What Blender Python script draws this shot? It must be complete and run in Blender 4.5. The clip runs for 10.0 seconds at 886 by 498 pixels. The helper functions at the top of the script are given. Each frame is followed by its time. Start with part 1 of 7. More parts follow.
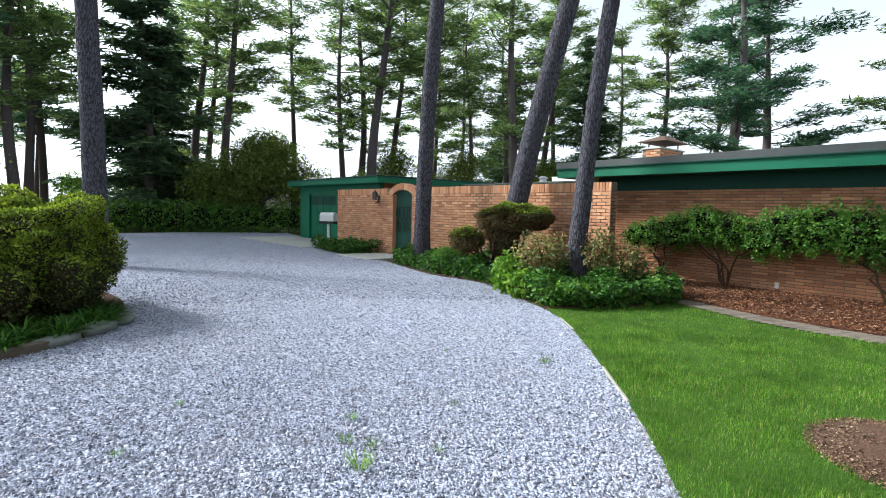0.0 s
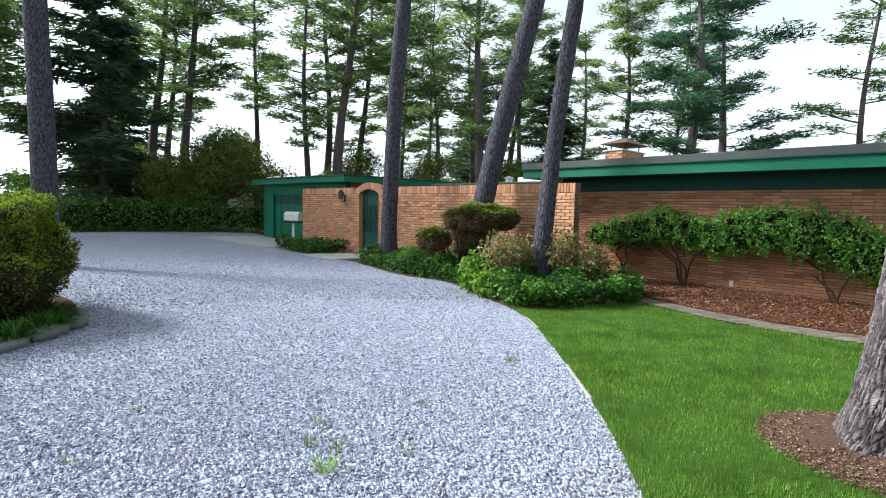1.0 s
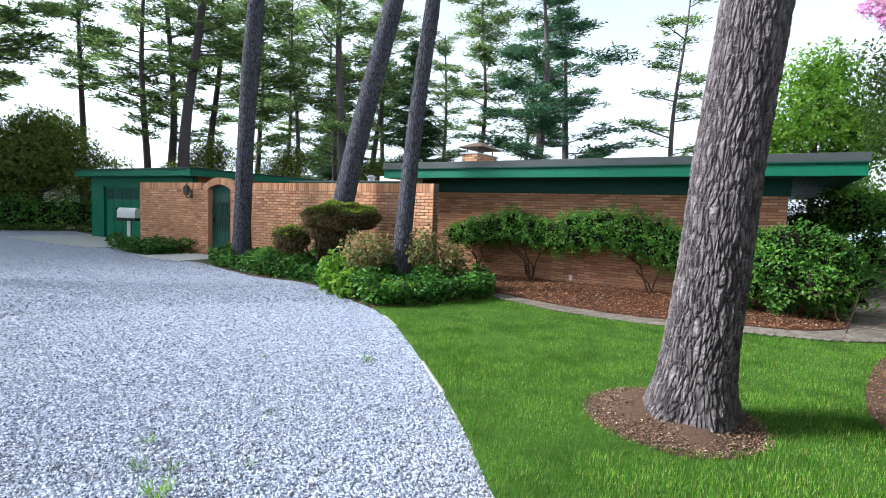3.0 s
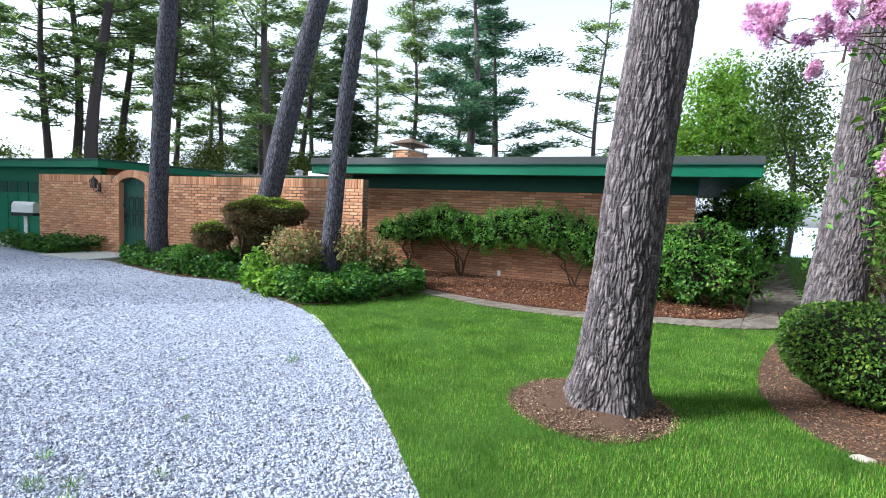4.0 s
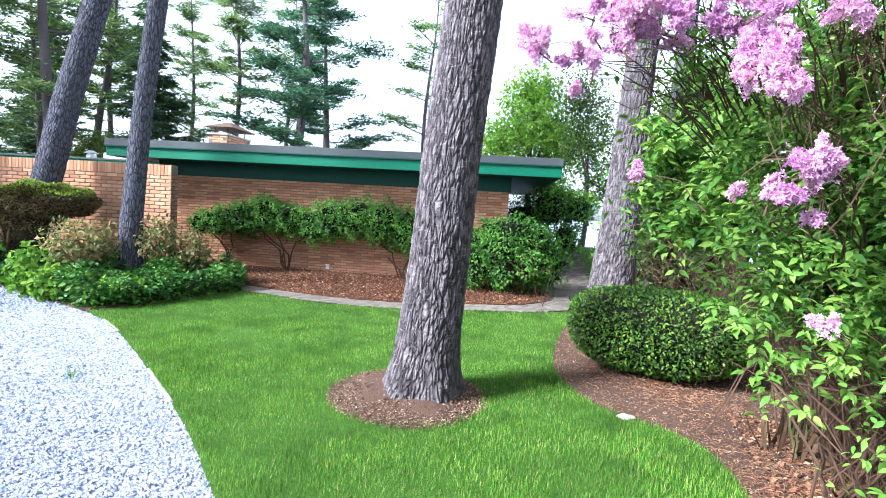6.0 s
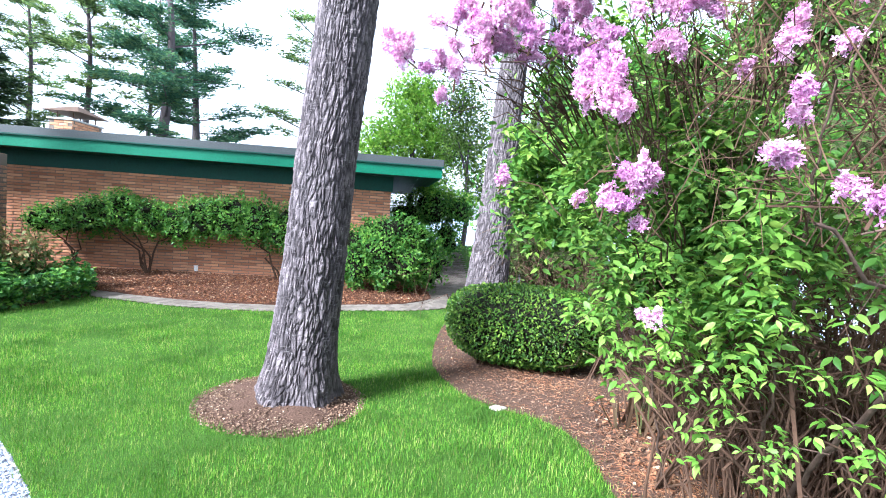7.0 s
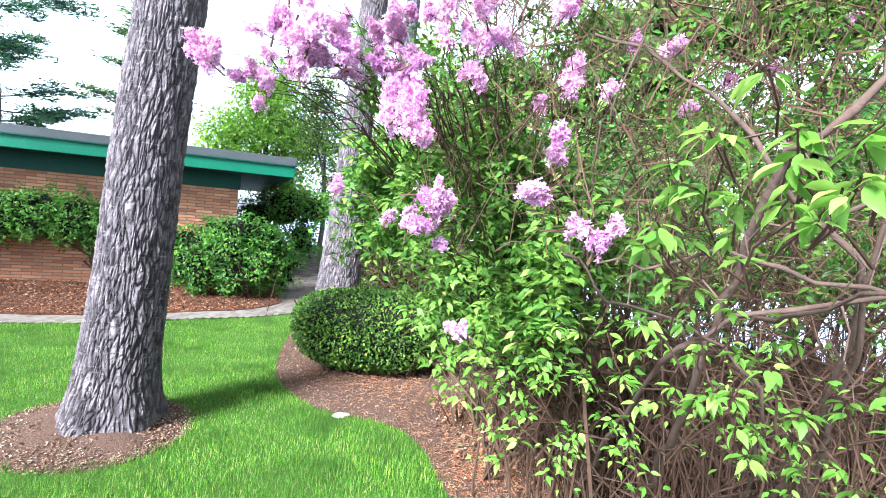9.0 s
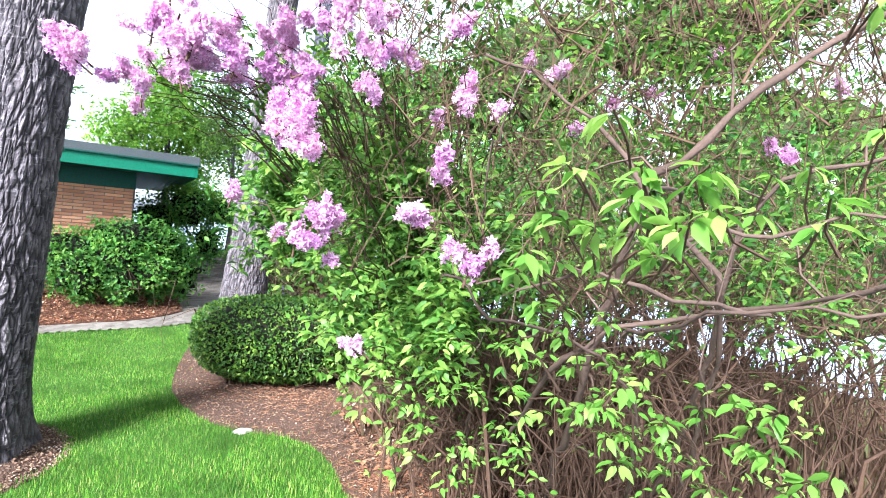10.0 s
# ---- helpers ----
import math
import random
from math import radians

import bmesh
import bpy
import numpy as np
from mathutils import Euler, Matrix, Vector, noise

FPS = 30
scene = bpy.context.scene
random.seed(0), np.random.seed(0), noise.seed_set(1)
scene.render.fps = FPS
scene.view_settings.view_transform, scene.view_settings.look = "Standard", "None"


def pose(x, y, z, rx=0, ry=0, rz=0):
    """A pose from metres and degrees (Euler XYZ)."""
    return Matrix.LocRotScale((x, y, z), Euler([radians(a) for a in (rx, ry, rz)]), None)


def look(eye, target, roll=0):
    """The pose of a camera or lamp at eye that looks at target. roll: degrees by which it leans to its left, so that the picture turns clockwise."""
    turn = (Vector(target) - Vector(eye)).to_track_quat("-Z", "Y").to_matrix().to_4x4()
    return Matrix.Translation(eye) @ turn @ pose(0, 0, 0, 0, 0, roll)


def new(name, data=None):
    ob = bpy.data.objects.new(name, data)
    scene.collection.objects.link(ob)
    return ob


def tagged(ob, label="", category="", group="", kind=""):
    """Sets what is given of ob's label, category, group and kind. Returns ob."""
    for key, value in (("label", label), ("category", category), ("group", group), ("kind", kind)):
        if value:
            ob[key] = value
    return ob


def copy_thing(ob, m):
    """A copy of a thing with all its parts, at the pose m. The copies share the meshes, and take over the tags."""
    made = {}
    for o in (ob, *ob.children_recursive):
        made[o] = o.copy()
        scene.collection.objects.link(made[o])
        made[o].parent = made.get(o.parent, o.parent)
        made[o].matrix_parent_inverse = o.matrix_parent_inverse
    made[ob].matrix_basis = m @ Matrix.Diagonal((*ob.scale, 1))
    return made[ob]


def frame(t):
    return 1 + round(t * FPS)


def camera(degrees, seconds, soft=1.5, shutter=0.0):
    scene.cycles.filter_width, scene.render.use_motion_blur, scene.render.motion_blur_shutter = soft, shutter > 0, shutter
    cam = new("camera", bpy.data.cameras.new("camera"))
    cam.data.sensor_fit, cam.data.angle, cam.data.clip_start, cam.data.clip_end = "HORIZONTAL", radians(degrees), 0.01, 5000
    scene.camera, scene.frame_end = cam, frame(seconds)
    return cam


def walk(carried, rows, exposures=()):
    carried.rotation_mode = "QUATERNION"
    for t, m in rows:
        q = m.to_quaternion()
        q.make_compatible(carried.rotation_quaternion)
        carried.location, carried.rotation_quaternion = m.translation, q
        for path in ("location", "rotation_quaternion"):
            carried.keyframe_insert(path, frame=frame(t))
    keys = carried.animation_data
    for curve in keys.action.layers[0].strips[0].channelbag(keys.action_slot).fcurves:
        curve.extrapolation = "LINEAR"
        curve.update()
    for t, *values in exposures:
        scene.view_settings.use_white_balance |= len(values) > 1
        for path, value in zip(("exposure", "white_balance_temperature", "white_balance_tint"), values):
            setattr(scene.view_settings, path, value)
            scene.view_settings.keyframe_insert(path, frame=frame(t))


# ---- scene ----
import itertools

cam = camera(81.5, 10.0, soft=1.0)
PATH = [
    (0.0, look((0.042, -0.192, 1.465), (-0.024, 9.777, 0.691), 1.19)),
    (0.5, look((0.043, -0.195, 1.469), (0.275, 9.772, 0.691), 1.29)),
    (1.0, look((0.048, -0.199, 1.474), (0.621, 9.754, 0.704), 1.40)),
    (1.5, look((0.061, -0.207, 1.485), (1.166, 9.702, 0.725), 1.53)),
    (2.0, look((0.084, -0.211, 1.487), (1.938, 9.588, 0.760), 1.77)),
    (2.5, look((0.107, -0.217, 1.490), (2.634, 9.432, 0.773), 1.94)),
    (4.0, look((0.176, -0.241, 1.502), (4.519, 8.735, 0.755), 2.37)),
    (4.5, look((0.201, -0.251, 1.506), (5.188, 8.384, 0.751), 2.57)),
    (5.0, look((0.228, -0.262, 1.510), (5.808, 8.001, 0.752), 2.76)),
    (6.5, look((0.320, -0.323, 1.534), (8.016, 6.025, 0.835), 3.60)),
    (7.0, look((0.333, -0.349, 1.542), (8.691, 5.106, 0.912), 3.89)),
    (7.5, look((0.345, -0.378, 1.555), (9.027, 4.550, 0.959), 4.08)),
    (8.0, look((0.354, -0.413, 1.574), (9.245, 4.127, 1.006), 4.21)),
    (8.5, look((0.369, -0.451, 1.592), (9.571, 3.429, 1.065), 4.51)),
    (9.0, look((0.387, -0.493, 1.613), (9.889, 2.593, 1.161), 4.78)),
    (9.5, look((0.403, -0.529, 1.636), (10.129, 1.768, 1.296), 5.04)),
    (10.0, look((0.415, -0.563, 1.657), (10.286, 1.012, 1.391), 5.14)),
]
walk(cam, PATH, exposures=[(0.0, 1.68, 5800, 4.0), (2.5, 1.78, 5600, 4.0), (5.0, 2.14, 5400, 6.0), (6.5, 2.66, 5150, 8.0), (10.0, 2.84, 5250, 8.0)])

# ---- light: a bright, hazy evening sky with a soft low sun from the drive's side ----
SUN_EL, SUN_AZ = radians(34), radians(163)  # azimuth counted from +x towards +y
world = bpy.data.worlds.new("sky")
scene.world = world
world.use_nodes = True
wn = world.node_tree.nodes
sky = wn.new("ShaderNodeTexSky")
sky.sky_type, sky.sun_disc = "NISHITA", False
sky.sun_elevation, sky.sun_rotation = SUN_EL, radians(90) - SUN_AZ
sky.air_density, sky.dust_density, sky.ozone_density = 1.0, 2.0, 1.0
wn["Background"].inputs["Strength"].default_value = 0.09
haze = wn.new("ShaderNodeHueSaturation")  # thin high cloud whitens the sky
haze.inputs["Saturation"].default_value = 0.10
world.node_tree.links.new(sky.outputs["Color"], haze.inputs["Color"])
world.node_tree.links.new(haze.outputs["Color"], wn["Background"].inputs["Color"])
sun = new("sun", bpy.data.lights.new("sun", "SUN"))
sun.data.energy, sun.data.angle, sun.data.color = 4.0, radians(15), (1.0, 0.94, 0.86)
to_sun = Vector((math.cos(SUN_AZ) * math.cos(SUN_EL), math.sin(SUN_AZ) * math.cos(SUN_EL), math.sin(SUN_EL)))
sun.matrix_world = look(to_sun * 60, (0, 0, 0))


# ---- materials ----
def material(name, build, rough=0.8, metal=0.0):
    m = bpy.data.materials.new(name)
    m.use_nodes = True
    nt = m.node_tree
    bsdf = nt.nodes["Principled BSDF"]
    bsdf.inputs["Roughness"].default_value = rough
    bsdf.inputs["Metallic"].default_value = metal
    bsdf.inputs["Specular IOR Level"].default_value = 0.12 if rough >= 0.8 else 0.25 if rough > 0.5 else 0.45
    build(nt, bsdf)
    return m


def node(nt, kind, **inputs):
    n = nt.nodes.new(kind)
    for k, v in inputs.items():
        n.inputs[k.replace("_", " ")].default_value = v
    return n


def coords(nt, scale=(1, 1, 1)):
    tc = nt.nodes.new("ShaderNodeTexCoord")
    mp = nt.nodes.new("ShaderNodeMapping")
    mp.inputs["Scale"].default_value = scale
    nt.links.new(tc.outputs["Object"], mp.inputs["Vector"])
    return mp.outputs["Vector"]


def ramp(nt, fac, stops):
    r = nt.nodes.new("ShaderNodeValToRGB")
    els = r.color_ramp.elements
    while len(els) < len(stops):
        els.new(0.5)
    for e, (p, c) in zip(els, stops):
        e.position, e.color = p, (*c, 1)
    nt.links.new(fac, r.inputs["Fac"])
    return r.outputs["Color"]


def mix(nt, a, b, fac, kind="MIX"):
    m = nt.nodes.new("ShaderNodeMix")
    m.data_type, m.blend_type = "RGBA", kind
    for s, v in ((6, a), (7, b)):
        if isinstance(v, tuple):
            m.inputs[s].default_value = (*v, 1)
        else:
            nt.links.new(v, m.inputs[s])
    if isinstance(fac, (int, float)):
        m.inputs[0].default_value = fac
    else:
        nt.links.new(fac, m.inputs[0])
    return m.outputs[2]


def noisy(nt, vec, scale, detail=5.0, rough=0.6):
    n = node(nt, "ShaderNodeTexNoise", Scale=scale, Detail=detail, Roughness=rough)
    nt.links.new(vec, n.inputs["Vector"])
    return n.outputs["Fac"]


def bump(nt, bsdf, height, strength=0.4, distance=0.01):
    b = node(nt, "ShaderNodeBump", Strength=strength, Distance=distance)
    nt.links.new(height, b.inputs["Height"])
    nt.links.new(b.outputs["Normal"], bsdf.inputs["Normal"])


def piece_random(nt):
    """One random number for each loose piece, whether an object of its own or an island of a mesh."""
    o, g = nt.nodes.new("ShaderNodeObjectInfo"), nt.nodes.new("ShaderNodeNewGeometry")
    a = nt.nodes.new("ShaderNodeMath")
    a.operation = "ADD"
    nt.links.new(o.outputs["Random"], a.inputs[0])
    nt.links.new(g.outputs["Random Per Island"], a.inputs[1])
    f = nt.nodes.new("ShaderNodeMath")
    f.operation = "FRACT"
    nt.links.new(a.outputs[0], f.inputs[0])
    return f.outputs[0]


def rgb(hexa):
    """A linear colour from an sRGB hex text."""
    v = [int(hexa[i:i + 2], 16) / 255 for i in (0, 2, 4)]
    return tuple(c / 12.92 if c < 0.04045 else ((c + 0.055) / 1.055) ** 2.4 for c in v)


def two_tone(a, b, scale, fine=60.0, strength=0.3, distance=0.005, stretch=(1, 1, 1)):
    def build(nt, bsdf):
        v = coords(nt, stretch)
        big, small = noisy(nt, v, scale), noisy(nt, v, fine)
        c = mix(nt, a, b, big)
        c = mix(nt, c, tuple(x * 0.55 for x in a), ramp(nt, small, [(0.45, (0, 0, 0)), (0.75, (1, 1, 1))]))
        nt.links.new(c, bsdf.inputs["Base Color"])
        bump(nt, bsdf, small, strength, distance)
    return build


def pieces(stops, fine=45.0, strength=0.4, distance=0.004, dirt=(0.1, 0.08, 0.06), dirt_amount=0.5):
    def build(nt, bsdf):
        v = coords(nt)
        c = ramp(nt, piece_random(nt), stops)
        g = nt.nodes.new("ShaderNodeNewGeometry")
        big = noisy(nt, g.outputs["Position"], 1.3)
        small = noisy(nt, g.outputs["Position"], fine)
        c = mix(nt, c, dirt, mix(nt, (0, 0, 0), (dirt_amount,) * 3, ramp(nt, big, [(0.45, (0, 0, 0)), (0.8, (1, 1, 1))])))
        c = mix(nt, c, small, 0.25, "OVERLAY")
        nt.links.new(c, bsdf.inputs["Base Color"])
        bump(nt, bsdf, small, strength, distance)
    return build


def leafy(name, stops, through_light=0.4, rough=0.5, gloss=0.2):
    """Leaves: a colour for each leaf, light that shines through, a waxy gloss."""
    m = bpy.data.materials.new(name)
    m.use_nodes = True
    nt = m.node_tree
    bsdf = nt.nodes["Principled BSDF"]
    g = nt.nodes.new("ShaderNodeNewGeometry")
    c = ramp(nt, piece_random(nt), stops)
    big = noisy(nt, g.outputs["Position"], 2.2, 3.0)
    c = mix(nt, c, tuple(x * 0.5 for x in stops[0][1]), ramp(nt, big, [(0.42, (0, 0, 0)), (0.7, (0.8, 0.8, 0.8))]))
    nt.links.new(c, bsdf.inputs["Base Color"])
    bsdf.inputs["Roughness"].default_value = rough
    bsdf.inputs["Specular IOR Level"].default_value = gloss
    t = nt.nodes.new("ShaderNodeBsdfTranslucent")
    nt.links.new(mix(nt, c, (1.0, 1.0, 0.25), 0.25, "MULTIPLY"), t.inputs["Color"])
    s = nt.nodes.new("ShaderNodeMixShader")
    s.inputs[0].default_value = through_light
    nt.links.new(bsdf.outputs[0], s.inputs[1])
    nt.links.new(t.outputs[0], s.inputs[2])
    nt.links.new(s.outputs[0], nt.nodes["Material Output"].inputs["Surface"])
    return m


def gravel_build(nt, bsdf):
    v = coords(nt)
    vo = node(nt, "ShaderNodeTexVoronoi", Scale=46.0)
    nt.links.new(v, vo.inputs["Vector"])
    c = ramp(nt, vo.outputs["Distance"], [(0.0, (0.55, 0.585, 0.70)), (0.5, (0.45, 0.475, 0.58)), (0.85, (0.18, 0.19, 0.24))])
    sep = nt.nodes.new("ShaderNodeSeparateColor")
    nt.links.new(vo.outputs["Color"], sep.inputs[0])
    c = mix(nt, c, ramp(nt, sep.outputs[0], [(0.0, (0.45, 0.45, 0.47)), (0.6, (0.9, 0.9, 0.92)), (1.0, (1, 0.97, 0.95))]), 1.0, "MULTIPLY")
    c = mix(nt, c, (0.33, 0.29, 0.26), ramp(nt, noisy(nt, v, 0.5), [(0.5, (0, 0, 0)), (0.9, (0.35, 0.35, 0.35))]))
    nt.links.new(c, bsdf.inputs["Base Color"])
    bump(nt, bsdf, vo.outputs["Distance"], 0.55, -0.015)


def bark_build(light, dark, scale=14.0):
    def build(nt, bsdf):
        v = coords(nt, (1, 1, 0.28))
        w = noisy(nt, v, 6.0)
        vo = node(nt, "ShaderNodeTexVoronoi", Scale=scale)
        vo.feature = "DISTANCE_TO_EDGE"
        sh = nt.nodes.new("ShaderNodeVectorMath")
        sh.operation = "MULTIPLY_ADD"
        sh.inputs[1].default_value = (0.12, 0.12, 0.12)
        nt.links.new(w, sh.inputs[0])
        nt.links.new(v, sh.inputs[2])
        nt.links.new(sh.outputs[0], vo.inputs["Vector"])
        edge = ramp(nt, vo.outputs["Distance"], [(0.0, (0, 0, 0)), (0.16, (1, 1, 1))])
        flakes = noisy(nt, coords(nt, (1, 1, 0.5)), 60.0)
        c = mix(nt, dark, light, edge)
        c = mix(nt, c, dark, ramp(nt, flakes, [(0.5, (0, 0, 0)), (0.75, (0.7, 0.7, 0.7))]))
        c = mix(nt, c, tuple(0.6 * x for x in light), ramp(nt, noisy(nt, v, 1.1), [(0.4, (0, 0, 0)), (0.7, (0.6, 0.6, 0.6))]))
        nt.links.new(c, bsdf.inputs["Base Color"])
        h = mix(nt, edge, flakes, 0.35)
        bump(nt, bsdf, h, 0.8, 0.02)
    return build


def plate_bark_build(nt, bsdf):
    """Bark plates and the darker furrows between them, told apart by the trunk's own relief."""
    at = nt.nodes.new("ShaderNodeAttribute")
    at.attribute_name = "plate"
    v = coords(nt, (1, 1, 0.6))
    flakes, big = noisy(nt, v, 70.0), noisy(nt, v, 2.0)
    layers = noisy(nt, coords(nt, (1, 1, 3.5)), 16.0)
    c = ramp(nt, at.outputs["Fac"], [(0.03, (0.022, 0.018, 0.019)), (0.25, (0.055, 0.046, 0.048)), (0.55, (0.11, 0.09, 0.093)), (1.0, (0.195, 0.162, 0.165))])
    c = mix(nt, c, (0.33, 0.285, 0.285), ramp(nt, layers, [(0.56, (0, 0, 0)), (0.74, (0.5, 0.5, 0.5))]))
    c = mix(nt, c, (0.045, 0.035, 0.033), ramp(nt, flakes, [(0.5, (0, 0, 0)), (0.72, (0.75, 0.75, 0.75))]))
    c = mix(nt, c, (0.09, 0.078, 0.08), ramp(nt, big, [(0.45, (0, 0, 0)), (0.75, (0.5, 0.5, 0.5))]))
    nt.links.new(c, bsdf.inputs["Base Color"])
    bump(nt, bsdf, mix(nt, flakes, layers, 0.5), 0.9, 0.012)


def grass_ground_build(nt, bsdf):
    v = coords(nt)
    c = mix(nt, (0.035, 0.09, 0.008), (0.075, 0.15, 0.016), noisy(nt, v, 1.4))
    c = mix(nt, c, (0.03, 0.05, 0.012), ramp(nt, noisy(nt, v, 90.0), [(0.4, (0, 0, 0)), (0.75, (1, 1, 1))]))
    nt.links.new(c, bsdf.inputs["Base Color"])
    bump(nt, bsdf, noisy(nt, v, 140.0), 0.8, 0.02)


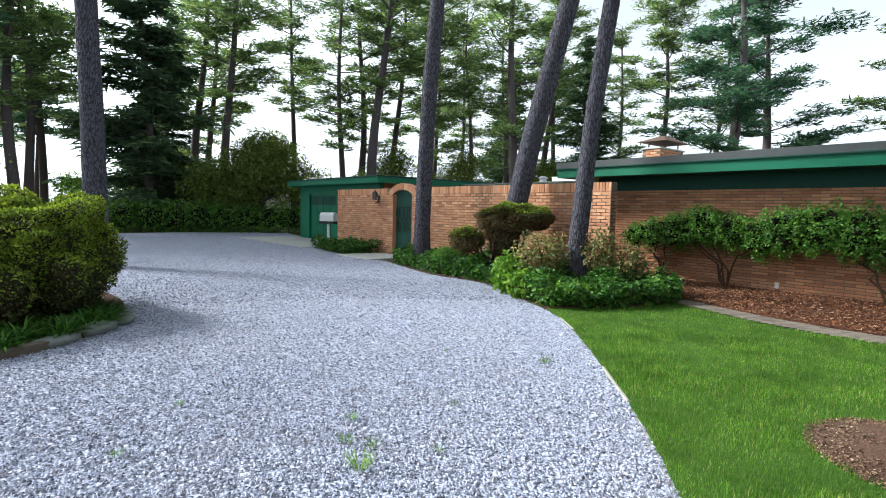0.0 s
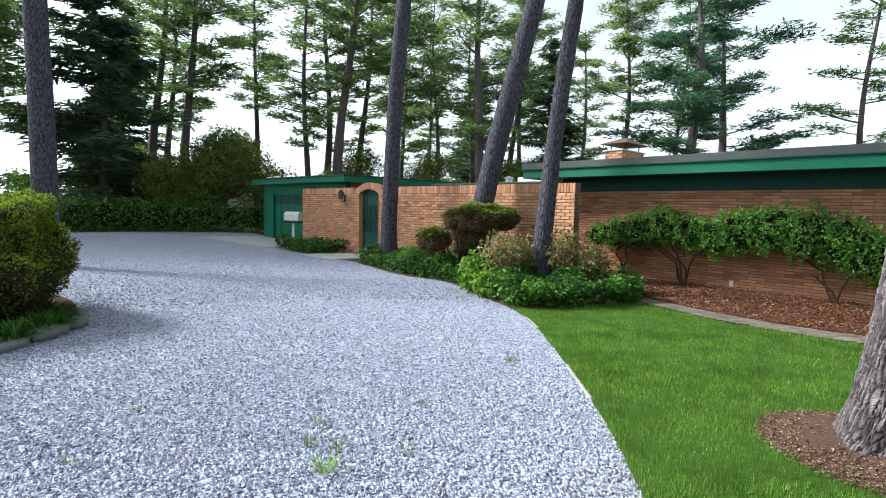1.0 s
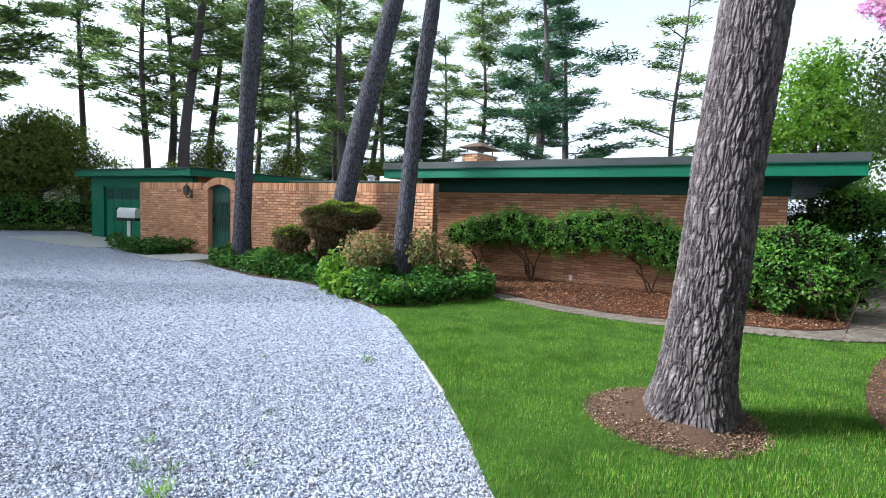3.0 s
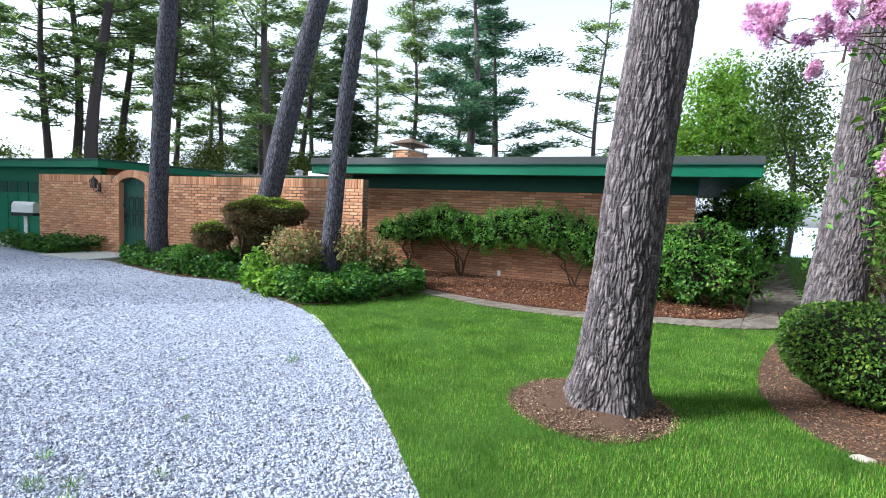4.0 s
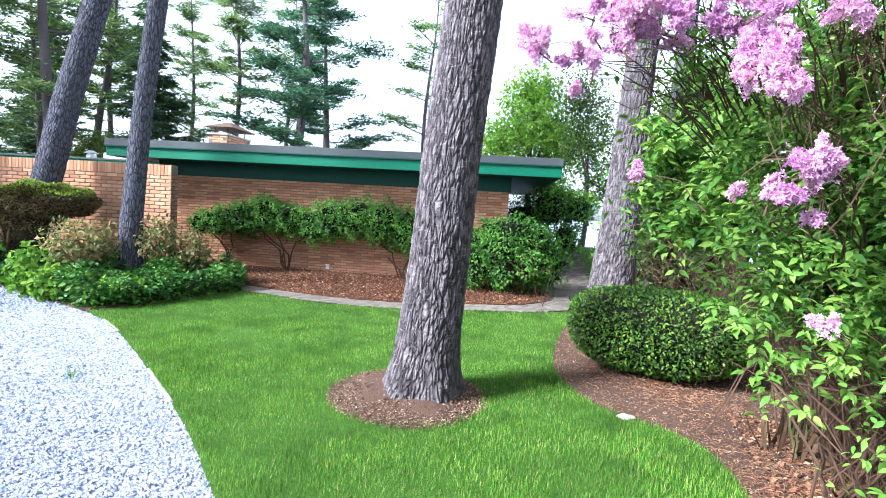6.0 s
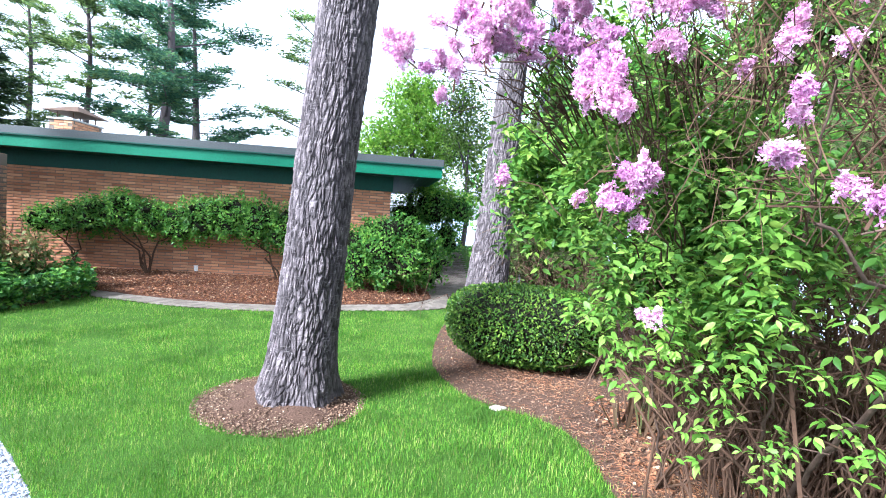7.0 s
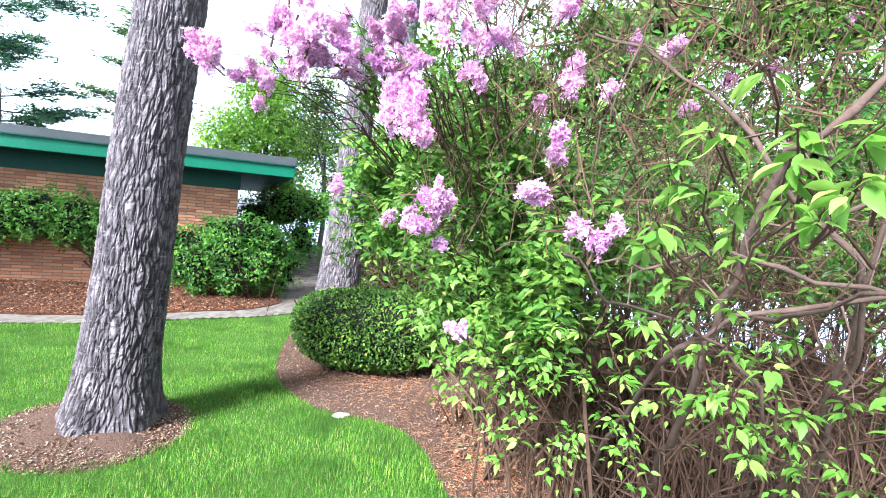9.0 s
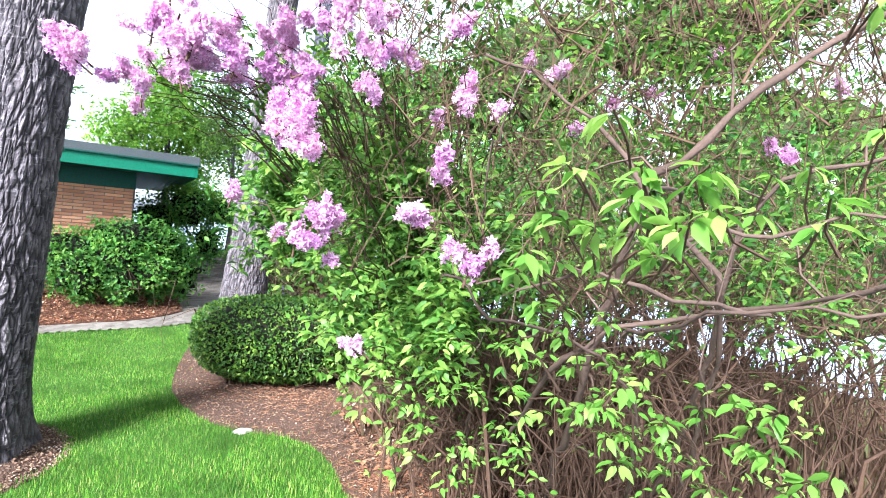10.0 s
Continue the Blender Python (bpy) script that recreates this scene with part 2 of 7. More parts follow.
M = {
    "gravel": material("pale crushed gravel", gravel_build, 0.85),
    "stone_chip": material("crushed limestone", pieces([(0, (0.07, 0.07, 0.09)), (0.25, (0.195, 0.207, 0.26)), (0.6, (0.34, 0.36, 0.45)), (0.9, (0.51, 0.535, 0.65)), (1, (0.30, 0.25, 0.24))], 80.0, 0.3, 0.002, (0.25, 0.22, 0.2), 0.3), 0.85),
    "lawn": material("mown lawn", grass_ground_build, 0.9),
    "forest_floor": material("needle litter and rough grass", two_tone((0.10, 0.11, 0.04), (0.09, 0.065, 0.04), 0.35, 25.0, 0.6, 0.03), 0.95),
    "mulch": material("red-brown bark mulch", two_tone((0.125, 0.052, 0.03), (0.07, 0.032, 0.02), 2.6, 60.0, 1.0, 0.03), 0.95),
    "soil": material("dry soil and needle litter", two_tone((0.105, 0.062, 0.043), (0.058, 0.033, 0.023), 2.2, 60.0, 0.9, 0.015), 0.95),
    "chip": material("bark chips", pieces([(0, (0.06, 0.028, 0.016)), (0.45, (0.17, 0.07, 0.034)), (0.88, (0.27, 0.125, 0.062)), (1, (0.42, 0.30, 0.2))], 60.0), 0.9),
    "litter": material("wood chips and needles", pieces([(0, (0.07, 0.04, 0.026)), (0.5, (0.16, 0.095, 0.06)), (0.93, (0.25, 0.17, 0.115)), (1, (0.42, 0.34, 0.26))], 60.0), 0.9),
    "paver": material("weathered concrete pavers", pieces([(0, (0.11, 0.088, 0.072)), (0.5, (0.155, 0.128, 0.105)), (1, (0.20, 0.168, 0.14))], 60.0, 0.4, 0.003, (0.10, 0.085, 0.075), 0.5), 0.9),
    "concrete": material("old concrete", two_tone((0.5, 0.5, 0.48), (0.38, 0.37, 0.35), 1.2, 40.0, 0.3, 0.004), 0.9),
    "edging": material("weathered timber edging", two_tone((0.16, 0.13, 0.105), (0.08, 0.065, 0.05), 3.0, 60.0, 0.5, 0.004), 0.9),
    "old_strip": material("bleached timber strip", two_tone((0.42, 0.40, 0.37), (0.20, 0.175, 0.15), 5.0, 60.0, 0.6, 0.004), 0.9),
    "brick": material("tan face brick", pieces([(0, rgb("9e6f54")), (0.2, rgb("bb8a68")), (0.5, rgb("ad7d5f")), (0.8, rgb("c79b79")), (1, rgb("94664e"))], 70.0, 0.5, 0.004, (0.2, 0.12, 0.08), 0.4), 0.85),
    "roman": material("long thin red-tan brick", pieces([(0, rgb("98664b")), (0.2, rgb("b88363")), (0.5, rgb("a97657")), (0.8, rgb("c79470")), (1, rgb("8c5d45"))], 70.0, 0.5, 0.004, (0.16, 0.09, 0.06), 0.4), 0.85),
    "mortar": material("dark mortar", two_tone((0.19, 0.155, 0.125), (0.13, 0.105, 0.085), 3.0, 120.0, 0.4, 0.004), 0.95),
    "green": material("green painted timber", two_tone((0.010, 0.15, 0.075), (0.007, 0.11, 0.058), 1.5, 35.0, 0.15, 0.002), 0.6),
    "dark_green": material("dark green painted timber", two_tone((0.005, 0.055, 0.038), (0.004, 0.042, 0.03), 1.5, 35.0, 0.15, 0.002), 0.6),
    "drip": material("grey metal roof edging", two_tone((0.085, 0.09, 0.09), (0.055, 0.06, 0.06), 2.0, 50.0, 0.2, 0.002), 0.6, 0.2),
    "roofing": material("grey gravel roofing", two_tone((0.3, 0.3, 0.29), (0.2, 0.2, 0.19), 1.0, 90.0, 0.5, 0.006), 0.95),
    "iron": material("black wrought iron", two_tone((0.02, 0.022, 0.022), (0.035, 0.035, 0.033), 5.0, 80.0, 0.2, 0.001), 0.5, 0.6),
    "white_metal": material("white painted metal", two_tone((0.75, 0.75, 0.74), (0.62, 0.62, 0.6), 3.0, 60.0, 0.1, 0.001), 0.45),
    "grey_metal": material("galvanised metal", two_tone((0.45, 0.46, 0.47), (0.32, 0.33, 0.34), 3.0, 60.0, 0.15, 0.001), 0.4, 0.8),
    "rust_metal": material("brown weathered metal", two_tone((0.16, 0.10, 0.07), (0.09, 0.06, 0.045), 4.0, 60.0, 0.3, 0.002), 0.7, 0.3),
    "frosted": material("smoky lamp glass", two_tone((0.16, 0.15, 0.13), (0.1, 0.1, 0.09), 4.0, 60.0, 0.05, 0.001), 0.15),
    "glass": material("dark window glass", two_tone((0.02, 0.025, 0.025), (0.03, 0.03, 0.03), 2.0, 20.0, 0.02, 0.001), 0.06),
    "rubber": material("black rubber", two_tone((0.02, 0.02, 0.02), (0.03, 0.03, 0.03), 4.0, 60.0, 0.2, 0.001), 0.8),
    "car_paint": material("silver car paint", two_tone((0.55, 0.57, 0.6), (0.5, 0.52, 0.55), 2.0, 60.0, 0.02, 0.001), 0.2, 0.3),
    "siding": material("white house siding", two_tone((0.75, 0.74, 0.7), (0.6, 0.59, 0.56), 1.0, 30.0, 0.1, 0.002), 0.7),
    "bark": material("dark blue-grey pine bark", bark_build((0.10, 0.096, 0.115), (0.018, 0.017, 0.02), 24.0), 0.95),
    "bark_near": material("plated grey-brown pine bark", plate_bark_build, 0.95),
    "bark_dark": material("far pine bark", two_tone((0.12, 0.10, 0.10), (0.06, 0.05, 0.052), 2.0, 30.0, 0.6, 0.02, (1, 1, 0.3)), 0.95),
    "twig": material("brown twigs", two_tone((0.095, 0.054, 0.033), (0.042, 0.024, 0.016), 4.0, 50.0, 0.5, 0.004), 0.9),
    "twig_dark": material("dark stems", two_tone((0.075, 0.042, 0.026), (0.036, 0.02, 0.013), 4.0, 50.0, 0.5, 0.004), 0.9),
    # for solid bush cores: the darkness between leaves, as a colour
    "core": material("near-black shade inside bushes", two_tone((0.010, 0.013, 0.006), (0.014, 0.010, 0.007), 6.0, 40.0, 0.9, 0.03), 1.0),
    "needles": leafy("pine needles", [(0, (0.075, 0.135, 0.055)), (0.5, (0.15, 0.235, 0.085)), (1, (0.29, 0.36, 0.125))], 0.6),
    "needles_blue": leafy("blue-green pine needles", [(0, (0.05, 0.12, 0.085)), (0.5, (0.085, 0.19, 0.115)), (1, (0.17, 0.28, 0.12))], 0.5),
    "needles_dark": leafy("dark spruce needles", [(0, (0.045, 0.085, 0.048)), (0.6, (0.08, 0.135, 0.068)), (1, (0.12, 0.18, 0.075))], 0.4),
    "leaf_far": leafy("far broad leaves", [(0, (0.06, 0.11, 0.022)), (0.5, (0.11, 0.18, 0.034)), (1, (0.20, 0.27, 0.06))], 0.5),
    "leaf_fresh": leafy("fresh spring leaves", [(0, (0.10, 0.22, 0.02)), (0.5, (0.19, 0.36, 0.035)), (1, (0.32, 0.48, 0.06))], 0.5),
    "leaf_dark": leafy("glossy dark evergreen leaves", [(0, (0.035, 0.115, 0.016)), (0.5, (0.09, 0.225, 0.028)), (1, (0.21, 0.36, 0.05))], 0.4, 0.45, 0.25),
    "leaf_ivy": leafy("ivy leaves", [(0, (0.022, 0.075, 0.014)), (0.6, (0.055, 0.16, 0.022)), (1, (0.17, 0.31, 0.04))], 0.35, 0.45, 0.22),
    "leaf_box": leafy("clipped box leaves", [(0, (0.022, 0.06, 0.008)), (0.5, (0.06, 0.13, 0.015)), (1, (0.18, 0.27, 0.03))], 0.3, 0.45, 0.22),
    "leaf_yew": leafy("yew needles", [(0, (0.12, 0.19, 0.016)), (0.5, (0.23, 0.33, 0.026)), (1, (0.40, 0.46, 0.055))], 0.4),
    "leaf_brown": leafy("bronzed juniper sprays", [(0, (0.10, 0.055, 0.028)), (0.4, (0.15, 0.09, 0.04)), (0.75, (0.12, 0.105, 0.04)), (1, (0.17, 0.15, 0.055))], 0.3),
    "leaf_rose": leafy("yellowing shrub leaves", [(0, (0.10, 0.17, 0.04)), (0.4, (0.26, 0.27, 0.10)), (0.75, (0.48, 0.36, 0.18)), (1, (0.42, 0.18, 0.09))], 0.4),
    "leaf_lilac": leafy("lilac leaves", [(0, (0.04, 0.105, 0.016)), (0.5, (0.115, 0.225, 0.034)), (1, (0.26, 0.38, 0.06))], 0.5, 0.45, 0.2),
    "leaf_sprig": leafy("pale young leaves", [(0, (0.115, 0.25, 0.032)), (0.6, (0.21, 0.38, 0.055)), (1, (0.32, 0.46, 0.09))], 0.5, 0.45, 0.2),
    "petal": leafy("lilac petals", [(0, (0.54, 0.22, 0.44)), (0.5, (0.68, 0.37, 0.58)), (1, (0.84, 0.62, 0.78))], 0.4, 0.6, 0.1),
    "petal_deep": leafy("deep mauve lilac petals", [(0, (0.46, 0.16, 0.40)), (0.5, (0.60, 0.29, 0.53)), (1, (0.75, 0.48, 0.70))], 0.4, 0.6, 0.1),
    "grass": leafy("grass blades", [(0, (0.042, 0.13, 0.010)), (0.5, (0.105, 0.25, 0.020)), (0.82, (0.22, 0.36, 0.04)), (1, (0.40, 0.37, 0.14))], 0.4, 0.5, 0.15),
    "iris": leafy("strap leaves", [(0, (0.025, 0.08, 0.012)), (0.6, (0.055, 0.16, 0.016)), (1, (0.14, 0.28, 0.035))], 0.35, 0.45, 0.25),
    "dry": leafy("dry stems and needles", [(0, (0.05, 0.03, 0.018)), (0.6, (0.10, 0.062, 0.037)), (1, (0.18, 0.12, 0.07))], 0.1, 0.8, 0.1),
    "limb": material("lichened brown bark of old limbs", two_tone((0.115, 0.074, 0.055), (0.034, 0.022, 0.017), 14.0, 55.0, 0.9, 0.006), 0.92),
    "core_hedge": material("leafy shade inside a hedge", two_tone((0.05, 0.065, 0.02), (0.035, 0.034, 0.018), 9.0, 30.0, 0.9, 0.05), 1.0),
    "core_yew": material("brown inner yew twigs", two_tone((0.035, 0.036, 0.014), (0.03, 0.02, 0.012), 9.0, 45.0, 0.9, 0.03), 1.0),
    # darker, browner copy of the yew needles, with shade in its colour
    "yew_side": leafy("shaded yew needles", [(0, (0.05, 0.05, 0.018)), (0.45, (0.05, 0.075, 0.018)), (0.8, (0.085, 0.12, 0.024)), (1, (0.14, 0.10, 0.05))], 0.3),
    "straw": material("rusty fallen pine needles", pieces([(0, (0.10, 0.042, 0.022)), (0.5, (0.20, 0.085, 0.04)), (1, (0.30, 0.17, 0.09))], 60.0), 0.9),
    "flagstone": material("grey-green weathered flagstone", two_tone((0.26, 0.27, 0.26), (0.14, 0.16, 0.14), 4.0, 60.0, 0.6, 0.005), 0.9),
    "leaf_olive": leafy("olive broad leaves", [(0, (0.09, 0.14, 0.03)), (0.5, (0.17, 0.23, 0.05)), (1, (0.28, 0.32, 0.08))], 0.6),
    "dry_stalk": leafy("dry grass stalks", [(0, (0.04, 0.024, 0.014)), (0.5, (0.085, 0.048, 0.026)), (0.85, (0.13, 0.085, 0.05)), (1, (0.08, 0.14, 0.03))], 0.2, 0.8, 0.1),
    "pale_stone": material("pale tan stone", two_tone((0.42, 0.36, 0.30), (0.30, 0.26, 0.22), 9.0, 60.0, 0.5, 0.004), 0.9),
    "water": material("pale lake water", two_tone((0.38, 0.45, 0.56), (0.30, 0.37, 0.48), 0.3, 6.0, 0.3, 0.05), 0.4),
}


# ---- building blocks ----
def mesh_of(name, verts, faces, mat, smooth=False):
    me = bpy.data.meshes.new(name)
    me.from_pydata([tuple(v) for v in verts] if not isinstance(verts, np.ndarray) else verts.tolist(), [], faces if isinstance(faces, list) else faces.tolist())
    me.materials.append(M[mat])
    if smooth:
        me.shade_smooth()
    me.update()
    return me


def thing(name, label, category, at=(0, 0, 0), group="", kind=""):
    e = new(name)
    e.empty_display_size = 0.2
    e.location = at
    return tagged(e, label, category, group, kind)


def attach(ob, parent, label=""):
    """Make ob a part of parent; its numbers are in the parent's own frame."""
    ob.parent = parent
    if label:
        ob["label"] = label
    return ob


def part_arrays(name, verts, faces, mat, parent, label="", smooth=False):
    return attach(new(name, mesh_of(name, verts, faces, mat, smooth)), parent, label)


def part(name, bm, mat, parent, label="", smooth=False):
    me = bpy.data.meshes.new(name)
    bm.to_mesh(me)
    bm.free()
    me.materials.append(M[mat])
    if smooth:
        me.shade_smooth()
    return attach(new(name, me), parent, label)


def flat(name, bm, mat, label, category, kind="structure"):
    me = bpy.data.meshes.new(name)
    bm.to_mesh(me)
    bm.free()
    me.materials.append(M[mat])
    return tagged(new(name, me), label, category, "", kind)


def box(bm, lo, hi, m=Matrix(), bevel=0.0):
    lo, hi = Vector(lo), Vector(hi)
    r = bmesh.ops.create_cube(bm, size=1.0, matrix=m @ Matrix.LocRotScale((lo + hi) / 2, None, hi - lo))
    if bevel:
        es = list({e for v in r["verts"] for e in v.link_edges})
        bmesh.ops.bevel(bm, geom=es, offset=bevel, segments=2, affect="EDGES", profile=0.6)
    return r["verts"]


def boxed(lo, hi, m=Matrix(), bevel=0.0):
    bm = bmesh.new()
    box(bm, lo, hi, m, bevel)
    return bm


def tube_arrays(points, radii, sides=6, cap=True):
    """A tapered tube along points."""
    pts = [Vector(p) for p in points]
    verts, faces = [], []
    side = None
    for i, p in enumerate(pts):
        d = (pts[min(i + 1, len(pts) - 1)] - pts[max(i - 1, 0)]).normalized()
        if side is None:
            side = d.orthogonal().normalized()
        side = (side - d * side.dot(d)).normalized()
        up = d.cross(side)
        for k in range(sides):
            a = 2 * math.pi * k / sides
            verts.append(p + (side * math.cos(a) + up * math.sin(a)) * radii[i])
        if i:
            b = (i - 1) * sides
            faces += [(b + k, b + (k + 1) % sides, b + sides + (k + 1) % sides, b + sides + k) for k in range(sides)]
    if cap:
        faces.append(tuple(range(len(verts) - sides, len(verts))))
        faces.append(tuple(range(sides - 1, -1, -1)))
    return verts, faces


class Heap:
    """Collects many small pieces into one mesh."""

    def __init__(self):
        self.v, self.f, self.n = [], [], 0

    def add(self, verts, faces):
        self.v.extend(verts)
        self.f.extend(tuple(i + self.n for i in f) for f in faces)
        self.n += len(verts)

    def tube(self, points, radii, sides=5):
        self.add(*tube_arrays(points, radii, sides, False))

    def part(self, name, mat, parent, label="", smooth=False):
        ob = part_arrays(name, self.v, self.f, mat, parent, label, smooth)
        if "tangle" in name or "framework" in name or "wood" in name:  # more twigs than one could count
            ob["kind"] = "stuff"
        return ob


def unit(v):
    return v / np.maximum(np.linalg.norm(v, axis=1, keepdims=True), 1e-9)


# outline points (along, across, lift) and faces of one leaf, unit long
LEAF = {}
LEAF["diamond"] = ([(0, 0, 0), (0.5, -0.28, 0.08), (1, 0, -0.06), (0.5, 0.28, 0.08)], [(0, 1, 2), (0, 2, 3)])
LEAF["heart"] = ([(0, 0, 0), (0.22, -0.33, 0.07), (0.6, -0.26, 0.06), (1, 0, -0.14), (0.6, 0.26, 0.06), (0.22, 0.33, 0.07), (0.45, 0, 0)], [(0, 1, 6), (1, 2, 6), (2, 3, 6), (3, 4, 6), (4, 5, 6), (5, 0, 6)])
LEAF["ovate"] = ([(0, 0, 0), (0.28, 0, 0.015), (0.62, 0, 0.0), (1, 0, -0.16), (0.16, -0.14, 0.03), (0.42, -0.215, 0.05), (0.74, -0.12, 0.0), (0.16, 0.14, 0.03), (0.42, 0.215, 0.05), (0.74, 0.12, 0.0)], [(0, 4, 1), (4, 5, 2, 1), (5, 6, 2), (6, 3, 2), (0, 1, 7), (7, 1, 2, 8), (8, 2, 9), (9, 2, 3)])
LEAF["spray"] = ([(0, -0.05, 0), (0.5, -0.11, 0.03), (1, 0, -0.06), (0.5, 0.11, 0.03)], [(0, 1, 2), (0, 2, 3)])
LEAF["blade"] = ([(0, -0.035, 0), (0, 0.035, 0), (0.55, 0.025, 0.06), (0.55, -0.025, 0.06), (1, 0, 0.22)], [(0, 1, 2, 3), (3, 2, 4)])
LEAF["arch"] = ([(0, -0.03, 0), (0, 0.03, 0), (0.34, 0.036, -0.02), (0.34, -0.036, -0.02), (0.66, 0.032, -0.13), (0.66, -0.032, -0.13), (0.88, 0.018, -0.32), (0.88, -0.018, -0.32), (0.98, 0, -0.52)], [(0, 1, 2, 3), (3, 2, 4, 5), (5, 4, 6, 7), (7, 6, 8)])


def leaves_arrays(kind, at, way, face, size):
    """Leaves of one kind at points, each along way, facing face, of a size."""
    shape, tris = LEAF[kind]
    shape = np.array(shape)
    way = unit(way)
    side = unit(np.cross(face, way))
    up = np.cross(way, side)
    v = at[:, None] + size[:, None, None] * (shape[None, :, :1] * way[:, None] + shape[None, :, 1:2] * side[:, None] + shape[None, :, 2:] * up[:, None])
    k = len(shape)
    faces = [tuple(i * k + j for j in t) for i in range(len(at)) for t in tris]
    return v.reshape(-1, 3), faces


def rough_ball(rng, n, centre, radii, bumps=0.12, shell=0.18, freq=2.2, low=-1.0):
    """Points near the surface of a lumpy ball, with their outward directions."""
    d = unit(rng.normal(size=(n, 3)))
    d = d[d[:, 2] > low]
    out = []
    for q in d:
        p = Vector(q) * freq + Vector(centre) * 0.7
        out.append(1 + bumps * noise.noise(p) * 2 + bumps * 0.6 * noise.noise(p * 2.7))
    s = np.array(out) * (1 - shell * rng.random(len(d)) ** 2)
    return np.array(centre) + d * s[:, None] * np.array(radii), d


def lumpy(name, centre, radii, mat, parent, bumps=0.12, freq=2.2, scale=0.82, label=""):
    """The dark inside of a bush, under its leaves."""
    bm = bmesh.new()
    bmesh.ops.create_icosphere(bm, subdivisions=3, radius=1.0)
    for v in bm.verts:
        p = v.co * freq + Vector(centre) * 0.7
        s = scale * (1 + bumps * noise.noise(p) * 2 + bumps * 0.6 * noise.noise(p * 2.7))
        v.co = Vector(centre) + Vector(a * b for a, b in zip(v.co, radii)) * s
        v.co.z = max(v.co.z, 0.0)
    return part(name, bm, mat, parent, label)


def foliage(name, rng, kind, balls, count, size, mat, parent, label="", bumps=0.12, shell=0.2, droop=0.0, spread=0.8, low=-1.0, spin=0.5):
    """Leaves over several lumpy balls [(centre, radii), ...], shared by their surface."""
    areas = np.array([max(r) * sorted(r)[1] for c, r in balls])
    P, D = [], []
    for (c, r), a in zip(balls, areas / areas.sum()):
        p, d = rough_ball(rng, int(count * a), c, r, bumps, shell, low=low)
        P.append(p), D.append(d)
    P, D = np.concatenate(P), np.concatenate(D)
    keep = P[:, 2] > 0.01
    P, D = P[keep], D[keep]
    rnd = rng.normal(size=D.shape)
    tangent = unit(np.cross(D, rnd))
    way = unit(tangent * spread + D * spin + np.array([0, 0, -droop]) + 0.25 * rng.normal(size=D.shape))
    facing = unit(D + 0.45 * rng.normal(size=D.shape) + np.array([0, 0, 0.35]))
    v, f = leaves_arrays(kind, P, way, facing, size * (0.65 + 0.7 * rng.random(len(P))))
    return part_arrays(name, v, f, mat, parent, label)


def tufts(name, rng, tips, mat, parent, leaf=(0.035, 0.06), per=7, kind="ovate", reach=0.03, label=""):
    """Small rosettes of leaves round twig ends, hanging a little."""
    n = len(tips)
    T = np.repeat(np.array(tips), per, axis=0)
    a = rng.random(n * per) * 2 * math.pi
    way = np.column_stack([np.cos(a), np.sin(a), rng.uniform(-0.95, 0.25, n * per)])
    at = T + way * (rng.random(n * per) * reach)[:, None] + rng.normal(size=T.shape) * reach * 0.7
    face = np.array([-0.25, 0.0, 1.0]) + 0.5 * rng.normal(size=T.shape)
    v, f = leaves_arrays(kind, at, way, face, rng.uniform(leaf[0], leaf[1], n * per))
    return part_arrays(name, v, f, mat, parent, label, True)


def smooth_line(points, step):
    """Points along a smooth line through the given ones (Catmull-Rom)."""
    p = [np.array(q, float) for q in points]
    p = [2 * p[0] - p[1]] + p + [2 * p[-1] - p[-2]]
    out = []
    for i in range(1, len(p) - 2):
        n = max(2, int(np.linalg.norm(p[i + 1] - p[i]) / step))
        for k in range(n):
            t = k / n
            out.append(0.5 * (2 * p[i] + (p[i + 1] - p[i - 1]) * t + (2 * p[i - 1] - 5 * p[i] + 4 * p[i + 1] - p[i + 2]) * t * t + (3 * p[i] - p[i - 1] - 3 * p[i + 1] + p[i + 2]) * t ** 3))
    out.append(p[-2])
    return out


def inside(poly, x, y):
    hit = np.zeros(np.shape(x), bool)
    px, py = poly[-1][0], poly[-1][1]
    for q in poly:
        qx, qy = q[0], q[1]
        cross = ((qy > y) != (py > y)) & (x < (px - qx) * (y - qy) / (py - qy + 1e-12) + qx)
        hit ^= cross
        px, py = qx, qy
    return hit


def sheet(name, outline, z, mat, label, category, rough=0.0, step=0.0, thick=0.0):
    """A piece of ground with an outline, as one level sheet with a skirt."""
    bm = bmesh.new()
    vs = [bm.verts.new((p[0], p[1], z)) for p in outline]
    f = bm.faces.new(vs)
    if f.normal.z < 0:
        f.normal_flip()
    if thick:
        r = bmesh.ops.extrude_face_region(bm, geom=[f])
        for v in r["geom"]:
            if isinstance(v, bmesh.types.BMVert):
                v.co.z -= thick
        bmesh.ops.recalc_face_normals(bm, faces=bm.faces)
    bmesh.ops.triangulate(bm, faces=bm.faces)
    return flat(name, bm, mat, label, category)


# ---- ground ----
CREST = Vector((0.87, -0.50))


def ground_height(x, y):
    """Level ground that falls to a lake beyond the crest of the rear lawn."""
    d = x * CREST.x + y * CREST.y
    t = min(max((d - 9.6) / 9.0, 0.0), 1.0)
    return -0.03 - 5.0 * t * t * (3 - 2 * t) + (0.05 * noise.noise(Vector((x, y, 0)) * 0.15) if math.hypot(x, y) > 34 else 0)


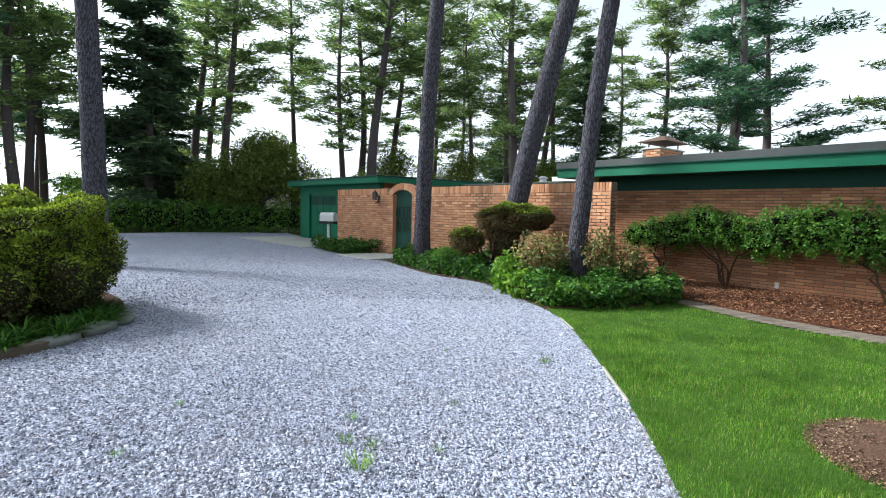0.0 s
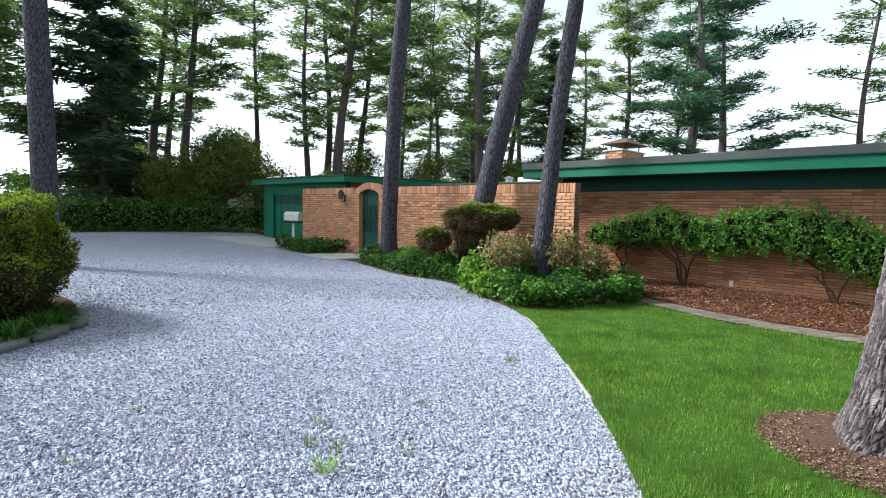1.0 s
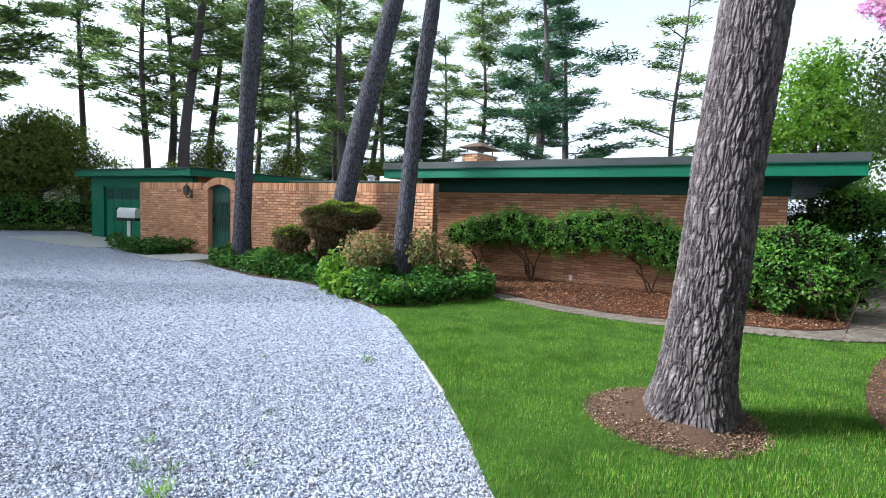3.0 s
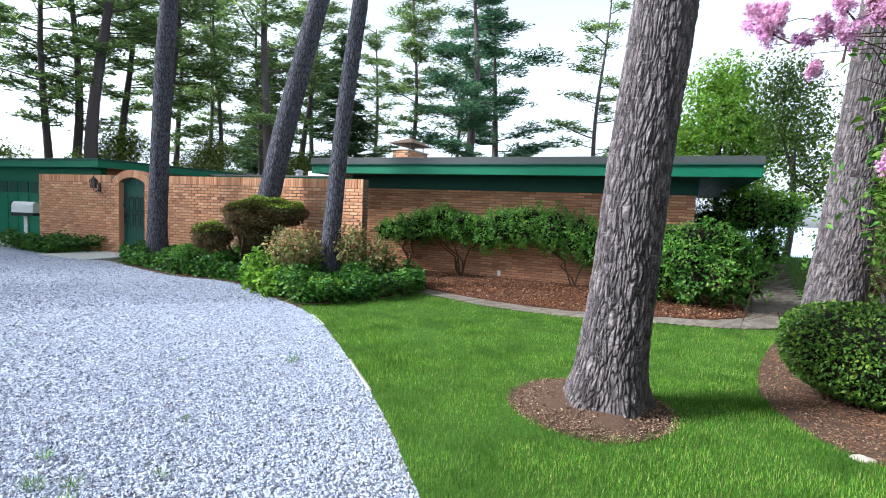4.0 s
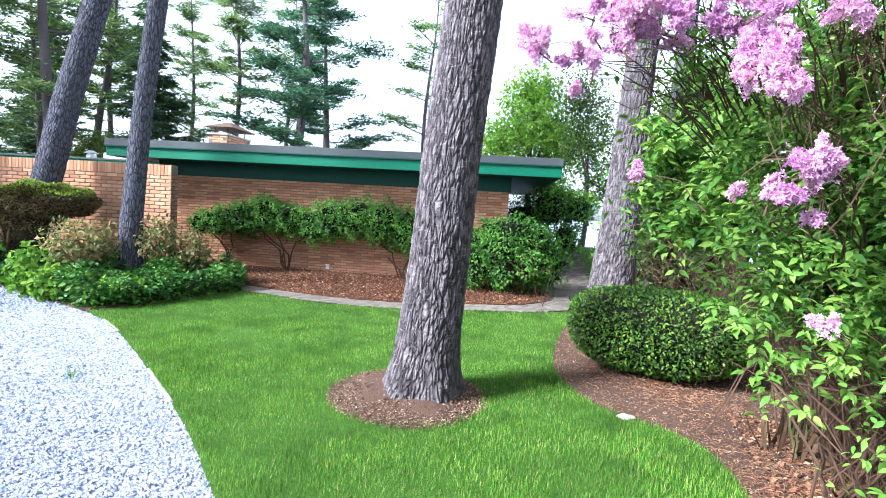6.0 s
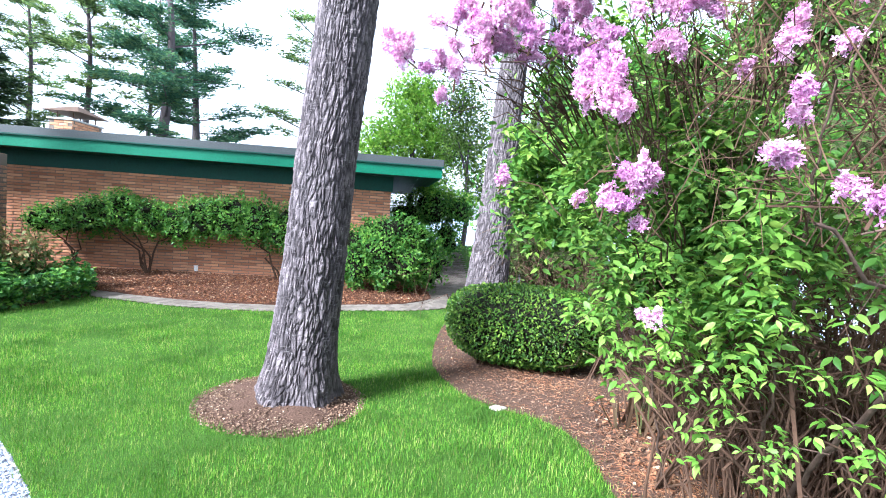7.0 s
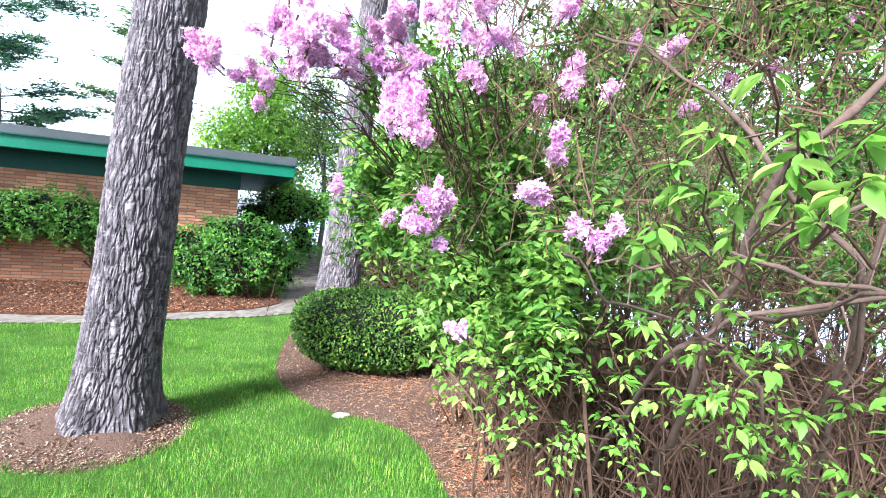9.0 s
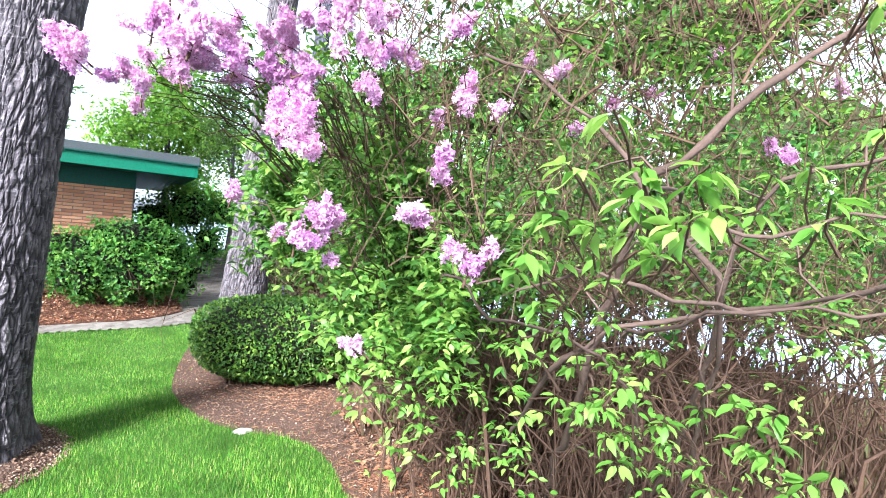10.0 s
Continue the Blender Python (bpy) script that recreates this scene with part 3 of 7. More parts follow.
def build_ground():
    ax = [-1500, -400, -150, -80, -50] + [-36 + 1.5 * i for i in range(56)] + [60, 90, 150, 400, 1500]
    verts = [(x, y, ground_height(x, y)) for y in ax for x in ax]
    n = len(ax)
    faces = [(j * n + i, j * n + i + 1, (j + 1) * n + i + 1, (j + 1) * n + i) for j in range(n - 1) for i in range(n - 1)]
    tagged(new("ground", mesh_of("ground", verts, faces, "forest_floor", True)), "needle-strewn ground under tall pines", "ground", "", "structure")
    bm = bmesh.new()
    vs = [bm.verts.new((x, y, -4.3)) for x, y in ((8, -1500), (1500, -1500), (1500, 1500), (600, 1500), (12, 2))]
    bm.faces.new(vs)
    flat("water", bm, "water", "pale calm lake below the bluff", "lake")


EDGE = [(-0.2, -12), (0.55, -3), (0.9, 0), (1.12, 1.3), (1.28, 2.38), (1.42, 3.2), (1.51, 4.2), (1.62, 5.7), (1.62, 6.4), (1.56, 7.3), (1.1, 8.9), (0.72, 10.15), (-0.27, 11.2), (-1.25, 13.1)]
edge_line = smooth_line(EDGE, 0.35)
MULCH = [(8.0, 4.2), (6.5, 3.55), (5.6, 3.1), (4.65, 2.5), (4.2, 1.93), (4.06, 1.5), (4.09, 1.15), (3.98, 0.83), (3.72, 0.58), (3.38, 0.36), (3.0, 0.0), (2.72, -0.8), (2.5, -2.5), (2.3, -4.0)]
mulch_line = smooth_line(MULCH, 0.3)
WALK_F = [(3.82, 8.1), (4.24, 6.98), (4.69, 6.18), (5.3, 5.5), (6.3, 4.9), (6.85, 4.45), (7.6, 4.22), (8.3, 4.3)]
WALK_B = [(4.02, 8.58), (4.46, 7.38), (4.97, 6.5), (5.6, 5.84), (6.67, 5.13), (7.2, 4.84), (8.0, 4.84)]
walk_f, walk_b = smooth_line(WALK_F, 0.3), smooth_line(WALK_B, 0.3)
lawn_edge = [p for p in edge_line if -3.2 < p[1] < 7.2]
LAWN = lawn_edge + [(1.6, 7.45), (2.05, 7.5), (2.55, 7.58), (3.2, 7.85), (3.78, 8.12)] + walk_f[:-3] + mulch_line[1:-1]
build_ground()
DRIVE = edge_line + [(-1.6, 13.9), (-2.4, 14.6), (-4.0, 17.0), (-4.6, 18.9), (-6.0, 22.0), (-6.6, 24.0), (-8.6, 27.6), (-11.15, 27.4), (-13.9, 26.0), (-16.0, 23.8), (-22, 20), (-25, 12), (-24, 4), (-18, -12)]
sheet("gravel_drive", DRIVE, 0.0, "gravel", "pale grey crushed gravel driveway curving past the house", "driveway", thick=0.1)
sheet("lawn", LAWN, 0.012, "lawn", "bright green mown front lawn", "lawn", thick=0.1)
RIGHT_BED = mulch_line + [(6.0, -6.0), (9.5, -4.0), (10.3, 0.0), (10.2, 2.5), (9.4, 4.0), (8.7, 4.3)]
sheet("mulch_bed", RIGHT_BED, 0.02, "soil", "brown mulch and needle litter bed under the lilac", "flower bed", thick=0.1)
HOUSE_BED = walk_b + [(9.3, 5.9), (9.2, 6.6), (8.9, 7.0), (4.0, 12.7), (3.2, 10.1), (3.5, 9.3)]
sheet("house_bed", HOUSE_BED, 0.045, "mulch", "red-brown bark mulch bed along the house wall", "flower bed", thick=0.1)
IVY_BED = [(1.6, 7.45), (2.05, 7.5), (2.55, 7.58), (3.2, 7.85), (3.78, 8.12), (4.12, 8.87), (3.35, 10.1)] + [(-1.2, 15.2)] + [p for p in edge_line[::-1] if 7.3 < p[1] < 13.1]
sheet("ivy_bed", IVY_BED, 0.03, "soil", "dark soil bed along the garden wall", "flower bed", thick=0.1)
REAR_FOOT, REAR_WAY = Vector((8.3, 4.3)), Vector((0.80, 0.60))


def rear_height(x, y):
    """The lawn behind the house rises gently to the crest of the bluff."""
    s = (Vector((x, y)) - REAR_FOOT).dot(REAR_WAY)
    t = min(max((s - 1.2) / 6.0, 0.0), 1.0)
    return 0.01 + 0.62 * t * t * (3 - 2 * t)


def build_rear_lawn():
    bm = bmesh.new()
    side = Vector((REAR_WAY.y, -REAR_WAY.x))
    grid = [[REAR_FOOT + REAR_WAY * (0.45 * i) + side * (0.6 * j - 3.6) for j in range(15)] for i in range(19)]
    vs = [[bm.verts.new((p.x, p.y, rear_height(p.x, p.y) - (0.8 if i == 18 else 0))) for p in row] for i, row in enumerate(grid)]
    for i in range(18):
        for j in range(14):
            bm.faces.new((vs[i][j], vs[i][j + 1], vs[i + 1][j + 1], vs[i + 1][j]))
    bmesh.ops.recalc_face_normals(bm, faces=bm.faces)
    if sum(f.normal.z for f in bm.faces) < 0:
        bmesh.ops.reverse_faces(bm, faces=bm.faces)
    flat("rear_lawn", bm, "lawn", "green lawn rising gently behind the house", "lawn")


build_rear_lawn()

# ---- house: local x to the right along the street wall, y into the house ----
HOUSE_M = pose(8.86, 6.62, 0, 0, 0, -50.13)
house = thing("house", "low mid-century tan brick house with deep green fascia", "house")
house.matrix_world = HOUSE_M


def brick_meshes(length, height, depth, mat, name="brick"):
    """A brick with its visible face's edges worn, its face at y = 0."""
    l, h, c = length / 2, height / 2, 0.006
    ring = lambda a, b, y: [(-a, y, -b), (a, y, -b), (a, y, b), (-a, y, b)]
    v = ring(l, h, depth) + ring(l, h, c) + ring(l - c, h - c, 0)
    f = [(8, 9, 10, 11)]
    for s in (0, 4):
        f += [(s + k, s + (k + 1) % 4, s + 4 + (k + 1) % 4, s + 4 + k) for k in range(4)]
    return mesh_of(name, v, f, mat)


def lay_bricks(parent, x0, x1, z0, z1, course, blen, mat, y=0.0, skip=None, singles=300, joint=0.013, depth=0.05, seed=1, first=None):
    """A running bond from x0 to x1: the nearest bricks are objects, the rest one mesh."""
    rng = random.Random(seed)
    full = brick_meshes(blen - joint, course - joint, depth, mat)
    rest = Heap()
    base = [tuple(v.co) for v in full.vertices]
    quads = [tuple(p.vertices) for p in full.polygons]
    rows = int(round((z1 - z0) / course))
    spots = []
    for r in range(rows):
        z = z0 + (r + 0.5) * course
        x = x1 + (blen / 2 if r % 2 else 0)
        while x > x0:
            a, b = max(x - blen, x0), min(x, x1)
            x -= blen
            if b - a < 0.04:
                continue
            xc = (a + b) / 2
            if skip and skip(xc, z, b - a):
                continue
            spots.append((xc, z, (b - a - joint) / (blen - joint)))
    order = sorted(spots, key=first) if first else spots
    for i, (xc, z, s) in enumerate(order):
        dy = y + rng.uniform(-0.003, 0.003)
        if i < singles:
            ob = attach(new("brick", full), parent)
            ob.location, ob.scale = (xc, dy, z), (s, 1, 1)
        else:
            rest.add([(xc + v[0] * s, dy + v[1], z + v[2]) for v in base], quads)
    if rest.n:
        o = rest.part("bricks", mat, parent)
        o["kind"] = "stuff"


def build_house():
    wall = part("wall", boxed((-7.9, 0.012, -0.1), (-0.004, 0.25, 1.99)), "mortar", house, "long thin red-tan brick wall")
    # the shadow strip beside the brick corner is put into this wall's dark colour
    part("side_wall", boxed((-0.25, 0.25, -0.1), (-0.03, 8.0, 2.3)), "twig_dark", house, "side wall coloured dark for the shadow at the corner")
    part("back_wall", boxed((-7.9, 7.75, -0.1), (-0.25, 8.0, 2.3)), "roman", house)
    part("end_wall", boxed((-7.9, 0.25, -0.1), (-7.65, 7.75, 2.3)), "roman", house)
    lay_bricks(wall, -7.9, 0.0, 0.02, 1.98, 0.058, 0.30, "roman", first=lambda q: abs(q[0] + 1.5) + abs(q[1] - 1.6) * 2, seed=3)
    # green board whose darker tone also holds the shade of the eave
    part("frieze", boxed((-7.9, -0.02, 1.985), (0.03, 0.25, 2.30), bevel=0.004), "dark_green", house, "green frieze board, dark with the eave's shade")
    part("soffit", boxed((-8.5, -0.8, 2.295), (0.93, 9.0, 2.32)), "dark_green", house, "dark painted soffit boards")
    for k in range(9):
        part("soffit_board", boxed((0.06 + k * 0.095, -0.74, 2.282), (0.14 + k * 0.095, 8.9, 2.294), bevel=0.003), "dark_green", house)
    part("roof", boxed((-8.45, -0.75, 2.325), (0.88, 8.95, 2.62)), "roofing", house, "flat grey gravelled roof")
    for name, lo, hi in (("fascia", (-8.5, -0.83, 2.285), (0.93, -0.79, 2.51)), ("fascia", (0.93, -0.83, 2.285), (0.97, 9.0, 2.51)), ("fascia", (-8.54, -0.83, 2.285), (-8.5, 9.0, 2.51))):
        part(name, boxed(lo, hi, bevel=0.006), "green", house, "bright green painted fascia board")
    for lo, hi in (((-8.56, -0.86, 2.51), (0.99, -0.79, 2.65)), ((0.93, -0.79, 2.51), (0.99, 9.0, 2.65)), ((-8.56, -0.79, 2.51), (-8.5, 9.0, 2.65))):
        part("roof_edge", boxed(lo, hi, bevel=0.006), "drip", house, "grey metal roof edging")
    for lo, hi in (((-8.57, -0.875, 2.485), (1.0, -0.83, 2.515)),):
        part("drip_strip", boxed(lo, hi, bevel=0.004), "dark_green", house)
    # lower wing behind the walled court
    part("wing_wall", boxed((-16.0, 3.4, 0), (-7.9, 3.6, 2.2)), "roman", house)
    part("wing_roof", boxed((-16.4, 2.8, 2.24), (-8.6, 8.5, 2.44), bevel=0.01), "roofing", house, "pale flat roof of the lower wing")
    part("wing_fascia", boxed((-16.4, 2.75, 2.18), (-8.6, 2.80, 2.42), bevel=0.005), "green", house)
    part("wing_edge", boxed((-16.42, 2.72, 2.42), (-8.6, 2.84, 2.47), bevel=0.004), "drip", house)
    # chimney
    ch = part("chimney", boxed((-7.82, 1.82, 2.6), (-7.33, 3.06, 3.16)), "mortar", house, "low tan brick chimney with metal cap")
    for side, (x0, x1, rot, org) in enumerate(((-0.14, 0.16, 0, (-7.575, 1.81)), (-0.52, 0.52, 90, (-7.32, 2.44)))):
        e = attach(new("chimney_face"), ch)
        e.matrix_basis = pose(org[0], org[1], 0, 0, 0, rot)
        full = brick_meshes(0.19, 0.055, 0.05, "brick")
        h = Heap()
        for r in range(8):
            for k in range(7):
                xx = x0 + 0.2 * k + (0.1 if r % 2 else 0)
                if xx > x1:
                    continue
                h.add([(v.co.x + xx, v.co.y, v.co.z + 2.65 + 0.067 * r) for v in full.vertices], [tuple(p.vertices) for p in full.polygons])
        bm = bmesh.new()
        me = mesh_of("chimney_bricks", h.v, h.f, "brick")
        me.transform(pose(org[0], org[1], 0, 0, 0, rot))
        bpy.data.objects.remove(e)
        attach(new("chimney_bricks", me), ch)["kind"] = "stuff"
        bm.free()
    part("chimney_cap", boxed((-7.86, 1.78, 3.16), (-7.29, 3.1, 3.2), bevel=0.01), "concrete", house)
    for x in (-7.75, -7.4):
        for y in (2.0, 2.9):
            part("cowl_leg", boxed((x - 0.012, y - 0.012, 3.2), (x + 0.012, y + 0.012, 3.38)), "rust_metal", house)
    bm = bmesh.new()
    bmesh.ops.create_cone(bm, cap_ends=True, segments=4, radius1=0.92, radius2=0.12, depth=0.2, matrix=pose(-7.57, 2.45, 3.46) @ Matrix.Diagonal((0.62, 1.05, 1, 1)) @ pose(0, 0, 0, 0, 0, 45))
    part("chimney_cowl", bm, "rust_metal", house, "brown weathered metal chimney cowl")
    # vents on the wing roof
    for x, y, r, h in ((-14.5, 4.2, 0.1, 0.5), (-13.0, 4.0, 0.14, 0.25)):
        bm = bmesh.new()
        bmesh.ops.create_cone(bm, cap_ends=True, segments=16, radius1=r, radius2=r * 0.9, depth=h, matrix=pose(x, y, 2.44 + h / 2))
        bmesh.ops.create_cone(bm, cap_ends=True, segments=16, radius1=r * 1.5, radius2=r * 0.5, depth=0.08, matrix=pose(x, y, 2.48 + h))
        part("roof_vent", bm, "grey_metal", house, "galvanised roof vent")
    bm = boxed((-12.6, 4.0, 2.44), (-11.5, 4.9, 2.72), bevel=0.03)
    part("roof_unit", bm, "white_metal", house, "white rooftop ventilation unit")


# ---- garden wall and garage: local x to the right along the wall, y behind it ----
GARDEN_M = pose(3.31, 10.16, 0, 0, 0, -48.83)
GATE = (-7.55, -6.56)
ARCH_R, ARCH_Z = 1.15, 1.075


def arch_top(x):
    xc = (GATE[0] + GATE[1]) / 2
    return ARCH_Z + math.sqrt(max((ARCH_R - 0.2) ** 2 - (x - xc) ** 2, 0.0))


def build_garden_wall():
    gw = thing("garden_wall", "tan brick garden wall with soldier-course top and arched gateway", "wall", kind="structure")
    gw.matrix_world = GARDEN_M
    for a, b, top in ((-11.0, GATE[0], 1.88), (GATE[1], 0.0, 1.88)):
        part("wall_core", boxed((a, 0.012, -0.1), (b, 0.208, top)), "mortar", gw)
        part("cap_core", boxed((a, 0.012, top), (b, 0.208, 2.07)), "mortar", gw)
    # core over the gateway
    bm = bmesh.new()
    xs = [GATE[0] + (GATE[1] - GATE[0]) * k / 16 for k in range(17)]
    lo = [(x, arch_top(x)) for x in xs]
    hi = [(x, arch_top(x) + 0.2) for x in xs]
    vs = [[bm.verts.new((x, y, z)) for x, z in row] for y in (0.014, 0.206) for row in (lo, hi)]
    for k in range(16):
        bm.faces.new((vs[0][k], vs[0][k + 1], vs[1][k + 1], vs[1][k]))
        bm.faces.new((vs[2][k + 1], vs[2][k], vs[3][k], vs[3][k + 1]))
        bm.faces.new((vs[0][k + 1], vs[0][k], vs[2][k], vs[2][k + 1]))
        bm.faces.new((vs[1][k], vs[1][k + 1], vs[3][k + 1], vs[3][k]))
    part("arch_core", bm, "mortar", gw)
    gate_gap = lambda x, z, w: GATE[0] - w / 2 + 0.01 < x < GATE[1] + w / 2 - 0.01
    lay_bricks(gw, GATE[1], 0.0, 0.0, 1.876, 0.0695, 0.213, "brick", first=lambda q: -q[0] + abs(q[1] - 1.3), seed=5)
    lay_bricks(gw, -11.0, GATE[0], 0.0, 1.876, 0.0695, 0.213, "brick", singles=0, seed=6)
    # end faces
    for x, rz, n in ((0.0, 90, 0), (-11.0, -90, 0)):
        h = Heap()
        full = brick_meshes(0.2, 0.06, 0.05, "brick")
        m = pose(x, 0.11, 0, 0, 0, rz)
        for r in range(27):
            for v0 in ((0.0,) if r % 2 == 0 else (-0.052, 0.052)):
                sx = 1.0 if r % 2 == 0 else 0.48
                h.add([m @ Vector((v0 + v.co.x * sx, v.co.y, 0.035 + 0.0702 * r + v.co.z)) for v in full.vertices], [tuple(p.vertices) for p in full.polygons])
        h.part("end_bricks", "brick", gw)["kind"] = "stuff"
    # soldier course along the top
    soldier = brick_meshes(0.0605, 0.19, 0.1, "brick", "soldier_brick")
    top = mesh_of("soldier_brick", [(-0.03, 0, -0.095), (0.03, 0, -0.095), (0.03, 0.21, -0.095), (-0.03, 0.21, -0.095), (-0.03, 0, 0.089), (0.03, 0, 0.089), (0.03, 0.21, 0.089), (-0.03, 0.21, 0.089),
                                    (-0.025, 0.005, 0.095), (0.025, 0.005, 0.095), (0.025, 0.205, 0.095), (-0.025, 0.205, 0.095)],
                  [(3, 2, 1, 0), (0, 1, 5, 4), (1, 2, 6, 5), (2, 3, 7, 6), (3, 0, 4, 7), (4, 5, 9, 8), (5, 6, 10, 9), (6, 7, 11, 10), (7, 4, 8, 11), (8, 9, 10, 11)], "brick")
    rng = random.Random(8)
    xx = -0.034
    while xx > -10.97:
        if not (GATE[0] - 0.27 < xx < GATE[1] + 0.27):
            ob = attach(new("soldier_brick", top), gw)
            ob.location = (xx, rng.uniform(-0.004, 0.003), 1.98)
        xx -= 0.0695
    # the arch
    xc = (GATE[0] + GATE[1]) / 2
    a0 = math.acos((GATE[1] + 0.255 - xc) / ARCH_R)
    n = 21
    for k in range(n):
        a = a0 + (math.pi - 2 * a0) * (k + 0.5) / n
        ob = attach(new("arch_brick", top), gw)
        r = ARCH_R - 0.10
        ob.matrix_basis = Matrix.Translation((xc + math.cos(a) * r, -0.012 + rng.uniform(-0.003, 0.003), ARCH_Z + math.sin(a) * r)) @ pose(0, 0, 0, 0, 90 - math.degrees(a), 0)
    for x, s in ((GATE[0], 1), (GATE[1], -1)):
        part("jamb", boxed((min(x, x + s * 0.012), 0.0, 0), (max(x, x + s * 0.012), 0.215, arch_top(x + s * 0.02))), "brick", gw)
    # gate
    gate = thing("garden_gate", "green timber garden gate with black iron scrollwork", "gate")
    gate.matrix_world = GARDEN_M @ Matrix.Translation((0, 0.13, 0))
    bm = bmesh.new()
    w = GATE[1] - GATE[0] - 0.06
    n = 8
    for k in range(n):
        x = GATE[0] + 0.03 + w * k / n
        zt = arch_top(min(max(x + w / n / 2, GATE[0] + 0.05), GATE[1] - 0.05)) - 0.02
        part("board", boxed((x + 0.003, 0, 0.06), (x + w / n - 0.003, 0.035, zt), bevel=0.003), "dark_green", gate)
    for z in (0.25, 1.25):
        part("rail", boxed((GATE[0] + 0.03, -0.02, z), (GATE[1] - 0.03, -0.001, z + 0.09), bevel=0.003), "dark_green", gate)
    h = Heap()
    for c in range(4):
        x = GATE[0] + 0.16 + 0.21 * c
        for z0, z1 in ((0.72, 1.12), (1.12, 1.55)):
            for sgn in (-1, 1):
                pts = [(x + sgn * (0.085 * math.sin(math.pi * t / 10) + 0.02 * math.sin(3 * math.pi * t / 10)), -0.035, z0 + (z1 - z0) * t / 10) for t in range(11)]
                h.tube(pts, [0.009] * 11, 5)
                h.tube([(x + sgn * 0.03 * (1 - t / 8) * math.cos(t), -0.035, z1 - 0.07 + 0.03 * (1 - t / 8) * math.sin(t)) for t in range(8)], [0.008] * 8, 5)
    h.part("scrollwork", "iron", gate, "black iron scrollwork")
    part("handle", boxed((GATE[0] + 0.1, -0.06, 0.95), (GATE[0] + 0.13, 0, 1.1), bevel=0.006), "iron", gate)
    # lantern
    lan = thing("wall_lantern", "black iron wall lantern with frosted glass on brick", "lamp")
    lan.matrix_world = GARDEN_M @ Matrix.Translation((-8.3, -0.006, 1.74))
    part("backplate", boxed((-0.05, -0.02, -0.12), (0.05, 0, 0.12), bevel=0.008), "iron", lan)
    h = Heap()
    h.tube([(0, -0.02, -0.06), (0, -0.09, -0.12), (0, -0.15, -0.10), (0, -0.16, -0.04)], [0.012] * 4, 6)
    h.part("bracket", "iron", lan)
    bm = bmesh.new()
    bmesh.ops.create_cone(bm, cap_ends=True, segments=6, radius1=0.06, radius2=0.09, depth=0.2, matrix=pose(0, -0.16, 0.07))
    part("glass", bm, "frosted", lan)
    bm = bmesh.new()
    bmesh.ops.create_cone(bm, cap_ends=True, segments=6, radius1=0.12, radius2=0.02, depth=0.1, matrix=pose(0, -0.16, 0.22))
    bmesh.ops.create_uvsphere(bm, u_segments=8, v_segments=6, radius=0.02, matrix=pose(0, -0.16, 0.285))
    part("cap", bm, "iron", lan)
    h = Heap()
    for k in range(6):
        a = math.pi * k / 3
        h.tube([(0.062 * math.cos(a), -0.16 + 0.062 * math.sin(a), -0.03), (0.092 * math.cos(a), -0.16 + 0.092 * math.sin(a), 0.17)], [0.007, 0.007], 4)
    h.part("cage", "iron", lan)
    # gate pad
    pad = boxed((-8.3, -1.5, -0.05), (-6.5, -0.02, 0.03), bevel=0.01)
    bmesh.ops.transform(pad, matrix=GARDEN_M, verts=pad.verts)
    flat("gate_pad", pad, "concrete", "pale concrete pad before the gate", "pavement")


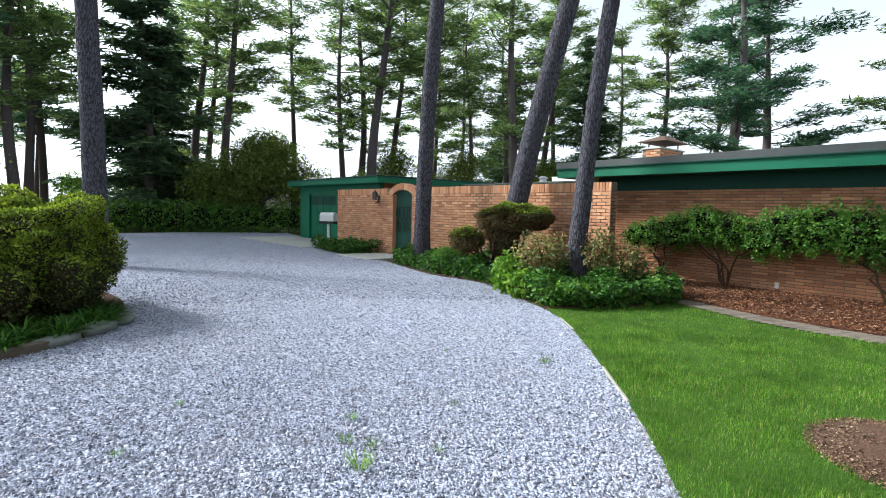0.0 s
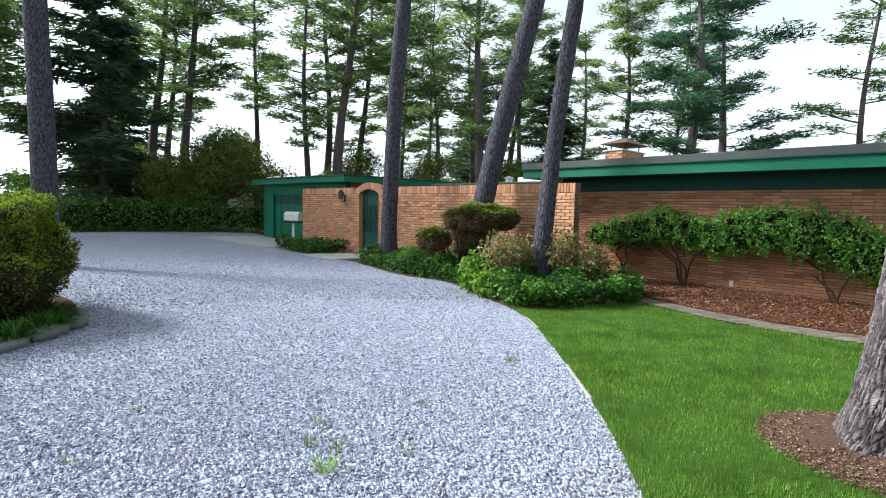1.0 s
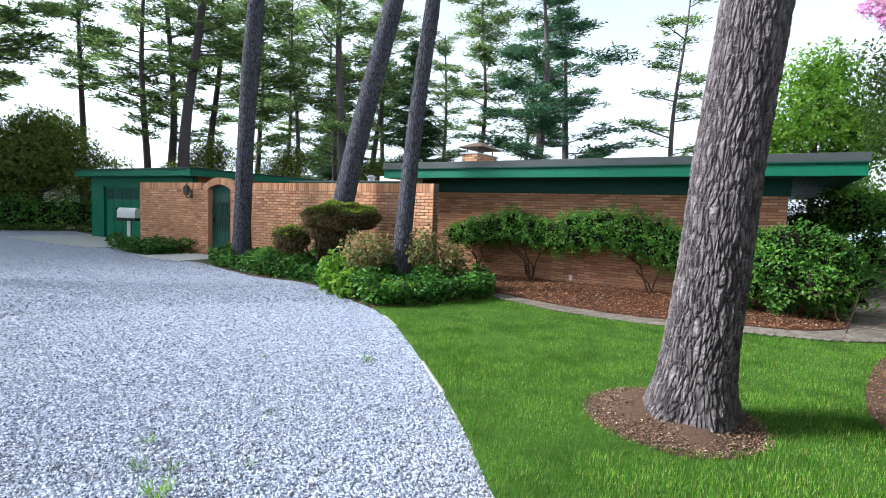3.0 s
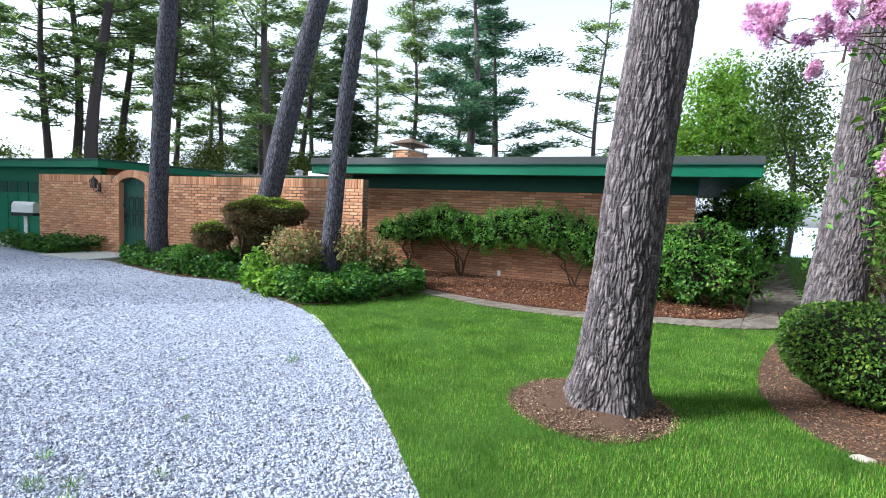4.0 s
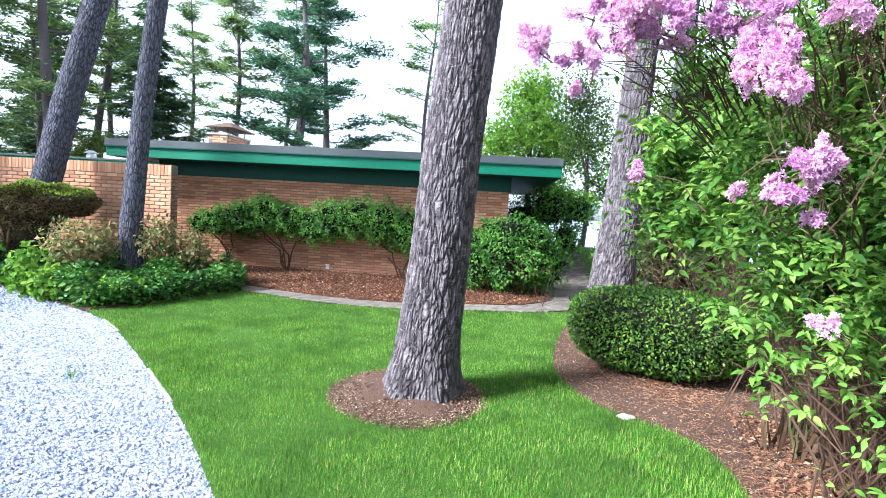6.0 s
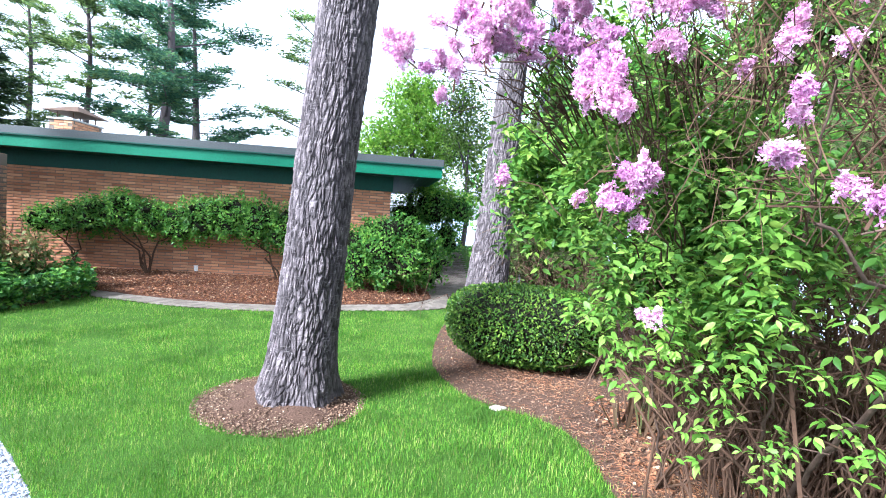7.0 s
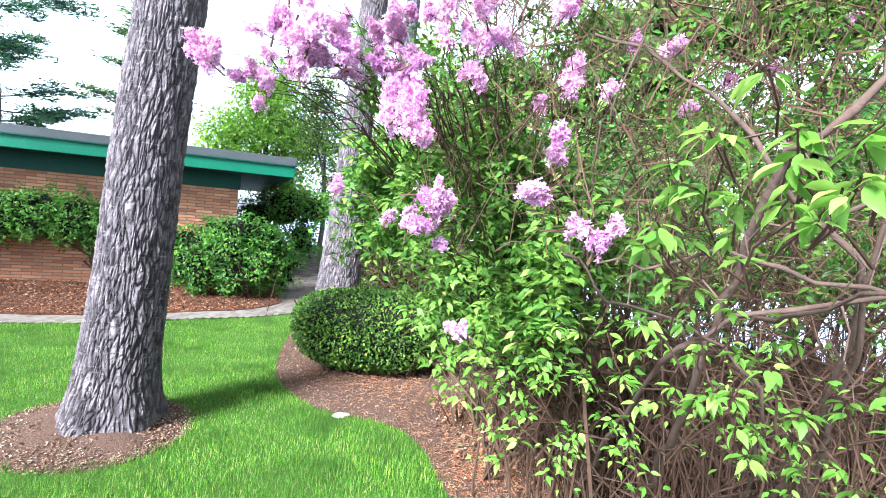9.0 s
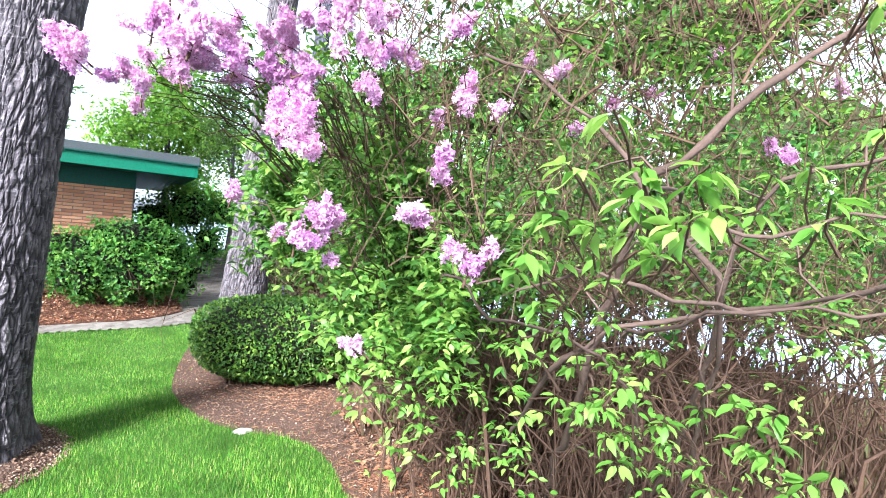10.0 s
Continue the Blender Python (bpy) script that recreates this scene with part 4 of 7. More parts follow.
def build_garage():
    g = thing("garage", "low garage with green painted walls and flat roof", "garage")
    g.matrix_world = GARDEN_M @ Matrix.Translation((-0.75, 0.98, 0.03))
    part("wall", boxed((-16.2, 0.40, -0.1), (-15.25, 0.6, 2.36)), "green", g, "green painted front wall")
    part("wall", boxed((-12.75, 0.40, -0.1), (-9.6, 0.6, 2.36)), "green", g)
    part("lintel", boxed((-15.25, 0.40, 1.95), (-12.75, 0.6, 2.36)), "green", g)
    part("side_wall", boxed((-16.2, 0.6, -0.1), (-16.0, 7.0, 2.36)), "green", g)
    part("side_wall", boxed((-9.8, 0.6, -0.1), (-9.6, 7.0, 2.36)), "roman", g)
    part("back_wall", boxed((-16.0, 6.8, -0.1), (-9.8, 7.0, 2.36)), "green", g)
    part("roof", boxed((-16.5, 0.0, 2.40), (-9.1, 7.4, 2.585)), "roofing", g, "flat grey roof")
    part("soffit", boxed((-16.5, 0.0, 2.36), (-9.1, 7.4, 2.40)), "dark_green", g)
    for lo, hi in (((-16.54, -0.04, 2.33), (-9.06, 0.0, 2.54)), ((-9.1, 0.0, 2.33), (-9.06, 7.4, 2.54)), ((-16.54, 0.0, 2.33), (-16.5, 7.4, 2.54))):
        part("fascia", boxed(lo, hi, bevel=0.005), "green", g, "green painted fascia board")
    for lo, hi in (((-16.57, -0.07, 2.54), (-9.03, 0.0, 2.60)), ((-9.1, 0.0, 2.54), (-9.03, 7.4, 2.60)), ((-16.57, 0.0, 2.54), (-16.5, 7.4, 2.60))):
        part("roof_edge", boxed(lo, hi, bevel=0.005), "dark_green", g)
    door = part("garage_door", boxed((-15.23, 0.47, 0.02), (-12.77, 0.52, 1.95)), "green", g, "green panelled garage door")
    for r in range(4):
        for c in range(4):
            x, z = -15.17 + 0.605 * c, 0.07 + 0.475 * r
            part("panel", boxed((x, 0.445, z), (x + 0.52, 0.469, z + 0.38), bevel=0.01), "green" if r < 3 else "dark_green", door)
    for x in (-15.30, -12.76):
        part("trim", boxed((x, 0.37, 0), (x + 0.07, 0.40, 2.02), bevel=0.004), "green", g)
    part("trim", boxed((-15.30, 0.37, 2.02), (-12.69, 0.40, 2.10), bevel=0.004), "green", g)
    ap = boxed((-17.6, -1.2, -0.05), (-11.4, 1.36, 0.025), bevel=0.01)
    bmesh.ops.transform(ap, matrix=GARDEN_M, verts=ap.verts)
    flat("garage_apron", ap, "concrete", "pale concrete apron before the garage", "pavement")
    # mailbox
    mb = thing("mailbox", "white and black mailbox on a white post", "mailbox", (-4.45, 19.3, 0))
    part("post", boxed((-0.045, -0.045, 0), (0.045, 0.045, 0.9), bevel=0.006), "white_metal", mb)
    bm = bmesh.new()
    pr = [(-0.15, 0), (0.15, 0), (0.15, 0.2)] + [(0.15 * math.cos(a), 0.2 + 0.13 * math.sin(a)) for a in [math.pi * k / 10 for k in range(1, 10)]] + [(-0.15, 0.2)]
    f = bm.faces.new([bm.verts.new((-0.3, x, z)) for x, z in pr])
    r = bmesh.ops.extrude_face_region(bm, geom=[f])
    for v in r["geom"]:
        if isinstance(v, bmesh.types.BMVert):
            v.co.x += 0.6
    bmesh.ops.recalc_face_normals(bm, faces=bm.faces)
    bmesh.ops.transform(bm, matrix=pose(0, 0, 0.92, 0, 0, -20), verts=bm.verts)
    part("box", bm, "white_metal", mb, "white mailbox body")
    bm = boxed((-0.325, -0.155, -0.02), (-0.301, 0.155, 0.32), bevel=0.01)
    bmesh.ops.transform(bm, matrix=pose(0, 0, 0.92, 0, 0, -20), verts=bm.verts)
    part("door", bm, "iron", mb, "black mailbox door")
    bm = boxed((-0.32, -0.17, -0.1), (0.32, 0.17, -0.022), bevel=0.01)
    bmesh.ops.transform(bm, matrix=pose(0, 0, 0.92, 0, 0, -20), verts=bm.verts)
    part("tray", bm, "iron", mb)


# ---- trees ----
def trunk_arrays(points, radii, rows, sides, plates=0.0, seed=0, flare=0.0):
    """A trunk through points with bark plates cut by deep, wandering furrows."""
    line = [np.array(p, float) for p in points]
    t_in = np.linspace(0, 1, len(line))
    ts = np.linspace(0, 1, rows)
    px = [np.interp(ts, t_in, [p[k] for p in line]) for k in range(3)]
    rr = np.interp(ts, t_in, radii)
    verts, mask = [], []
    for i in range(rows):
        z = px[2][i]
        for k in range(sides):
            a = 2 * math.pi * k / sides
            r = rr[i] * (1 + 0.05 * noise.noise(Vector((math.cos(a) * 1.3, math.sin(a) * 1.3, z * 0.5 + seed))))
            if flare and z < 0.7:
                r *= 1 + flare * ((0.7 - z) / 0.7) ** 2.2 * (0.75 + 0.5 * math.cos(5 * a + seed))
            if plates:
                u = Vector((math.cos(a) * rr[i] * 33, math.sin(a) * rr[i] * 33, z * 6.2 + seed))
                u += Vector((noise.noise(u * 0.6), noise.noise(u * 0.6 + Vector((9, 0, 0))), noise.noise(u * 0.8 + Vector((0, 5, 0))) * 0.5)) * 0.8
                d, cells = noise.voronoi(u, distance_metric="DISTANCE")
                d2 = noise.voronoi(Vector((u.x * 0.9 + 31, u.y * 0.9 + 7, u.z * 3.4 + 3)), distance_metric="DISTANCE")[0]
                e = min((d[1] - d[0]) / 0.4, 0.5 + (d2[1] - d2[0]) / 0.5, 1.0)
                mask.append(e * (0.8 + 0.2 * noise.cell(cells[0] * 7.3)))
                r += plates * (e ** 0.6 - 0.55) + plates * 0.35 * noise.noise(u * 3.1)
            verts.append((px[0][i] + r * math.cos(a), px[1][i] + r * math.sin(a), z))
    faces = [(i * sides + k, i * sides + (k + 1) % sides, (i + 1) * sides + (k + 1) % sides, (i + 1) * sides + k) for i in range(rows - 1) for k in range(sides)]
    return (verts, faces, mask) if plates else (verts, faces)


def conifer_crown(rng, axis, z0, z1, reach, branches, kind="pine", clump=16, size=0.38, thin=1.0):
    """Limbs and needle sprays along a trunk whose centre at a height is axis(z)."""
    limbs = Heap()
    P, W = [], []
    for b in range(branches):
        f = (b + rng.random()) / branches
        z = z0 + (z1 - z0) * f
        c = np.array(axis(z))
        a = rng.random() * 2 * math.pi + b * 2.4
        if kind == "pine":
            ln = reach * (0.3 + 0.95 * rng.random()) * (1.0 - 0.45 * f) * (0.55 + 0.45 * min(f * 5, 1))
            rise = 0.05 + 0.35 * f + rng.uniform(-0.12, 0.15)
        else:
            ln = reach * (1.04 - f) * (0.8 + 0.35 * rng.random())
            rise = -0.22 + 0.35 * f
        d = np.array([math.cos(a), math.sin(a), rise])
        bend = rng.uniform(-0.3, 0.3)
        pts = []
        for k in range(6):
            s = k / 5
            pts.append(c + d * ln * s + np.array([-math.sin(a), math.cos(a), 0]) * bend * ln * s * s + np.array([0, 0, (0.12 if kind == "pine" else 0.1) * ln * s * s]))
        r0 = 0.018 + 0.014 * ln
        limbs.tube(pts, [r0 * (1 - 0.8 * k / 5) for k in range(6)], 4)
        count = int((3.3 if kind == "pine" else 12) * ln * thin) + 1
        for k in range(count):
            s = 1 - 0.62 * rng.random() ** 1.4 if kind == "pine" else rng.uniform(0.15, 1.0)
            i = min(int(s * 5), 4)
            p = pts[i] + (pts[i + 1] - pts[i]) * (s * 5 - i)
            off = rng.normal(size=3) * np.array([0.26, 0.26, 0.06]) * ln * 0.55
            if kind != "pine":
                off = rng.normal(size=3) * np.array([0.13, 0.13, 0.05]) * ln + np.array([0, 0, -0.05 * ln])
            q = p + off
            if rng.random() < 0.25:
                limbs.tube([p, q], [0.012, 0.006], 3)
            for m in range(int(clump * 2.3) if kind == "pine" else clump):
                P.append(q + rng.normal(size=3) * size * (np.array([0.8, 0.8, 0.2]) if kind == "pine" else np.array([0.32, 0.32, 0.15])))
                w = rng.normal(size=3) + d * 0.7
                w[2] = abs(w[2]) * 0.28 + (0.03 if kind == "pine" else -0.35)
                W.append(w)
    P, W = np.array(P), np.array(W)
    up = np.array([0, 0, 1.0]) + 0.7 * rng.normal(size=P.shape)
    v, f = leaves_arrays("spray", P, W, up, size * (0.6 + 0.8 * rng.random(len(P))))
    return limbs, v, f


def pine(name, label, seed, height, r0, lean=(0, 0), z0=5.0, reach=3.2, branches=42, kind="pine", needles="needles", bark="bark_dark", clump=14, size=0.4, thin=0.95, sides=10):
    rng = np.random.default_rng(seed)
    t = thing(name, label, "tree")
    axis = lambda z: (lean[0] * z + 0.25 * math.sin(z * 0.35 + seed), lean[1] * z + 0.2 * math.sin(z * 0.3 + 2 * seed), z)
    off = np.array(axis(0.0))
    ax = lambda z: tuple(np.array(axis(z)) - np.array([off[0], off[1], 0]))
    hs = np.linspace(-0.3, height, 14)
    tv, tf = trunk_arrays([ax(h) for h in hs], [r0 * (1 - 0.85 * max(h, 0) / height) for h in hs], 24, sides)
    trunk = part_arrays("trunk", tv, tf, bark, t, smooth=True)
    limbs, v, f = conifer_crown(rng, ax, z0, height - 0.2, reach, branches, kind, clump, size, thin)
    limbs.part("limb_framework", bark, t)
    part_arrays("crown", v, f, needles, t)
    return t


def leafy_tree(name, label, category, seed, height, trunk_h, r0, balls, count, size, mat, shape="diamond", bark="bark_dark"):
    rng = np.random.default_rng(seed)
    t = thing(name, label, category)
    h = Heap()
    h.tube([(0.05 * math.sin(k), 0.04 * math.cos(k * 1.3), -0.1 + trunk_h * k / 5) for k in range(6)], [r0 * (1 - 0.08 * k) for k in range(6)], 8)
    for c, r in balls:
        a = np.array([0, 0, trunk_h * 0.75])
        e = np.array(c)
        mid = a * 0.45 + e * 0.55 + rng.normal(size=3) * 0.12
        h.tube([a, mid, e + rng.normal(size=3) * 0.1], [r0 * 0.55, r0 * 0.32, r0 * 0.1], 6)
        for k in range(5):
            q = e + rng.normal(size=3) * np.array(r) * 0.55
            h.tube([mid * 0.4 + e * 0.6, (e + q) / 2 + rng.normal(size=3) * 0.08, q], [r0 * 0.22, r0 * 0.12, r0 * 0.05], 4)
    h.part("trunk", bark, t, smooth=True)
    foliage("crown", rng, shape, balls, count, size, mat, t, bumps=0.3, shell=0.75, spread=0.9)
    return t


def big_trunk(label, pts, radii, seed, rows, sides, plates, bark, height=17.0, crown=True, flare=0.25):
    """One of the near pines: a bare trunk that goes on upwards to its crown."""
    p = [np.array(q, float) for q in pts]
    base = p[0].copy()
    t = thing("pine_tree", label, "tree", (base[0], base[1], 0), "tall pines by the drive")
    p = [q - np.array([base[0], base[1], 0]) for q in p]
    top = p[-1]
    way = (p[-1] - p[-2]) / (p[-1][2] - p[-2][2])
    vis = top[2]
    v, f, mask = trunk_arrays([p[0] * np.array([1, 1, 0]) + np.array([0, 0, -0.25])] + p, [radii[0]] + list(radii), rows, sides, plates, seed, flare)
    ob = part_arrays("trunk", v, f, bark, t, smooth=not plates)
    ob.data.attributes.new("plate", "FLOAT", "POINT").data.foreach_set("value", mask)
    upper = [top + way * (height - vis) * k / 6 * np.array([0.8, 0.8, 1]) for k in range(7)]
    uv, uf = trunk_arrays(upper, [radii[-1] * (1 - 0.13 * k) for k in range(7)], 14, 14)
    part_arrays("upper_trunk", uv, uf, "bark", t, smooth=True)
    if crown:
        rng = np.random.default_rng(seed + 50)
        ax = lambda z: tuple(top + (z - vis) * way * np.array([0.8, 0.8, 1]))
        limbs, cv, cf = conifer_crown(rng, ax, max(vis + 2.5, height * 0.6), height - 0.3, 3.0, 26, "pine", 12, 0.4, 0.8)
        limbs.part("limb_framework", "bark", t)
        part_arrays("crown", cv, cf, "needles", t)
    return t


build_house()
build_garden_wall()
build_garage()

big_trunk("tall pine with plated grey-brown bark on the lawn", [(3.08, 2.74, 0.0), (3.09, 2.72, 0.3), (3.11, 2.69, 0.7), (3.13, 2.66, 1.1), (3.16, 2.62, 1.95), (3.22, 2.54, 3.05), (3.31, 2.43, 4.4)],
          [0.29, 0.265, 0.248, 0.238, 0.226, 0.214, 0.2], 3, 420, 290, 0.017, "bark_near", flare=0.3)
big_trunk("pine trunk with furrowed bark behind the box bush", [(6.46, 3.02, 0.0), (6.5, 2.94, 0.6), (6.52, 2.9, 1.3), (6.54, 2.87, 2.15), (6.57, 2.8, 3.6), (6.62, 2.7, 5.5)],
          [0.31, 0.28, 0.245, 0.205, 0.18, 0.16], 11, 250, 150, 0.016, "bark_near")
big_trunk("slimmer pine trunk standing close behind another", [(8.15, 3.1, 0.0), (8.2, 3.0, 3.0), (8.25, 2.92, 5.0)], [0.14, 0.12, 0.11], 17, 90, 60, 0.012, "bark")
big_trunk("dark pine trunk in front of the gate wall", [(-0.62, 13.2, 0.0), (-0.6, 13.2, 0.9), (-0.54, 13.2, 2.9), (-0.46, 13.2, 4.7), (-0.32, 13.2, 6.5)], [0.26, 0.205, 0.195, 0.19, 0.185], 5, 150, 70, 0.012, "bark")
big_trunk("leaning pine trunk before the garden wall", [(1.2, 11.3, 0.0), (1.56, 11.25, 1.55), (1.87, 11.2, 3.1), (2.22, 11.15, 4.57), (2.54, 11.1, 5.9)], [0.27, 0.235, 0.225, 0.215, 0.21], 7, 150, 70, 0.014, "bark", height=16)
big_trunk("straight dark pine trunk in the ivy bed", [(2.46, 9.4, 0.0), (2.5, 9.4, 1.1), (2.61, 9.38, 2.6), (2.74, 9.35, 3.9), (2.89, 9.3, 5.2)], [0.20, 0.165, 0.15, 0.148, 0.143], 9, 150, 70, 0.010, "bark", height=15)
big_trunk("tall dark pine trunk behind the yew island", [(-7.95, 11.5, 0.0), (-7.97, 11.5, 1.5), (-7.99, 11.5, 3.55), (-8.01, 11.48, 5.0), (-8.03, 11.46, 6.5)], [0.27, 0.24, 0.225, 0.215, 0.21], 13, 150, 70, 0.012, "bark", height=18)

far = [pine("pine_tree", "tall pine with open layered crown", 21, 21, 0.31, (0.0, 0.0), 5.5, 3.5, 42),
       pine("pine_tree", "slender leaning pine with sparse crown", 22, 20, 0.33, (0.06, 0.0), 6.5, 3.0, 40, thin=0.95),
       pine("pine_tree", "pine with broad blue-green crown", 23, 18, 0.42, (0.02, 0.02), 4.2, 4.8, 30, needles="needles_blue", thin=1.3, clump=18),
       pine("pine_tree", "bare-limbed pine with few tufts", 24, 19, 0.24, (-0.02, 0.0), 5.0, 3.2, 28, thin=0.7),
       pine("spruce_tree", "dense dark spruce reaching to the ground", 25, 16, 0.26, (0, 0), 0.8, 3.9, 95, kind="spruce", needles="needles_dark", clump=9, size=0.52),
       pine("pine_tree", "far pine with thick upper crown", 26, 22, 0.27, (0.01, 0.02), 9, 3.2, 44, thin=1.1)]
# the last four, far left and out of view, are added to shade the drive
ACROSS_DRIVE = [(0, -20.6, 24.5, 15, 0.9), (5, -23.6, 29.8, 75, 0.9), (2, -26.2, 28.0, 200, 1.0), (0, -21.4, 21.0, 0, 1.0), (3, -21.6, 26.2, 40, 1.0), (1, -15.2, 34.8, -5, 1.05), (1, -4.8, 32.6, 5, 1.1), (4, -17.2, 29.3, 50, 1.1), (3, -26.3, 32.7, 20, 1.0), (5, -28.7, 25.1, 80, 1.0), (5, -31.3, 13.2, 10, 1.0), (2, -21.8, 17.8, 30, 0.9), (2, -32.6, 18.4, 140, 1.0), (3, -34.9, 6.2, 220, 1.0), (0, -39.3, 11.1, 60, 1.0), (2, -29.7, 22.9, 300, 1.0)]
BEHIND_HOUSE = [(0, 3.8, 29.8, 90, 0.95), (3, 4.9, 44.8, 60, 1.0), (5, 9.9, 48.9, 30, 1.0), (4, 10.6, 40.6, 0, 0.95), (5, 14.4, 35.2, 160, 0.85), (2, 15.1, 28.2, 0, 0.9), (3, 23.6, 25.8, 120, 0.85), (5, 1.3, 50.0, 210, 0.9), (0, 16.0, 49.4, 250, 0.9), (3, 19.4, 37.3, 200, 0.9), (4, 6.5, 54.9, 80, 1.1), (1, 8.1, 43.9, 15, 1.0), (3, 1.6, 40.0, 30, 0.9), (2, 18.8, 30.7, 80, 0.8)]
FAR_WOOD = [(1, -17.7, 35.8, 10, 1.05), (5, -12.9, 43.1, 70, 1.0), (3, -7.5, 37.2, 130, 1.05), (0, -6.9, 39.4, 200, 1.0), (1, -4.6, 41.8, -10, 1.0), (4, -21.0, 39.2, 140, 1.0), (0, -1.1, 46.0, 300, 0.9), (0, -32.1, 36.2, 30, 1.0), (1, -1.7, 36.5, -15, 1.0), (1, -20.3, 43.3, 0, 1.0)]
used = set()
for k, x, y, rz, s in itertools.chain(ACROSS_DRIVE, BEHIND_HOUSE, FAR_WOOD):
    m = pose(x, y, min(ground_height(x, y), 0.0), 0, 0, rz)
    if k in used:
        ob = copy_thing(far[k], m)
    else:
        ob = far[k]
        ob.matrix_basis = m
        used.add(k)
    ob.scale = (s, s, s)
    ob["group"] = "background trees"


# ---- plants ----
def bush(name, label, category, seed, balls, count, size, mat, kind="diamond", at=(0, 0, 0), core=0.8, bumps=0.12, shell=0.22, group="", core_mat="core", **more):
    """A shrub: leaves over lumpy balls round a solid core coloured as inner shade."""
    rng = np.random.default_rng(seed)
    t = thing(name, label, category, at, group)
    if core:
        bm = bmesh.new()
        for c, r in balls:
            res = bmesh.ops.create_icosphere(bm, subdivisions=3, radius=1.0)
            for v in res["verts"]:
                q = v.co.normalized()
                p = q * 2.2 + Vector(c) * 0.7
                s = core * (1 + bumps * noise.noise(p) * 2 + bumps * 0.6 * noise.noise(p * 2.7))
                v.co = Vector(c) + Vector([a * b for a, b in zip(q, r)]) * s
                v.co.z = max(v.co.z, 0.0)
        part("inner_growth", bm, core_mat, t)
    foliage("foliage", rng, kind, balls, count, size, mat, t, bumps=bumps, shell=shell, **more)
    return t


def stems(rng, heap, base, tip, r0, n=6, wander=0.08, sides=5):
    a, b = np.array(base, float), np.array(tip, float)
    ln = np.linalg.norm(b - a)
    pts = []
    for k in range(n):
        s = k / (n - 1)
        pts.append(a + (b - a) * s + rng.normal(size=3) * wander * ln * math.sin(math.pi * s) * 0.5 + np.array([0, 0, 0.12 * ln * math.sin(math.pi * s)]))
    heap.tube(pts, [r0 * (1 - 0.75 * k / (n - 1)) for k in range(n)], sides)
    return pts


# yew island by the drive
YEW = [((-5.35, 6.35, 0.82), (0.95, 1.0, 0.72)), ((-4.85, 6.0, 0.58), (0.62, 0.7, 0.6)), ((-6.2, 5.6, 0.85), (1.1, 1.0, 0.72)), ((-5.1, 5.35, 0.5), (0.6, 0.6, 0.55)), ((-5.55, 4.85, 0.55), (0.62, 0.55, 0.6)), ((-7.4, 5.2, 0.8), (1.2, 1.1, 0.85)), ((-4.95, 6.6, 0.8), (0.5, 0.6, 0.55)), ((-5.8, 6.0, 1.05), (0.6, 0.6, 0.5)), ((-6.4, 5.0, 0.85), (0.6, 0.6, 0.65))]
yew = bush("yew_hedge", "large rounded yew bushes, sunlit green tips over shaded brown sides", "hedge", 31, YEW, 120000, 0.037, "yew_side", "diamond", bumps=0.24, shell=0.12, spin=1.1, core=0.88, core_mat="core_yew")
# fresh tips, brightest upwards: the light on the tops is put into leaf colour
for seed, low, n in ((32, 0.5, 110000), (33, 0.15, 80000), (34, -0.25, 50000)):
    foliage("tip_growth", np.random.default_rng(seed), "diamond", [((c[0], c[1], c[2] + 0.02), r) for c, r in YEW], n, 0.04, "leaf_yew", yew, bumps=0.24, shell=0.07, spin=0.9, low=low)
ISLAND = smooth_line([(-9.0, 2.2), (-6.6, 2.9), (-5.2, 3.35), (-4.35, 3.95), (-4.0, 4.5), (-3.85, 5.1), (-3.85, 5.75), (-4.2, 6.5), (-5.0, 7.5), (-6.3, 8.2), (-9.0, 8.3)], 0.3)
sheet("island_bed", ISLAND + [(-11, 7), (-10.5, 3)], 0.06, "soil", "raised soil bed under the yews", "flower bed", thick=0.12)
rng = np.random.default_rng(33)
edging = thing("bed_edging", "weathered timber edging round the yew bed", "edging")
for k in range(0, len(ISLAND) - 3, 2):
    a, b = Vector((*ISLAND[k][:2], 0)), Vector((*ISLAND[min(k + 2, len(ISLAND) - 1)][:2], 0))
    if a.y > 4.75:
        break
    d = (b - a)
    m = Matrix.Translation((a + b) / 2) @ pose(0, 0, 0.05, 0, rng.uniform(-2, 2), math.degrees(math.atan2(d.y, d.x)))
    part("edging_block", boxed((-d.length / 2 + 0.004, -0.06, -0.1), (d.length / 2 - 0.004, 0.06, 0.05 + rng.uniform(-0.01, 0.01)), m, bevel=0.015), "edging", edging)
for x, y, rz, ln, wd, hi in ((-3.93, 4.95, 80, 0.36, 0.2, 0.07), (-3.88, 5.45, 88, 0.38, 0.24, 0.09), (-3.93, 5.95, 110, 0.34, 0.26, 0.08)):
    st = thing("edging_stone", "flat grey-green stone laid along the yew bed", "stone", (x, y, 0), "stones edging the yew bed")
    bm = bmesh.new()
    bmesh.ops.create_icosphere(bm, subdivisions=3, radius=1.0)
    for v in bm.verts:
        q = v.co.copy()
        s = (abs(q.x) ** 4 + abs(q.y) ** 4 + abs(q.z) ** 5) ** -0.24 * (1 + 0.12 * noise.noise(q * 1.6 + Vector((x * 9, y, 0))))
        v.co = Vector((q.x * s * ln * 0.62, q.y * s * wd * 0.62, max(q.z * s * hi * 0.6, -0.5 * hi) + hi * 0.6))
    bm.transform(Matrix.Rotation(radians(rz), 4, "Z"))
    part("slab", bm, "flagstone", st, smooth=True)


